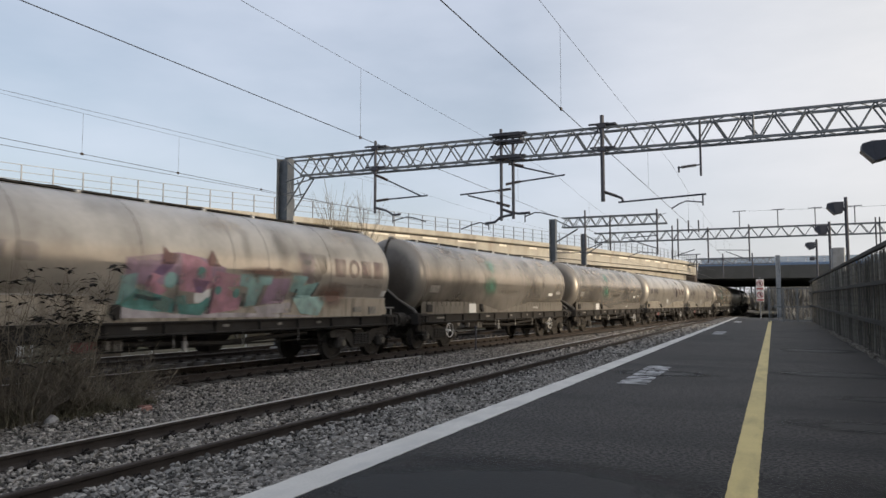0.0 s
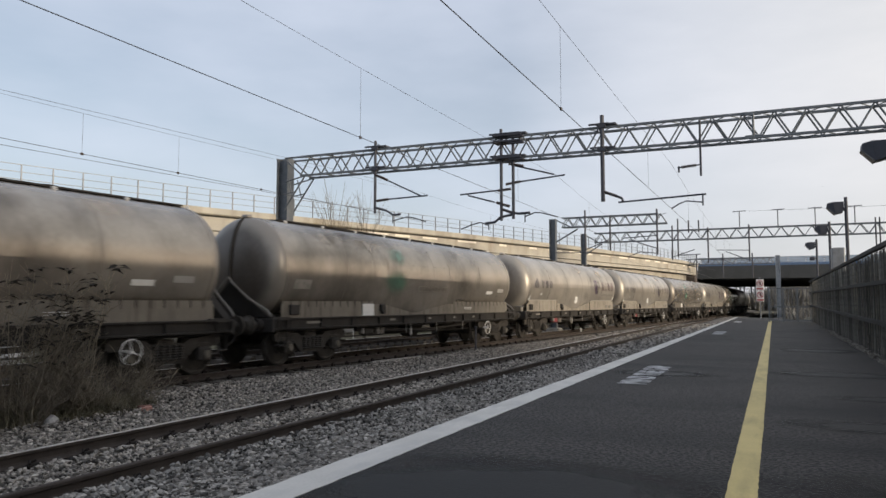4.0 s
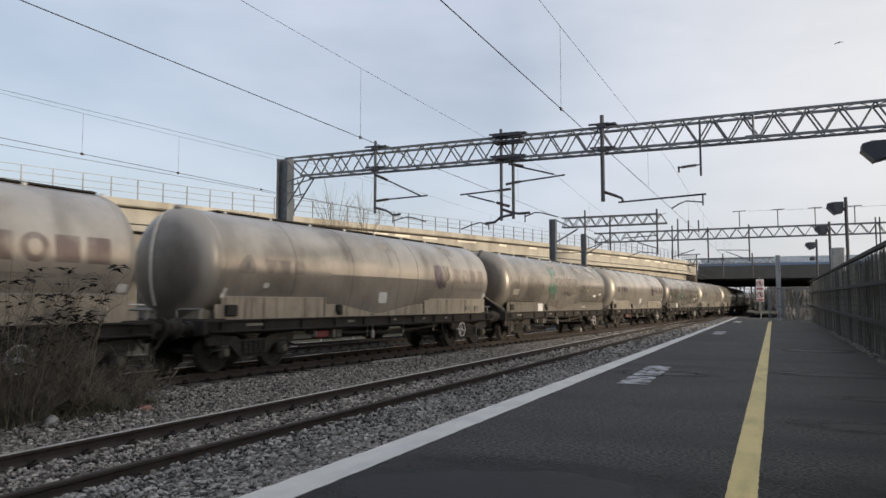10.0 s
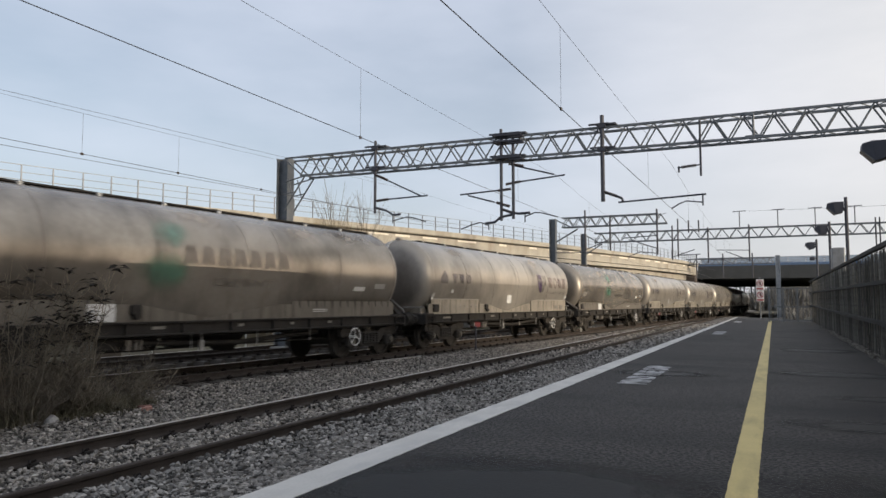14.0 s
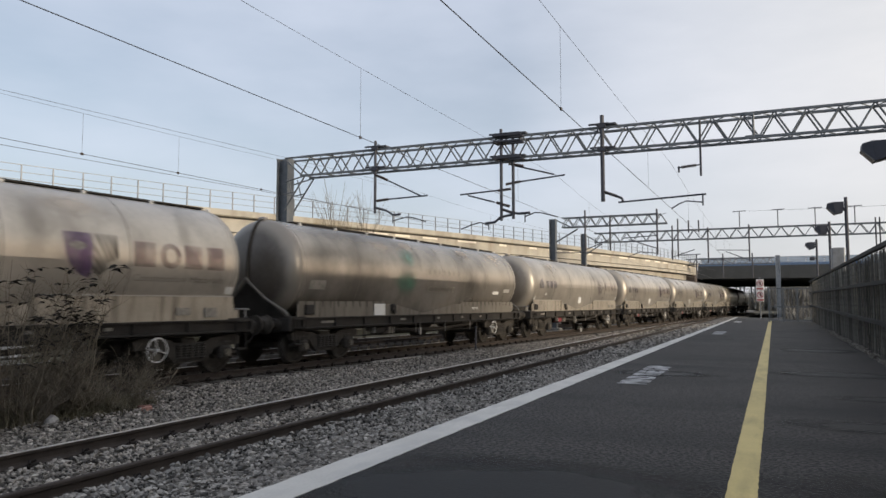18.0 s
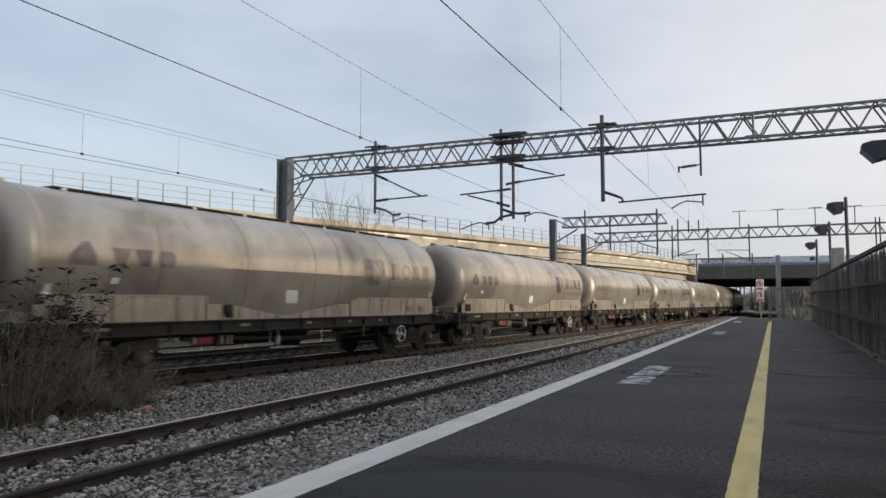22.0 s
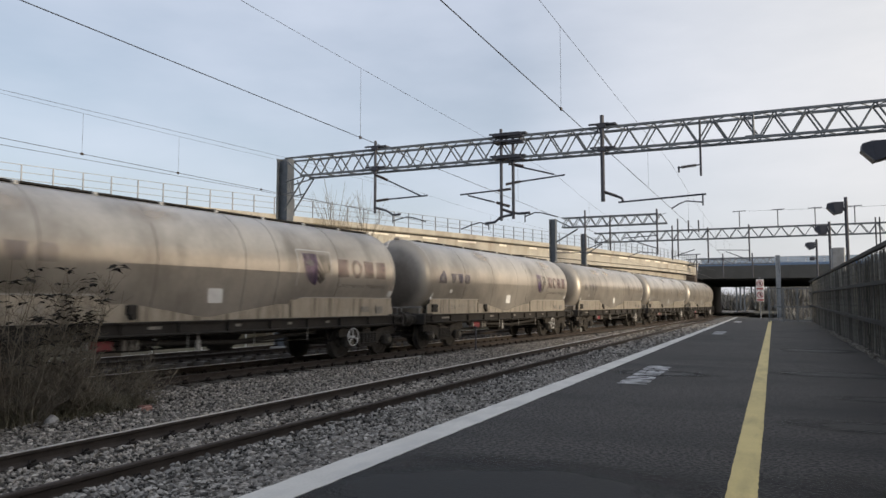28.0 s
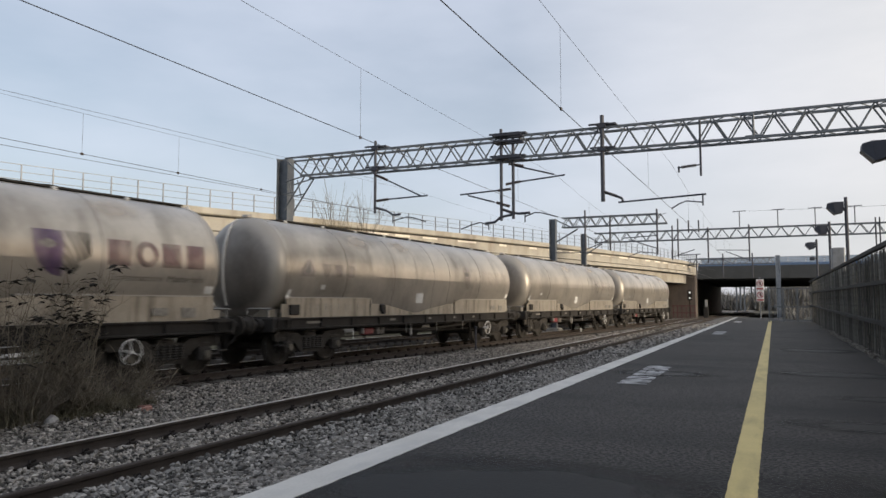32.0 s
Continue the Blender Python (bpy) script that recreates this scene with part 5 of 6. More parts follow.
    for y in (-7.05, 7.05):
        grid = Shape().box((1.285, y, 1.15), (0.02, 0.48, 0.02)).box((1.285, y, 0.94), (0.02, 0.48, 0.02))
        for k in range(5):
            grid.box((1.285, y - 0.23 + 0.115 * k, 1.045), (0.02, 0.02, 0.21))
        part("end_step", grid, CHASSIS, wg, "black barred step at the frame's end")
        part("step_iron", Shape().box((1.18, y, 0.52), (0.22, 0.34, 0.03)).tube((1.24, y - 0.15, 0.52), (1.24, y - 0.15, 0.92), 0.014, 5).tube((1.24, y + 0.15, 0.52), (1.24, y + 0.15, 0.92), 0.014, 5), CHASSIS, wg)
    bogie(wg, -BOGIE_Y, None)
    bogie(wg, BOGIE_Y, -1.04)
    return wg


def text_mesh(words, size, y, z, length, material):
    """Lettering laid on the tank's side, reading towards +Y."""
    cu = bpy.data.curves.new("lettering", "FONT")
    cu.body, cu.size, cu.extrude = words, size, 0.001
    ob = bpy.data.objects.new("lettering", cu)
    scene.collection.objects.link(ob)
    me = bpy.data.meshes.new_from_object(ob.evaluated_get(bpy.context.evaluated_depsgraph_get()))
    bpy.data.objects.remove(ob)
    width = length / max(v.co.x for v in me.vertices)
    for v in me.vertices:
        a, b = v.co.x, v.co.y
        zz = z + b
        v.co = (side_x(y + a * width, zz) + 0.007, y + a * width, zz)
    me.name = "lettering"
    me.materials.clear()
    me.materials.append(material)
    return me


CLEAN_LABEL = "silver-grey cement tank wagon with faded purple emblem and cream skirt"
DIRTY_LABEL = "grime-darkened cement tank wagon with notched skirt plates"
WAGON_LEN = 16.11
clean = wagon(False, CLEAN_LABEL)
dirty = wagon(True, DIRTY_LABEL)
DIRTY_AT = (1, 2, 5, 7)
wagons = []
for k in range(15):
    base = dirty if k in DIRTY_AT else clean
    first = (k == 1) if base is dirty else (k == 0)
    wagons.append(base if first else copy_thing(base, Matrix()))

# marks of the single wagons
for k, green, words in ((1, True, -1.0), (2, True, -0.60), (5, True, -0.66), (7, True, -0.58)):
    if green:
        part("colour_mark", drape([quad(-2.35, -1.05, 2.62, 3.42)], 0.006), AQUA_MARK, wagons[k], "faded aqua spray patch")
        part("colour_mark", drape([quad(-2.75, -1.05, 1.72, 2.72)], 0.009), GREEN_MARK, wagons[k], "faded green spray patch")
    part("cargo_word", text_mesh("CEMENT", 0.27, words, 1.93, 1.95, FADED), FADED, wagons[k], "faded dark lettering below the crease")
for k, span in ((5, (-1.5, 1.9, 2.38, 2.78)), (7, (-0.65, 1.8, 2.45, 2.76))):
    y0, y1, z0, z1 = span
    for j in range(7):
        a = y0 + (y1 - y0) * j / 7
        w = (y1 - y0) / 7 * 0.84
        out = [(a, z0), (a + w * 0.4, z0), (a + w * 0.45, z0 + 0.13), (a + w * 0.6, z0), (a + w, z0 + 0.02), (a + w * 0.8, z1), (a + w * 0.25, z1 + 0.01)]
        part("name_block", drape([out], 0.006), FADED if k == 5 else SMUDGE, wagons[k], "faded dark block of an old owner's mark")
for k in (1, 2):
    for y0, y1 in ((-1.05, -0.75), (-0.5, 0.1), (0.3, 0.75), (1.0, 1.3), (1.45, 1.85)):
        part("grime_streak", drape([quad(y0, y1, 2.72, 2.79)], 0.006), SMUDGE, wagons[k], "faint dark streak left of old lettering")
rs = random.Random(33)
for k, w in enumerate(wagons):
    spots = [(2.1, 2.9, 0.35, 0.75), (5.43, 3.05, 0.3, 0.7)] if k not in DIRTY_AT else [(2.9, 2.2, 0.8, 0.45), (2.4, 3.3, 0.5, 0.3)]
    spots += [(-6.2 + 12.4 * rs.random(), 2.4 + 0.8 * rs.random(), 0.10 + 0.16 * rs.random(), 0.5 + 0.5 * rs.random()) for _ in range(2)]
    for cy, cz, ry, rz in spots:
        cy += 0.15 * (rs.random() - 0.5)
        part("soot_smudge", drape([quad(cy - ry, cy + ry, max(1.78, cz - rz), min(3.6, cz + rz))], 0.003), SMUDGE, w)
    for _ in range(4 if k in DIRTY_AT else 2):
        cy, cz = -5.5 + 11 * rs.random(), 3.25 + 0.2 * rs.random()
        part("cement_dust", drape([quad(cy - 0.9, cy + 0.9, cz - 0.3, cz + 0.27)], 0.004), DUST, w)
part("panel_border", drape([quad(2.24, 3.62, 2.915, 2.935), quad(2.24, 2.262, 2.0, 2.915), quad(3.60, 3.62, 2.3, 2.915)], 0.005), PLATE, wagons[10], "pale border of an emblem panel")


SHIELD_LEFT = [(2.69, 2.84), (3.26, 2.84), (3.26, 2.02), (3.09, 2.05), (2.93, 2.14), (2.81, 2.27), (2.73, 2.45)]
SHIELD_BARS = []
for k in range(5):
    a = 3.32 + 0.10 * k
    SHIELD_BARS.append([(a, 2.84), (a + 0.060, 2.84), (min(3.80, a + 0.30), 2.34 + 0.04 * k), (min(3.77, a + 0.235), 2.27 + 0.05 * k)])
for k in range(3):
    SHIELD_BARS.append([(3.27, 2.66 - 0.19 * k), (3.27, 2.56 - 0.19 * k), (3.53 - 0.06 * k, 2.13 - 0.035 * k), (3.59 - 0.06 * k, 2.20 - 0.05 * k)])
FIRM_BLOCKS = [quad(4.15, 4.65, 2.27, 2.76), [(5.03 + 0.27 * math.cos(2 * math.pi * i / 16), 2.515 + 0.26 * math.sin(2 * math.pi * i / 16)) for i in range(16)], quad(5.39, 5.87, 2.27, 2.76), quad(6.01, 6.49, 2.27, 2.76)]
OWNER_BLOCKS = [[(-5.66, 2.60), (-5.20, 2.60), (-5.34, 2.27), (-5.52, 2.27)], [(-5.12, 2.60), (-4.68, 2.60), (-4.78, 2.27), (-5.02, 2.27)],
                [(-4.60, 2.36), (-4.50, 2.27), (-4.18, 2.27), (-4.14, 2.50), (-4.22, 2.60), (-4.50, 2.60), (-4.60, 2.52)]]
mark_meshes = {}


def mark(name, polys, off, hue, wear, wg, label="", dy=0.0):
    """A worn painted mark on a wagon's side; alike marks share their mesh."""
    key = (name, repr(polys[0][0]), wear, dy)
    if key not in mark_meshes:
        mark_meshes[key] = drape([[(a + dy, b) for a, b in q] for q in polys], off).mesh(name, MARKS[hue, wear])
    return part(name, mark_meshes[key], None, wg, label)


def livery(wg, owner, shield, firm, dy):
    """The owner's mark, the shield and the company's name, each as worn as it is on that wagon."""
    if owner:
        mark("emblem", [[(-6.50, 2.24), (-5.95, 2.24), (-5.95, 2.42), (-6.10, 2.68), (-6.22, 2.68), (-6.50, 2.42)]], 0.006, "navy", owner, wg, "faded navy triangular emblem")
        part("emblem_inset", INSET_ME, None, wg)
        for blk in OWNER_BLOCKS:
            mark("name_block", [blk], 0.006, "navy", owner, wg, "faded navy block of an owner's mark")
    if shield:
        mark("shield", [SHIELD_LEFT], 0.006, "purple", shield, wg, "faded purple half of a shield emblem", dy)
        for bar in SHIELD_BARS:
            mark("shield_bar", [bar], 0.006, "stripe", {"faint": "mid", "mid": "strong"}.get(shield, shield), wg, "dark slanted bar of the shield", dy)
        part("crown_mark", CROWN_ME, None, wg).matrix_basis = pose(0.002, dy, 0)
    if firm:
        for blk in FIRM_BLOCKS:
            mark("name_block", [blk], 0.006, "wine", firm, wg, "faded wine-red block of a company mark", dy)
        part("ring_inset", RING_ME, None, wg).matrix_basis = pose(0, dy, 0)
        for word, y, length in (("Construction", 4.16, 1.28), ("Materials", 5.55, 0.95)):
            key = (word, firm)
            if key not in mark_meshes:
                mark_meshes[key] = text_mesh(word, 0.185, y, 1.99, length, MARKS["letter", firm])
            part("sub_text", mark_meshes[key], None, wg, "small grey lettering").matrix_basis = pose(0, dy, 0)


INSET_ME = drape([[(-6.34, 2.36), (-6.12, 2.33), (-6.15, 2.56), (-6.19, 2.57)]], 0.009).mesh("emblem_inset", PLATE_FAINT)
CROWN_ME = drape([blob(2.98, 2.60, 0.17, 0.08, 3)], 0.010).mesh("crown_mark", PLATE_FAINT)
RING_ME = drape([[(5.03 + 0.13 * math.cos(2 * math.pi * i / 14), 2.515 + 0.15 * math.sin(2 * math.pi * i / 14)) for i in range(14)]], 0.009).mesh("ring_inset", TANK_CLEAN)
for k, owner, shield, firm, dy in ((0, "faint", "faint", "mid", 0.0), (3, "mid", "strong", "mid", -0.18), (4, "faint", "mid", "faint", -0.12), (6, "mid", "strong", "mid", -0.10), (8, "mid", "faint", "faint", -0.12),
                                   (9, "mid", "strong", "mid", -0.12), (10, "faint", "strong", "mid", -0.24), (11, "strong", "strong", "strong", -0.07), (12, "faint", "trace", "trace", -0.12),
                                   (13, "", "trace", "trace", -0.12), (14, "", "", "trace", -0.12)):
    livery(wagons[k], owner, shield, firm, dy)
brake_wheel([c for c in wagons[1].children if c.name.split(".")[0] == "bogie"][0], 0.40)
part("overspray", drape([blob(1.25, 1.95, 0.75, 0.35, 9, 14)], 0.007), SMUDGE, wagons[3], "smeared dark scrawl on the keel")

# graffiti on the first wagon
tagged(wagons[0], "silver-grey cement tank wagon covered in teal and pink graffiti")

def dot(cy, cz, r):
    return [(cy + r * math.cos(2 * math.pi * i / 12), cz + r * math.sin(2 * math.pi * i / 12)) for i in range(12)]


GRAFFITI_LEFT = [
    ("pale", [(-2.57, 1.49), (-2.07, 1.46), (-1.12, 1.33), (0.74, 1.34), (3.44, 1.23), (3.44, 1.20), (-2.56, 1.27)]),
    ("mauve", [(-2.41, 2.44), (-1.17, 2.61), (-0.53, 2.53), (0.16, 2.34), (0.18, 1.97), (-2.42, 1.91)]),
    ("teal", [(-2.50, 1.52), (-2.42, 1.91), (-1.94, 1.81), (-1.13, 1.64), (-1.13, 1.36), (-1.72, 1.40), (-2.07, 1.43)]),
    ("aqua", [(-2.49, 2.08), (-2.13, 2.15), (-2.12, 1.81), (-2.47, 1.52)]),
    ("pink", [(-1.95, 1.92), (-1.75, 2.23), (-1.46, 2.24), (-1.67, 1.99), (-1.37, 1.82), (-1.51, 1.72), (-1.80, 1.78)]),
    ("purple", [(-1.78, 2.17), (-1.47, 2.48), (-1.24, 2.37), (-1.53, 2.11)]),
    ("brown", [(-1.53, 2.72), (-1.39, 2.59), (-1.13, 2.57), (-1.24, 2.36), (-1.61, 2.34)])]
GRAFFITI_MIDDLE = [
    ("pink", [(-1.09, 2.59), (-0.69, 2.55), (-0.27, 2.35), (-0.17, 1.90), (-0.50, 1.77), (-1.06, 1.82)]),
    ("brown", [(-0.40, 2.49), (-0.24, 2.72), (-0.10, 2.49), (0.00, 2.36), (-0.36, 2.36)]),
    ("purple", [(-0.76, 2.08), (-0.26, 2.03), (-0.42, 1.77), (-0.63, 1.80)]),
    ("teal", [(-1.14, 1.70), (-0.90, 1.73), (-0.82, 1.54), (-0.50, 1.54), (-0.25, 1.71), (-0.16, 1.51), (-0.40, 1.29), (-0.97, 1.33)]),
    ("pink", [(-0.14, 2.26), (0.63, 2.19), (0.63, 1.95), (0.27, 1.91), (0.73, 1.68), (0.74, 1.41), (-0.24, 1.32), (-0.17, 1.77)]),
    ("aqua", dot(-1.32, 2.03, 0.17)), ("teal", dot(-0.55, 2.21, 0.13)), ("teal", dot(0.0, 1.84, 0.10)), ("teal", dot(0.56, 1.78, 0.11))]
GRAFFITI_RIGHT = [
    ("mauve", [(1.61, 2.15), (2.36, 2.17), (2.27, 1.58), (1.42, 1.51)]),
    ("aqua", [(0.62, 2.22), (1.71, 2.29), (1.67, 2.01), (1.41, 1.97), (1.27, 1.51), (0.88, 1.48), (0.92, 1.92), (0.63, 1.95)]),
    ("aqua", [(2.45, 2.26), (2.99, 2.23), (2.77, 1.81), (2.37, 1.84)]),
    ("aqua", [(2.88, 2.00), (3.48, 2.11), (3.31, 1.72), (4.00, 1.76), (3.62, 1.23), (2.90, 1.29), (2.60, 1.65)]),
    ("pale", [(1.22, 1.47), (2.49, 1.58), (2.50, 1.32), (1.33, 1.30)]),
    ("smoke", quad(3.5, 4.9, 1.40, 2.15)), ("smoke", quad(0.5, 2.4, 2.15, 2.42))]
GRAFFITI_EDGES = [
    ("dark", quad(-0.24, -0.16, 1.32, 1.96, 0.05)), ("dark", quad(-1.16, -1.10, 1.39, 2.13)), ("dark", [(-2.15, 1.75), (-1.73, 1.68), (-1.51, 1.68), (-1.51, 1.61), (-1.76, 1.60), (-2.14, 1.67)]),
    ("dark", quad(2.45, 2.53, 1.32, 1.92, 0.14)), ("dark", quad(0.74, 0.86, 1.48, 1.79)), ("dark", quad(1.24, 1.30, 1.50, 1.98, 0.14)), ("dark", quad(3.26, 3.33, 1.72, 2.08, 0.16)), ("dark", quad(-1.96, -1.90, 1.80, 2.12, 0.10))]
for i, (hue, out) in enumerate(GRAFFITI_LEFT + GRAFFITI_MIDDLE + GRAFFITI_RIGHT + GRAFFITI_EDGES):
    part("graffiti_patch", drape([out], 0.012 + 0.0009 * i, skirt=True), SPRAY[hue], wagons[0], "spray-painted " + {"dark": "dark edge", "smoke": "brown haze"}.get(hue, hue + " patch"))
for o in [c for c in wagons[0].children_recursive if c.name.split(".")[0] in ("handwheel", "spoke")]:
    bpy.data.objects.remove(o)
# ---------------------------------------------------------------- plants
TWIG = surface("twig", (0.16, 0.137, 0.102), 0.85, 0, 0.7, 1.3, 6, 60, 0, 0, object_random=0.35)
DRY_GRASS = surface("dry_grass", (0.165, 0.149, 0.10), 0.9, 0, 0.6, 1.3, 3, 40, 0, 0, island_random=0.5)
LEAF = surface("dark_leaf", (0.016, 0.014, 0.011), 0.9, 0, 0.7, 1.3, 9, 60, 0, 0, island_random=0.4, spec=0.1)
TREE_FAR = surface("far_trees", (0.21, 0.20, 0.18), 0.95, 0, 0.5, 1.4, 0.8, 8, 0, 0, island_random=0.4, spec=0.1)


def twig_points(r, p, reach, height, n=5, wob=0.06, a=None):
    a = r.random() * 6.283 if a is None else a
    pts = [Vector(p)]
    for k in range(1, n):
        t = k / (n - 1)
        pts.append(Vector((p[0] + math.cos(a) * reach * t ** 1.3 + wob * (r.random() - 0.5), p[1] + math.sin(a) * reach * t ** 1.3 + wob * (r.random() - 0.5), p[2] + height * t)))
    return pts


def leaf(sh, r, p, size):
    """A curled leaf of two facets each side of its rib."""
    a = r.random() * 6.283
    d = Vector((math.cos(a), math.sin(a), 0.35 - 0.5 * r.random())).normalized()
    w = d.cross(Vector((0, 0, 1))).normalized() * size * 0.22
    up = Vector((0, 0, size * 0.10))
    m, e = p + d * size * 0.45 + up, p + d * size - up * 1.6
    sh.add([p, m + w - up * 0.7, m, m - w - up * 0.7, e], [(0, 1, 2), (0, 2, 3), (1, 4, 2), (2, 4, 3)])


def shrub(cx, cy, rx, ry, n, h0, h1, seed, label, leafy):
    r = random.Random(seed)
    ob = thing("shrub", label, "shrub", "trackside shrubs")
    for k in range(n):
        a, q = r.random() * 6.283, r.random() ** 0.5
        p = (cx + rx * q * math.cos(a), cy + ry * q * math.sin(a), -0.28)
        h = h0 + (h1 - h0) * r.random() ** 1.5
        stem, spots = Shape(), []
        lean = math.atan2((p[1] - cy) * 1.2 - 0.25 * ry, (p[0] - cx) * 0.5) + 0.9 * (r.random() - 0.5)
        pts = twig_points(r, p, 0.15 + 0.65 * r.random(), h, 7, 0.09, lean)
        stem.path(pts, 0.007 + 0.012 * r.random() ** 2, 4, 0.0025)
        for j in range(11):
            q = pts[1 + r.randrange(5)]
            sub = twig_points(r, q, 0.10 + 0.40 * r.random(), 0.06 + 0.35 * r.random(), 4, 0.03)
            stem.path(sub, 0.004, 3, 0.0014)
            for i in (0, 1, 1):
                stem.path(twig_points(r, sub[1 + i], 0.05 + 0.14 * r.random(), 0.05 + 0.16 * r.random(), 3, 0.02), 0.003, 3, 0.001)
            if leafy and sub[-1].z > 0.55 and r.random() < 0.16:
                spots.append((sub[-1], 0.10 + 0.12 * r.random()))
        if leafy and h > 1.45 and r.random() < 0.7:
            spots += [(pts[-1 - (j % 2)] + Vector((0.02 * j, 0, 0.02 * j)), 0.17 + 0.14 * r.random()) for j in range(3)]
        st = part("stem", stem, TWIG, ob)
        for p, size in spots:
            lf = Shape()
            leaf(lf, r, p, size)
            leaf(lf, r, p + Vector((0.01, 0.01, 0.005)), size * 0.8)
            part("leaf", lf, LEAF, st)
    return ob


shrub(-10.05, 6.7, 0.62, 1.7, 190, 0.5, 2.45, 21, "straggly brown shrub with dark withered leaves growing in ballast", True)
shrub(-9.95, 4.7, 0.62, 1.0, 90, 0.5, 2.2, 22, "straggly brown shrub with dark withered leaves growing in ballast", True)
shrub(-9.9, 8.6, 0.45, 0.9, 60, 0.4, 1.0, 23, "low bare twiggy shrub beside the rail", False)


def grass(name, n, cx, cy, rx, ry, h, seed, label):
    r = np.random.RandomState(seed)
    a, q = r.rand(n) * 6.283, r.rand(n) ** 0.5
    x, y = cx + rx * q * np.cos(a), cy + ry * q * np.sin(a)
    d = r.rand(n) * 6.283
    hh = h * (0.35 + 0.65 * r.rand(n)) * (1.1 - 0.6 * q)
    w = 0.0025 + 0.003 * r.rand(n)
    lean = hh * (0.2 + 0.9 * r.rand(n))
    ux, uy = np.cos(d), np.sin(d)
    base = np.stack([x, y, np.full(n, -0.27)], 1)
    side = np.stack([-uy * w, ux * w, np.zeros(n)], 1)
    mid = base + np.stack([ux * lean * 0.35, uy * lean * 0.35, hh * 0.6], 1)
    tip = base + np.stack([ux * lean, uy * lean, hh], 1)
    V = np.stack([base - side, base + side, mid - side * 0.8, mid + side * 0.8, tip], 1).reshape(-1, 3)
    F = (np.array([(0, 1, 3), (0, 3, 2), (2, 3, 4)])[None] + (np.arange(n) * 5)[:, None, None]).reshape(-1, 3)
    return tagged(part(name, bulk(name, V, F, DRY_GRASS), DRY_GRASS, None), label, "grass", kind="stuff")


grass("dry_grass", 11000, -10.12, 6.6, 0.62, 2.1, 0.55, 31, "tangled dry brown grass under the shrub")
grass("dry_grass", 7000, -9.85, 8.4, 0.5, 1.3, 0.5, 32, "tangled dry brown grass beside the rail")
grass("dry_grass", 5000, -10.05, 4.2, 0.62, 1.2, 0.55, 33, "tangled dry brown grass under the shrub")


def bare_tree(x, y, z0, height, seed, label, n=26):
    r = random.Random(seed)
    ob = thing("bare_tree", label, "tree")
    trunk, limbs = Shape(), Shape()
    trunk.path([(x, y, z0), (x + 0.05, y, z0 + height * 0.35), (x - 0.04, y + 0.05, z0 + height * 0.6)], 0.09, 8, 0.05)
    for k in range(n):
        p = (x + 0.05 * (r.random() - 0.5), y, z0 + height * (0.25 + 0.35 * r.random()))
        pts = twig_points(r, p, 0.5 + 0.9 * r.random(), height * (0.30 + 0.14 * r.random()), 6, 0.08)
        limbs.path(pts, 0.016, 5, 0.004)
        for j in range(5):
            q = pts[1 + r.randrange(4)]
            limbs.path(twig_points(r, q, 0.2 + 0.3 * r.random(), 0.4 + 0.6 * r.random(), 4, 0.05), 0.006, 4, 0.002)
    part("trunk", trunk, TWIG, ob)
    part("branchwork", limbs, TWIG, ob, "bare thin winter branches")
    return ob


bare_tree(-17.4, 27.5, -0.3, 7.3, 41, "small leafless tree beside the viaduct", 34)
bare_tree(-16.5, 28.6, -0.3, 7.2, 42, "small leafless tree beside the viaduct", 24)

# ---------------------------------------------------------------- platform fence
FENCE = surface("fence_green_black", (0.115, 0.112, 0.10), 0.7, 0.0, 0.5, 1.6, 2, 30, 0.2, 0.003, (0.085, 0.082, 0.072), (1.5, 3, 2), 0.6, object_random=0.5, spec=0.25)
FENCE_RAIL = surface("fence_rail_dark", (0.022, 0.022, 0.021), 0.7, 0.0, 0.6, 1.5, 2, 30, 0.1, 0.003, spec=0.2)
CREEPER = surface("dead_creeper", (0.15, 0.14, 0.115), 0.9, 0, 0.6, 1.3, 3, 40, 0, 0, island_random=0.8, spec=0.2)
fence = thing("platform_fence", "dark weathered steel fence along the platform back", "fence", kind="structure")
FZ0 = PLAT_Z + 0.03


def fence_top(y):
    return 2.12 + 0.0072 * (y - 7.0)


pale_me = Shape().box((0, 0, 0.60), (0.014, 0.022, 1.20), bev=0.004).mesh("pale", FENCE)
y = -5.8
rf = random.Random(8)
while y < PLAT_END:
    o = part("pale", pale_me, None, fence)
    o.matrix_basis = pose(fence_x(y), y, FZ0, 0, 2.5 * (rf.random() - 0.5), 14 * (rf.random() - 0.5)) @ Matrix.Diagonal((1, 0.55 + 0.8 * rf.random(), (fence_top(y) - FZ0) / 1.2, 1))
    y += 0.16 + 0.10 * rf.random()
post2_me = Shape().box((0, 0, 0.60), (0.09, 0.09, 1.24), bev=0.01).mesh("fence_post", FENCE)
y = -6.4
while y < PLAT_END + 0.1:
    o = part("fence_post", post2_me, None, fence)
    o.matrix_basis = pose(fence_x(y) + 0.06, y, PLAT_Z - 0.02)
    y += 2.6
for dz in (0.79, 0.36, -0.01):
    part("fence_rail", Shape().loft([[(fence_x(yy) - 0.045 + a, yy, fence_top(yy) - dz + b) for a, b in ((-0.025, -0.022), (0.025, -0.022), (0.025, 0.022), (-0.025, 0.022))] for yy in (-6.0, PLAT_END)]), FENCE_RAIL, fence)
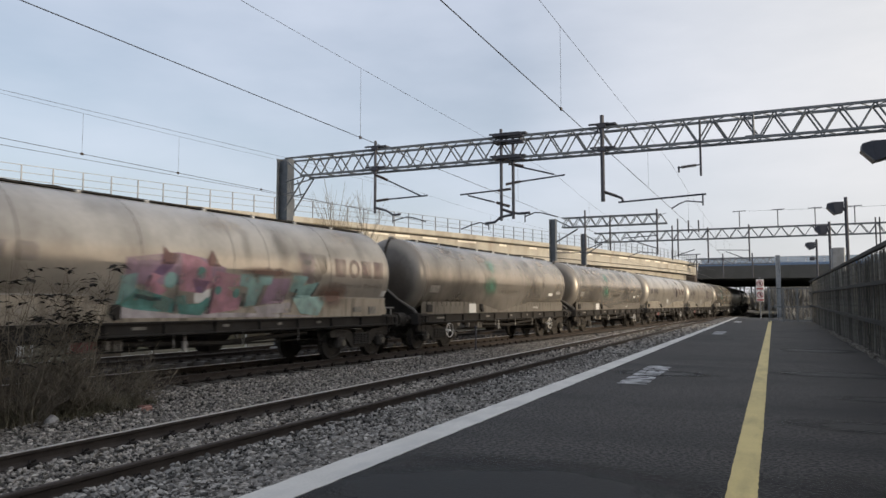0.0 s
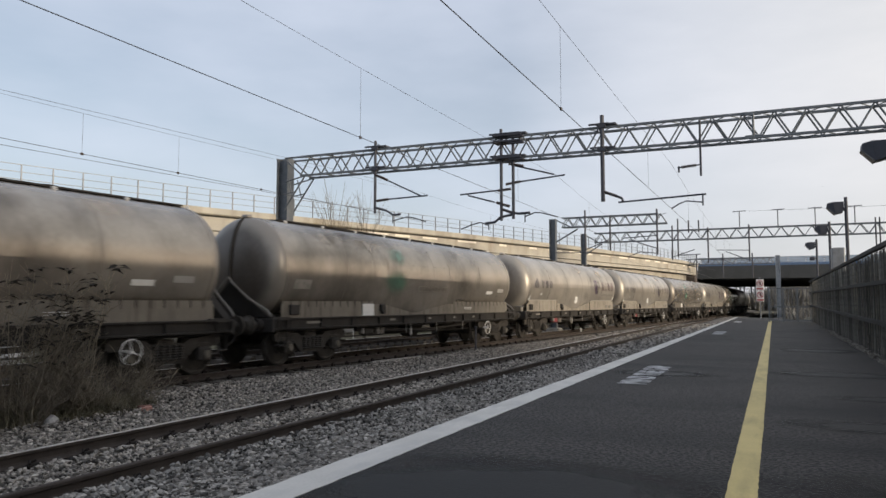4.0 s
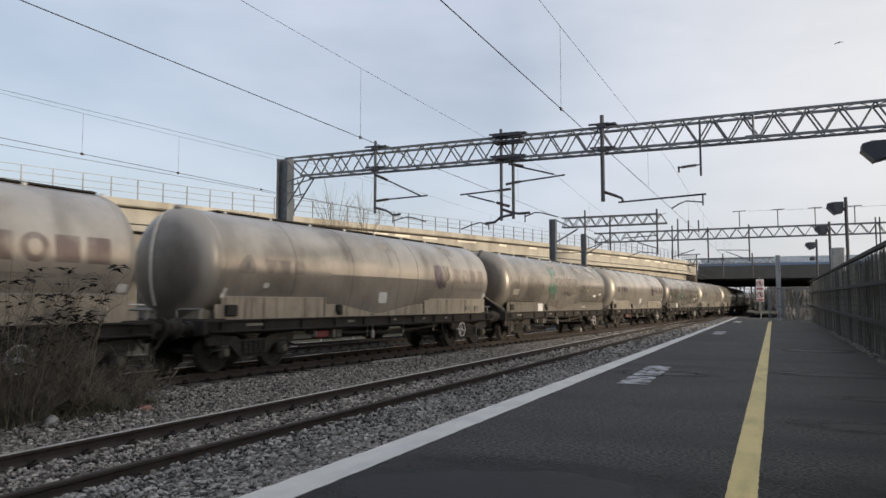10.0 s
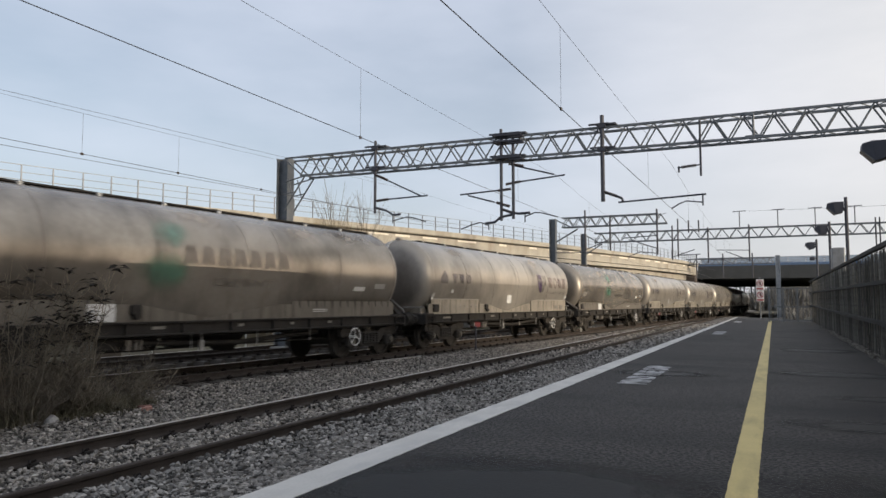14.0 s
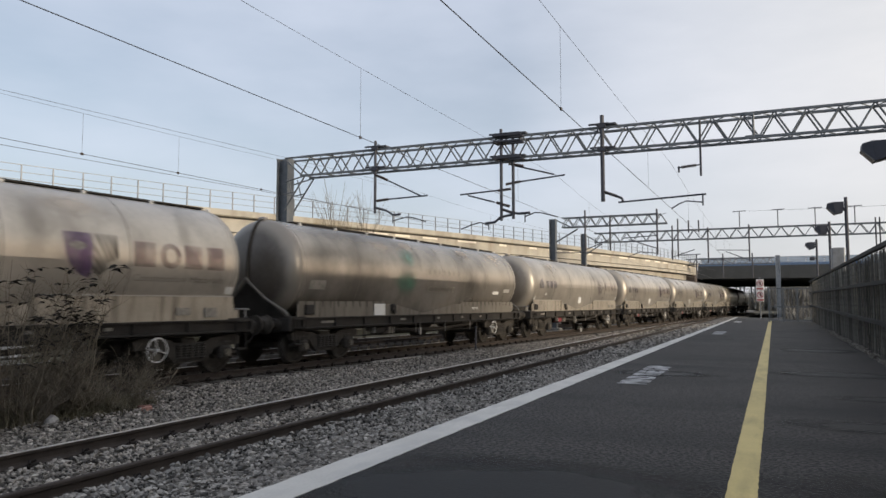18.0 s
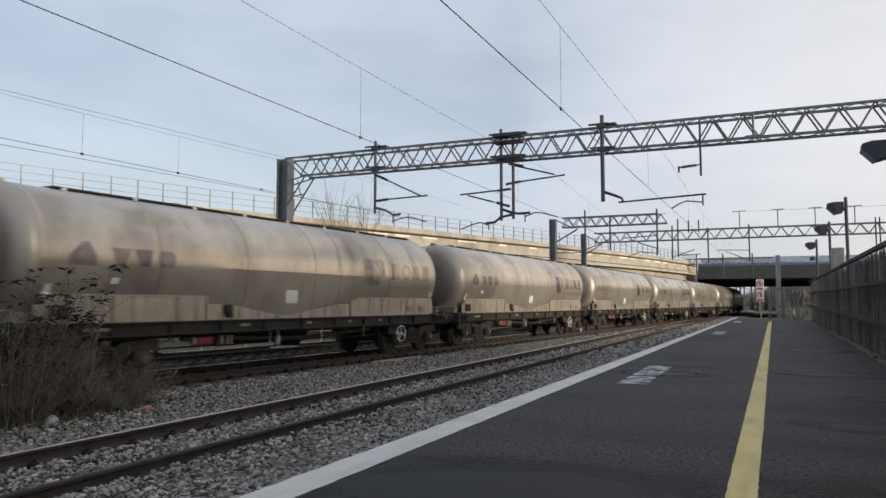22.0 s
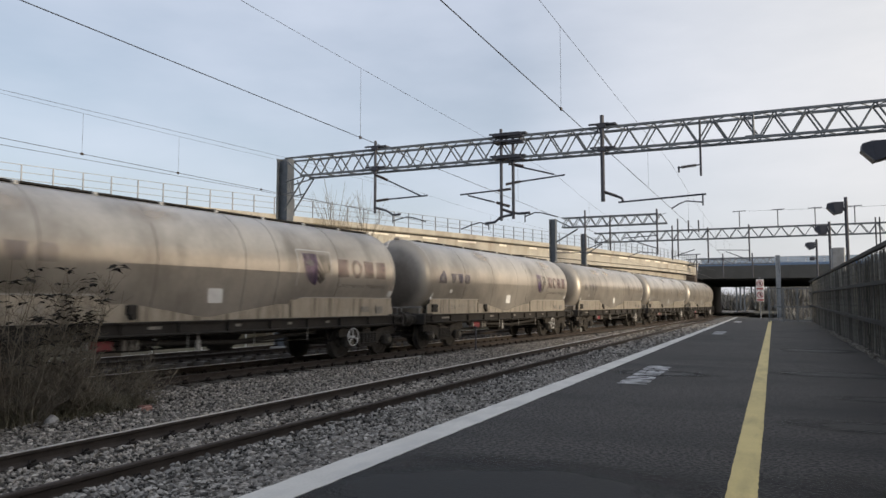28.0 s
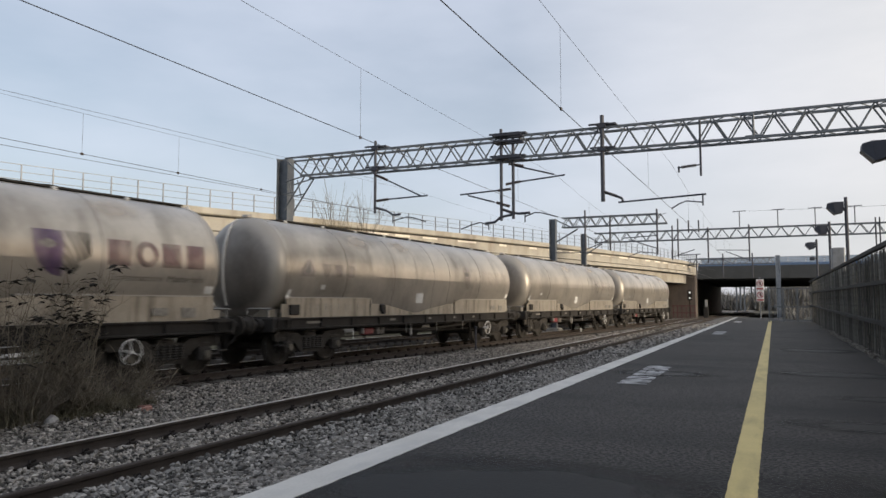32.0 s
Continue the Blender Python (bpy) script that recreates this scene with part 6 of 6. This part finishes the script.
for k in range(13):
    f = (k + 0.7) / 14
    part("mesh_wire", Shape().tube((fence_x(-6.0) - 0.012, -6.0, FZ0 + (fence_top(-6.0) - FZ0) * f), (fence_x(PLAT_END) - 0.012, PLAT_END, FZ0 + (fence_top(PLAT_END) - FZ0) * f), 0.0022, 4), FENCE_RAIL, fence)
rc = random.Random(77)
creeper = Shape()
for k in range(2600):
    yy = 4.1 + (PLAT_END - 4.2) * rc.random() ** 1.4
    z0 = FZ0 + 0.5 * rc.random() ** 2
    z1 = min(fence_top(yy) + 0.05 * rc.random(), z0 + 0.35 + 0.9 * rc.random())
    x = fence_x(yy) + 0.02 + 0.22 * rc.random()
    pts = []
    for j in range(5):
        pts.append((x - 0.012 * rc.random(), yy + 0.10 * (rc.random() - 0.5), z0 + (z1 - z0) * j / 4))
    creeper.path(pts, 0.004 + 0.005 * rc.random(), 3, 0.002)
flakes = Shape()
for k in range(420):
    yy = 4.2 + 14 * rc.random() ** 1.3
    flakes.box((fence_x(yy) - 0.01 - 0.07 * rc.random() ** 2, yy, PLAT_Z + 0.012 + 0.05 * rc.random() ** 2), (0.012 + 0.02 * rc.random(), 0.02 + 0.03 * rc.random(), 0.006), rz=180 * rc.random(), rx=50 * rc.random(), ry=50 * rc.random())
tagged(part("dry_leaves", flakes, PLATE_FAINT, None), "dry pale leaves and litter along the fence foot", "leaves", kind="stuff")
tagged(part("dead_creeper", creeper, CREEPER, None), "tangled dead stems grown through the platform fence", "creeper", kind="stuff")
end_fence = thing("end_fence", "weathered steel fence and gate across the platform end", "fence")
for k in range(4):
    x = 0.20 + 0.44 * k
    part("fence_post", Shape().box((x, PLAT_END + 0.05, PLAT_Z + 0.58), (0.05, 0.05, 1.16)), STEEL, end_fence)
for z in (0.98, 1.43, 2.06):
    part("fence_rail", Shape().box((0.84, PLAT_END + 0.05, z), (1.36, 0.04, 0.04)), STEEL, end_fence)
for k in range(12):
    part("pale", Shape().tube((0.26 + 0.11 * k, PLAT_END + 0.09, 0.95), (0.26 + 0.11 * k, PLAT_END + 0.09, 2.05), 0.010, 5), STEEL, end_fence)
hedge = grass("hedge", 9000, 3.2, 16, 1.5, 14, 2.0, 51, "dark bare scrub behind the platform fence")
bank = Shape()
for j in range(12):
    yy = -6 + 5.0 * j
    bank.v += [(fence_x(yy) + 0.2, yy, -0.3), (fence_x(yy) + 0.30, yy, 0.6), (fence_x(yy) + 1.2, yy, 0.9), (9, yy, 1.3), (9, yy, -0.3)]
bank.f = [(j * 5 + i, j * 5 + i + 1, j * 5 + 6 + i, j * 5 + 5 + i) for j in range(11) for i in range(4)]
single("bank", bank, SOIL, "rough earth bank behind the platform fence", "bank", kind="structure")

# unseen building, added to shade the near wagons; closes the place on that side
STOCK_BRICK = surface("stock_brick", (0.20, 0.13, 0.10), 0.9, 0, 0.8, 1.15, 1.5, 30, 0.3, 0.01)
SLATE = surface("roof_slate", (0.07, 0.07, 0.08), 0.7, 0, 0.8, 1.2, 2, 20, 0.2, 0.01)
station = thing("station_building", "unseen two-storey brick building behind the platform, added for its shade", "building", kind="structure")
part("wall", Shape().box((17.5, -9.0, 3.6), (8.0, 56.0, 7.8)), STOCK_BRICK, station)
part("roof", Shape().loft([[(x, yy, z) for x, z in ((13.0, 7.5), (22.0, 7.5), (17.7, 9.4), (17.3, 9.4))] for yy in (-37.4, 19.4)]), SLATE, station)

# ---------------------------------------------------------------- lamps, signs and cabinets
SIGN_RED = surface("sign_red", (0.34, 0.09, 0.09), 0.5, 0, 0.85, 1.1, 4, 40, 0, 0)
LAMP_GLASS = surface("lamp_lens", (0.16, 0.16, 0.16), 0.25, 0.1, 0.85, 1.1, 4, 40, 0, 0)


def platform_lamp(y, x, zh):
    ob = thing("platform_lamp", "dark floodlight on a slim column behind the fence", "lamp post", "platform lamps", pose(x, y, 0))
    part("column", Shape().tube((0, 0, 0.3), (0, 0, zh + 0.42), 0.06, 10), STEEL_DARK, ob, "slim dark column")
    part("bracket", Shape().box((-0.10, 0, zh - 0.02), (0.2, 0.10, 0.10)).box((-0.09, 0, zh + 0.14), (0.04, 0.05, 0.24)), STEEL_DARK, ob)
    hd = part("lamp_head", Shape().loft([[(-0.12, -0.22, zh + 0.24), (-0.12, 0.22, zh + 0.24), (-0.12, 0.22, zh - 0.14), (-0.12, -0.22, zh - 0.14)],
                                         [(-0.42, -0.22, zh + 0.24), (-0.42, 0.22, zh + 0.24), (-0.36, 0.22, zh - 0.20), (-0.36, -0.22, zh - 0.20)],
                                         [(-0.60, -0.17, zh + 0.20), (-0.60, 0.17, zh + 0.20), (-0.62, 0.17, zh + 0.06), (-0.62, -0.17, zh + 0.06)]]), STEEL_DARK, ob, "wedge-shaped dark floodlight housing")
    part("lens", Shape().add([(-0.635, -0.16, zh + 0.05), (-0.635, 0.16, zh + 0.05), (-0.375, 0.19, zh - 0.22), (-0.375, -0.19, zh - 0.22),
                              (-0.615, -0.16, zh + 0.07), (-0.615, 0.16, zh + 0.07), (-0.355, 0.19, zh - 0.19), (-0.355, -0.19, zh - 0.19)],
                             [(0, 1, 2, 3), (7, 6, 5, 4), (0, 4, 5, 1), (1, 5, 6, 2), (2, 6, 7, 3), (3, 7, 4, 0)]), LAMP_GLASS, hd, "grey lamp glass")
    return ob


for y, x, zh in ((18.3, 2.715, 4.87), (29.5, 2.84, 4.95), (38.2, 2.96, 4.95), (48.4, 3.04, 4.95)):
    lamp = platform_lamp(y, x, zh)
# a plain box stands in for a small pair of fittings on this column
part("loudspeaker", Shape().box((-0.25, 0, 4.22), (0.30, 0.24, 0.22), bev=0.05).box((-0.05, 0, 4.22), (0.2, 0.06, 0.06)), STEEL_DARK, lamp, "small dark fitting below the lamp")
single("relay_cabinet", Shape().box((2.44, 28.6, 2.98), (0.40, 0.6, 1.0), bev=0.03).box((2.44, 28.6, 1.6), (0.15, 0.2, 1.8)), surface("cabinet_grey", (0.26, 0.27, 0.28), 0.5, 0.1), "pale grey equipment cabinet beside a lamp column", "cabinet")

signs = thing("warning_sign", "post with two white no-entry warning boards", "sign", m=pose(-0.14, 50.0, 0.0))
part("post", Shape().tube((0, 0, -0.3), (0, 0, 3.2), 0.04, 8), STEEL, signs)
for z in (2.72, 2.01):
    bd = part("board", Shape().box((0, -0.06, z), (0.45, 0.03, 0.68), bev=0.01), PLATE, signs, "white warning board with red ring")
    part("ring", Shape().torus((0, -0.085, z + 0.08), (0, 1, 0), 0.17, 0.022, 24, 5).tube((-0.12, -0.085, z + 0.20), (0.12, -0.085, z - 0.04), 0.020, 6), SIGN_RED, bd, "red ring with a slanted bar")
    part("text_bar", Shape().box((0, -0.08, z - 0.25), (0.40, 0.012, 0.11)), SIGN_RED, bd, "red lettering bar")
    part("symbol", Shape().box((0.02, -0.078, z + 0.08), (0.07, 0.01, 0.2)), CHASSIS, bd, "plain dark symbol")

single("marker_post", Shape().tube((-9.9, 25.5, -0.3), (-9.9, 25.5, 0.66), 0.035, 8).box((-9.9, 25.5, 0.66), (0.1, 0.1, 0.05)), STEEL_DARK, "slim dark post between the tracks", "post")
single("marker_peg", Shape().box((-9.25, 40.0, -0.02), (0.10, 0.06, 0.42), rz=10, ry=-12), PLATE, "small leaning white marker peg in ballast", "marker")
single("cable_duct", Shape().box((-10.36, 20.0, -0.17), (0.08, 2.7, 0.06), rz=-6), PLATE_GREY, "pale length of cable duct beside the rail", "duct")
single("litter_brick", Shape().box((-9.2, 8.95, -0.16), (0.11, 0.20, 0.08), rz=25, bev=0.01), surface("pink_brick", (0.42, 0.22, 0.17), 0.8), "broken pink brick lying in ballast", "brick")
rock = Shape().box((-9.46, 7.42, -0.15), (0.16, 0.24, 0.15), rz=30, rx=15, bev=0.05)
single("pale_rock", rock, PLATE_GREY, "pale broken rock beside the rail", "rock")
single("brick", Shape().box((-9.38, 9.07, -0.16), (0.10, 0.21, 0.075), rz=-25, bev=0.012), surface("red_clay", (0.21, 0.105, 0.085), 0.9, 0, 0.7, 1.2, 9, 60, 0.3, 0.004), "loose red clay brick lying on the ballast", "brick")

# ---------------------------------------------------------------- under the viaduct and bridge
WHITE_RAIL = surface("white_barrier", (0.62, 0.62, 0.60), 0.5, 0.1)
scaf = thing("access_ladder", "white tubular access ladder and rails beyond the tracks", "ladder")
for y in (15.30, 15.64):
    part("stile", Shape().tube((-21.0, y, -0.3), (-21.0, y, 2.75), 0.035, 8), WHITE_RAIL, scaf)
for k in range(6):
    part("rung", Shape().tube((-21.0, 15.0, 0.3 + 0.48 * k), (-21.0, 15.75, 0.3 + 0.48 * k), 0.035, 8), WHITE_RAIL, scaf)
rail2 = thing("guard_rail", "white tubular guard rail along the far side", "rail")
for k in range(10):
    part("post", Shape().tube((-22.4 + 0.5 * k, 12 + 2.0 * k, -0.3), (-22.4 + 0.5 * k, 12 + 2.0 * k, 1.5), 0.03, 6), WHITE_RAIL, rail2)
for z in (0.8, 1.5):
    part("bar", Shape().tube((-22.4, 12, z), (-17.9, 30, z), 0.03, 6), WHITE_RAIL, rail2)
single("store_bag", Shape().box((-20.6, 14.6, 0.6), (0.8, 0.8, 1.8), bev=0.2), PLATE, "white sack standing beyond the tracks", "sack")
single("timber_stack", Shape().box((-20.2, 17.6, 0.9), (0.5, 1.3, 2.4), bev=0.05), surface("raw_timber", (0.11, 0.085, 0.062), 0.8), "brown timber boards leaning beyond the tracks", "timber")

RED_RUST = surface("faded_red", (0.13, 0.045, 0.045), 0.7, 0, 0.7, 1.2, 4, 40, 0, 0)
red = thing("red_barrier", "faded red steel barrier at the bridge pier", "barrier")
for k in range(6):
    part("post", Shape().box((-9.6 + 0.48 * k, 88.5, 0.5), (0.07, 0.07, 1.7)), RED_RUST, red)
for z in (0.45, 1.25):
    part("bar", Shape().box((-8.4, 88.5, z), (2.6, 0.05, 0.09)), RED_RUST, red)
pale_f = thing("lineside_rail", "pale tubular fence near the bridge pier", "fence")
for k in range(5):
    part("post", Shape().tube((-12.3 + 0.6 * k, 86, -0.3), (-12.3 + 0.6 * k, 86, 1.25), 0.05, 6), CONCRETE_GREY, pale_f)
for z in (0.6, 1.2):
    part("bar", Shape().tube((-12.3, 86, z), (-9.9, 86, z), 0.05, 6), CONCRETE_GREY, pale_f)
LIT = bpy.data.materials.new("signal_light")
LIT.use_nodes = True
LIT.node_tree.nodes["Principled BSDF"].inputs["Emission Color"].default_value = (1, 0.97, 0.9, 1)
LIT.node_tree.nodes["Principled BSDF"].inputs["Emission Strength"].default_value = 0.9
sig = thing("position_signal", "small black signal showing two white lights", "signal")
part("case", Shape().box((-7.94, 90.9, 2.50), (0.5, 0.2, 1.2), bev=0.04).tube((-7.94, 90.95, -0.3), (-7.94, 90.95, 2.0), 0.06, 8), CHASSIS, sig)
for z in (2.83, 2.16):
    part("lamp", Shape().tube((-7.94, 90.80, z), (-7.94, 90.75, z), 0.09, 14), LIT, sig, "lit white signal lamp")
box = thing("trackside_box", "dark trackside post with a white plate", "post")
part("post", Shape().box((-6.05, 89.5, 0.4), (0.55, 0.3, 1.5), bev=0.04), CHASSIS, box)
part("plate", Shape().box((-6.0, 89.3, 1.55), (0.30, 0.06, 0.85), bev=0.02), PLATE_GREY, box)

FAR_WALL = surface("far_building", (0.36, 0.31, 0.30), 0.8, 0, 0.8, 1.1, 0.5, 5, 0, 0)
house = thing("far_building", "pale low building beyond the bridge", "building")
part("wall", Shape().box((1.95, 205, 1.5), (3.5, 8, 3.8)), FAR_WALL, house)
part("roof", Shape().loft([[(0.0, 200.6, 3.4), (3.9, 200.6, 3.4), (3.9, 209.4, 3.4), (0.0, 209.4, 3.4)], [(0.2, 204.5, 4.2), (3.7, 204.5, 4.2), (3.7, 205.5, 4.2), (0.2, 205.5, 4.2)]]), BRIDGE_GREY, house)
for k in range(3):
    part("window", Shape().box((0.9 + 1.05 * k, 200.97, 2.0), (0.5, 0.1, 0.7)), BRIDGE_GREY, house)
for k in range(5):
    ob = thing("lineside_mast", "pale grey overhead line mast beyond the bridge", "mast", "far masts", pose((-4.86, -4.45, -3.9, -2.55, -1.75)[k], 160 + 12 * k, 0))
    part("mast", Shape().box((0, 0, 3.2), (0.35, 0.35, 7)), STEEL, ob)
    part("arm", Shape().box((-1.2, 0, 5.2), (2.4, 0.1, 0.1)), STEEL, ob)


def far_wood(name, x0, x1, y0, y1, n, h, seed, label, tilt=0.0):
    """A distant belt of bare trees as many crossing twig fans."""
    r = np.random.RandomState(seed)
    x, y = x0 + (x1 - x0) * r.rand(n), y0 + (y1 - y0) * r.rand(n)
    hh = h * (0.4 + 0.6 * r.rand(n)) * (0.7 + 0.3 * np.sin(x * 0.21) * np.sin(x * 0.057 + 1))
    k = 9
    base = np.stack([x, y, np.full(n, -0.35)], 1)[:, None, :] + np.zeros((n, k, 3))
    t = r.rand(n, k)
    base[..., 2] += hh[:, None] * 0.5 * t
    ang = r.rand(n, k) * 6.283
    ln = hh[:, None] * (0.25 + 0.35 * r.rand(n, k))
    tip = base + np.stack([np.cos(ang) * ln * 0.55, np.sin(ang) * ln * 0.55, ln], -1)
    w = (0.012 * h)
    side = np.stack([-np.sin(ang) * w, np.cos(ang) * w, np.zeros_like(ang)], -1)
    up = np.zeros_like(side)
    up[..., 2] = w
    V = np.stack([base - side, base + side, base + up, tip], 2).reshape(-1, 3)
    F = (np.array([(0, 1, 3), (1, 2, 3), (2, 0, 3)])[None] + (np.arange(n * k) * 4)[:, None, None]).reshape(-1, 3)
    return tagged(part(name, bulk(name, V, F, TREE_FAR), TREE_FAR, None), label, "trees", kind="stuff")


far_wood("far_trees", -60, 60, 190, 250, 6500, 10.8, 61, "distant belt of bare winter trees")
far_wood("far_trees", 2.2, 10, 60, 96, 500, 3.0, 62, "bare scrub beyond the platform end")
far_wood("far_trees", -120, -45, 20, 180, 900, 8, 63, "distant bare trees beyond the viaduct")
far_wood("far_trees", -45, -24, -5, 70, 900, 2.6, 64, "bare scrub under the viaduct")

# ---------------------------------------------------------------- a gull crossing the sky
GULL = surface("gull_grey", (0.16, 0.16, 0.17), 0.8, 0, 0.8, 1.2, 8, 60, 0, 0)
gull = thing("gull", "grey gull flying with raised wings", "bird")
part("body", Shape().loft([[(r * math.cos(k * math.pi / 4), y, r * 0.8 * math.sin(k * math.pi / 4)) for k in range(8)] for y, r in ((-0.26, 0.012), (-0.17, 0.05), (0.0, 0.075), (0.14, 0.05), (0.19, 0.04), (0.24, 0.008))]), GULL, gull, smooth=True)
gull_wings = []
for sx in (-1, 1):
    w = part("wing", Shape().loft([[(sx * a, y0, z), (sx * a, y1, z), (sx * a, (y0 + y1) / 2, z + 0.015)] for a, y0, y1, z in ((0.03, -0.10, 0.10, 0.0), (0.28, -0.08, 0.13, 0.03), (0.50, -0.06, 0.06, 0.0), (0.62, -0.08, -0.05, -0.02))]), GULL, gull)
    w.matrix_basis = pose(0, 0, 0.03)
    gull_wings.append((w, sx))
# ---------------------------------------------------------------- what moves
def train_shift(t):
    """How far the train has gone along its track at t seconds."""
    knots = [(0, 1.10), (2, 0.84), (6, 0.24), (9, 0.02), (13, 0.085), (19, 0.105), (23, 0.065), (28, 0.04), (32, -0.02)]
    corr = knots[-1][1]
    for (a, u), (b, v) in zip(knots, knots[1:]):
        if t <= b:
            corr = u + (v - u) * (t - a) / (b - a)
            break
    return -(5.594 * t + 0.003875 * t * t) + corr


def wagon_pose(k, t):
    s = WAGON_LEN * (k + 1) + 1.2 - TANK_HALF + 0.06 + train_shift(t)
    a, _ = rail_point(s - BOGIE_Y)
    b, _ = rail_point(s + BOGIE_Y)
    h = math.atan2(b.x - a.x, b.y - a.y)
    return Matrix.Translation((a + b) / 2) @ Matrix.Rotation(-h, 4, "Z")


GULL_PATH = [(0, 41.6, 693.2, 58.1), (4, 32, 447.2, 66.1), (7, 20.7, 245.4, 61), (8, 15.6, 178.3, 49.8), (8.7, 12.8, 144.7, 43.1), (9.1, 11.5, 129, 40.2), (9.7, 10.2, 111.3, 35.9), (10, 9.8, 102.4, 34.6), (10.3, 9.7, 93.7, 33.3), (10.6, 10.4, 84.4, 31.1), (10.8, 10.4, 76.8, 29.6), (12, 10.4, 57.8, 25.8), (32, 40.4, -202.2, 50.8)]


def motions():
    rows = []
    for i, (t, x, y, z) in enumerate(GULL_PATH):
        rows.append((t, pose(x, y, z, 8, 0, 150 + 3 * (i % 3))))
    walk(gull, rows)
    for w, sx in gull_wings:
        flap = []
        for i in range(0, 161):
            flap.append((i * 0.2, pose(0, 0, 0.03, 0, -sx * (38 if i % 2 else -14), 0)))
        walk(w, flap)
    for k, wg in enumerate(wagons):
        walk(wg, [(float(t), wagon_pose(k, float(t))) for t in range(0, 33)])
        for bo in [c for c in wg.children if c.name.split(".")[0] == "bogie"]:
            for ws in [c for c in bo.children if c.name.split(".")[0] == "wheelset"]:
                x, y, z = ws.matrix_basis.translation
                rows = []
                for i in range(0, 268):
                    t = min(32.0, i * 0.12)
                    rows.append((t, pose(x, y, z, math.degrees(-train_shift(t) / WHEEL_R))))
                walk(ws, rows)


motions()
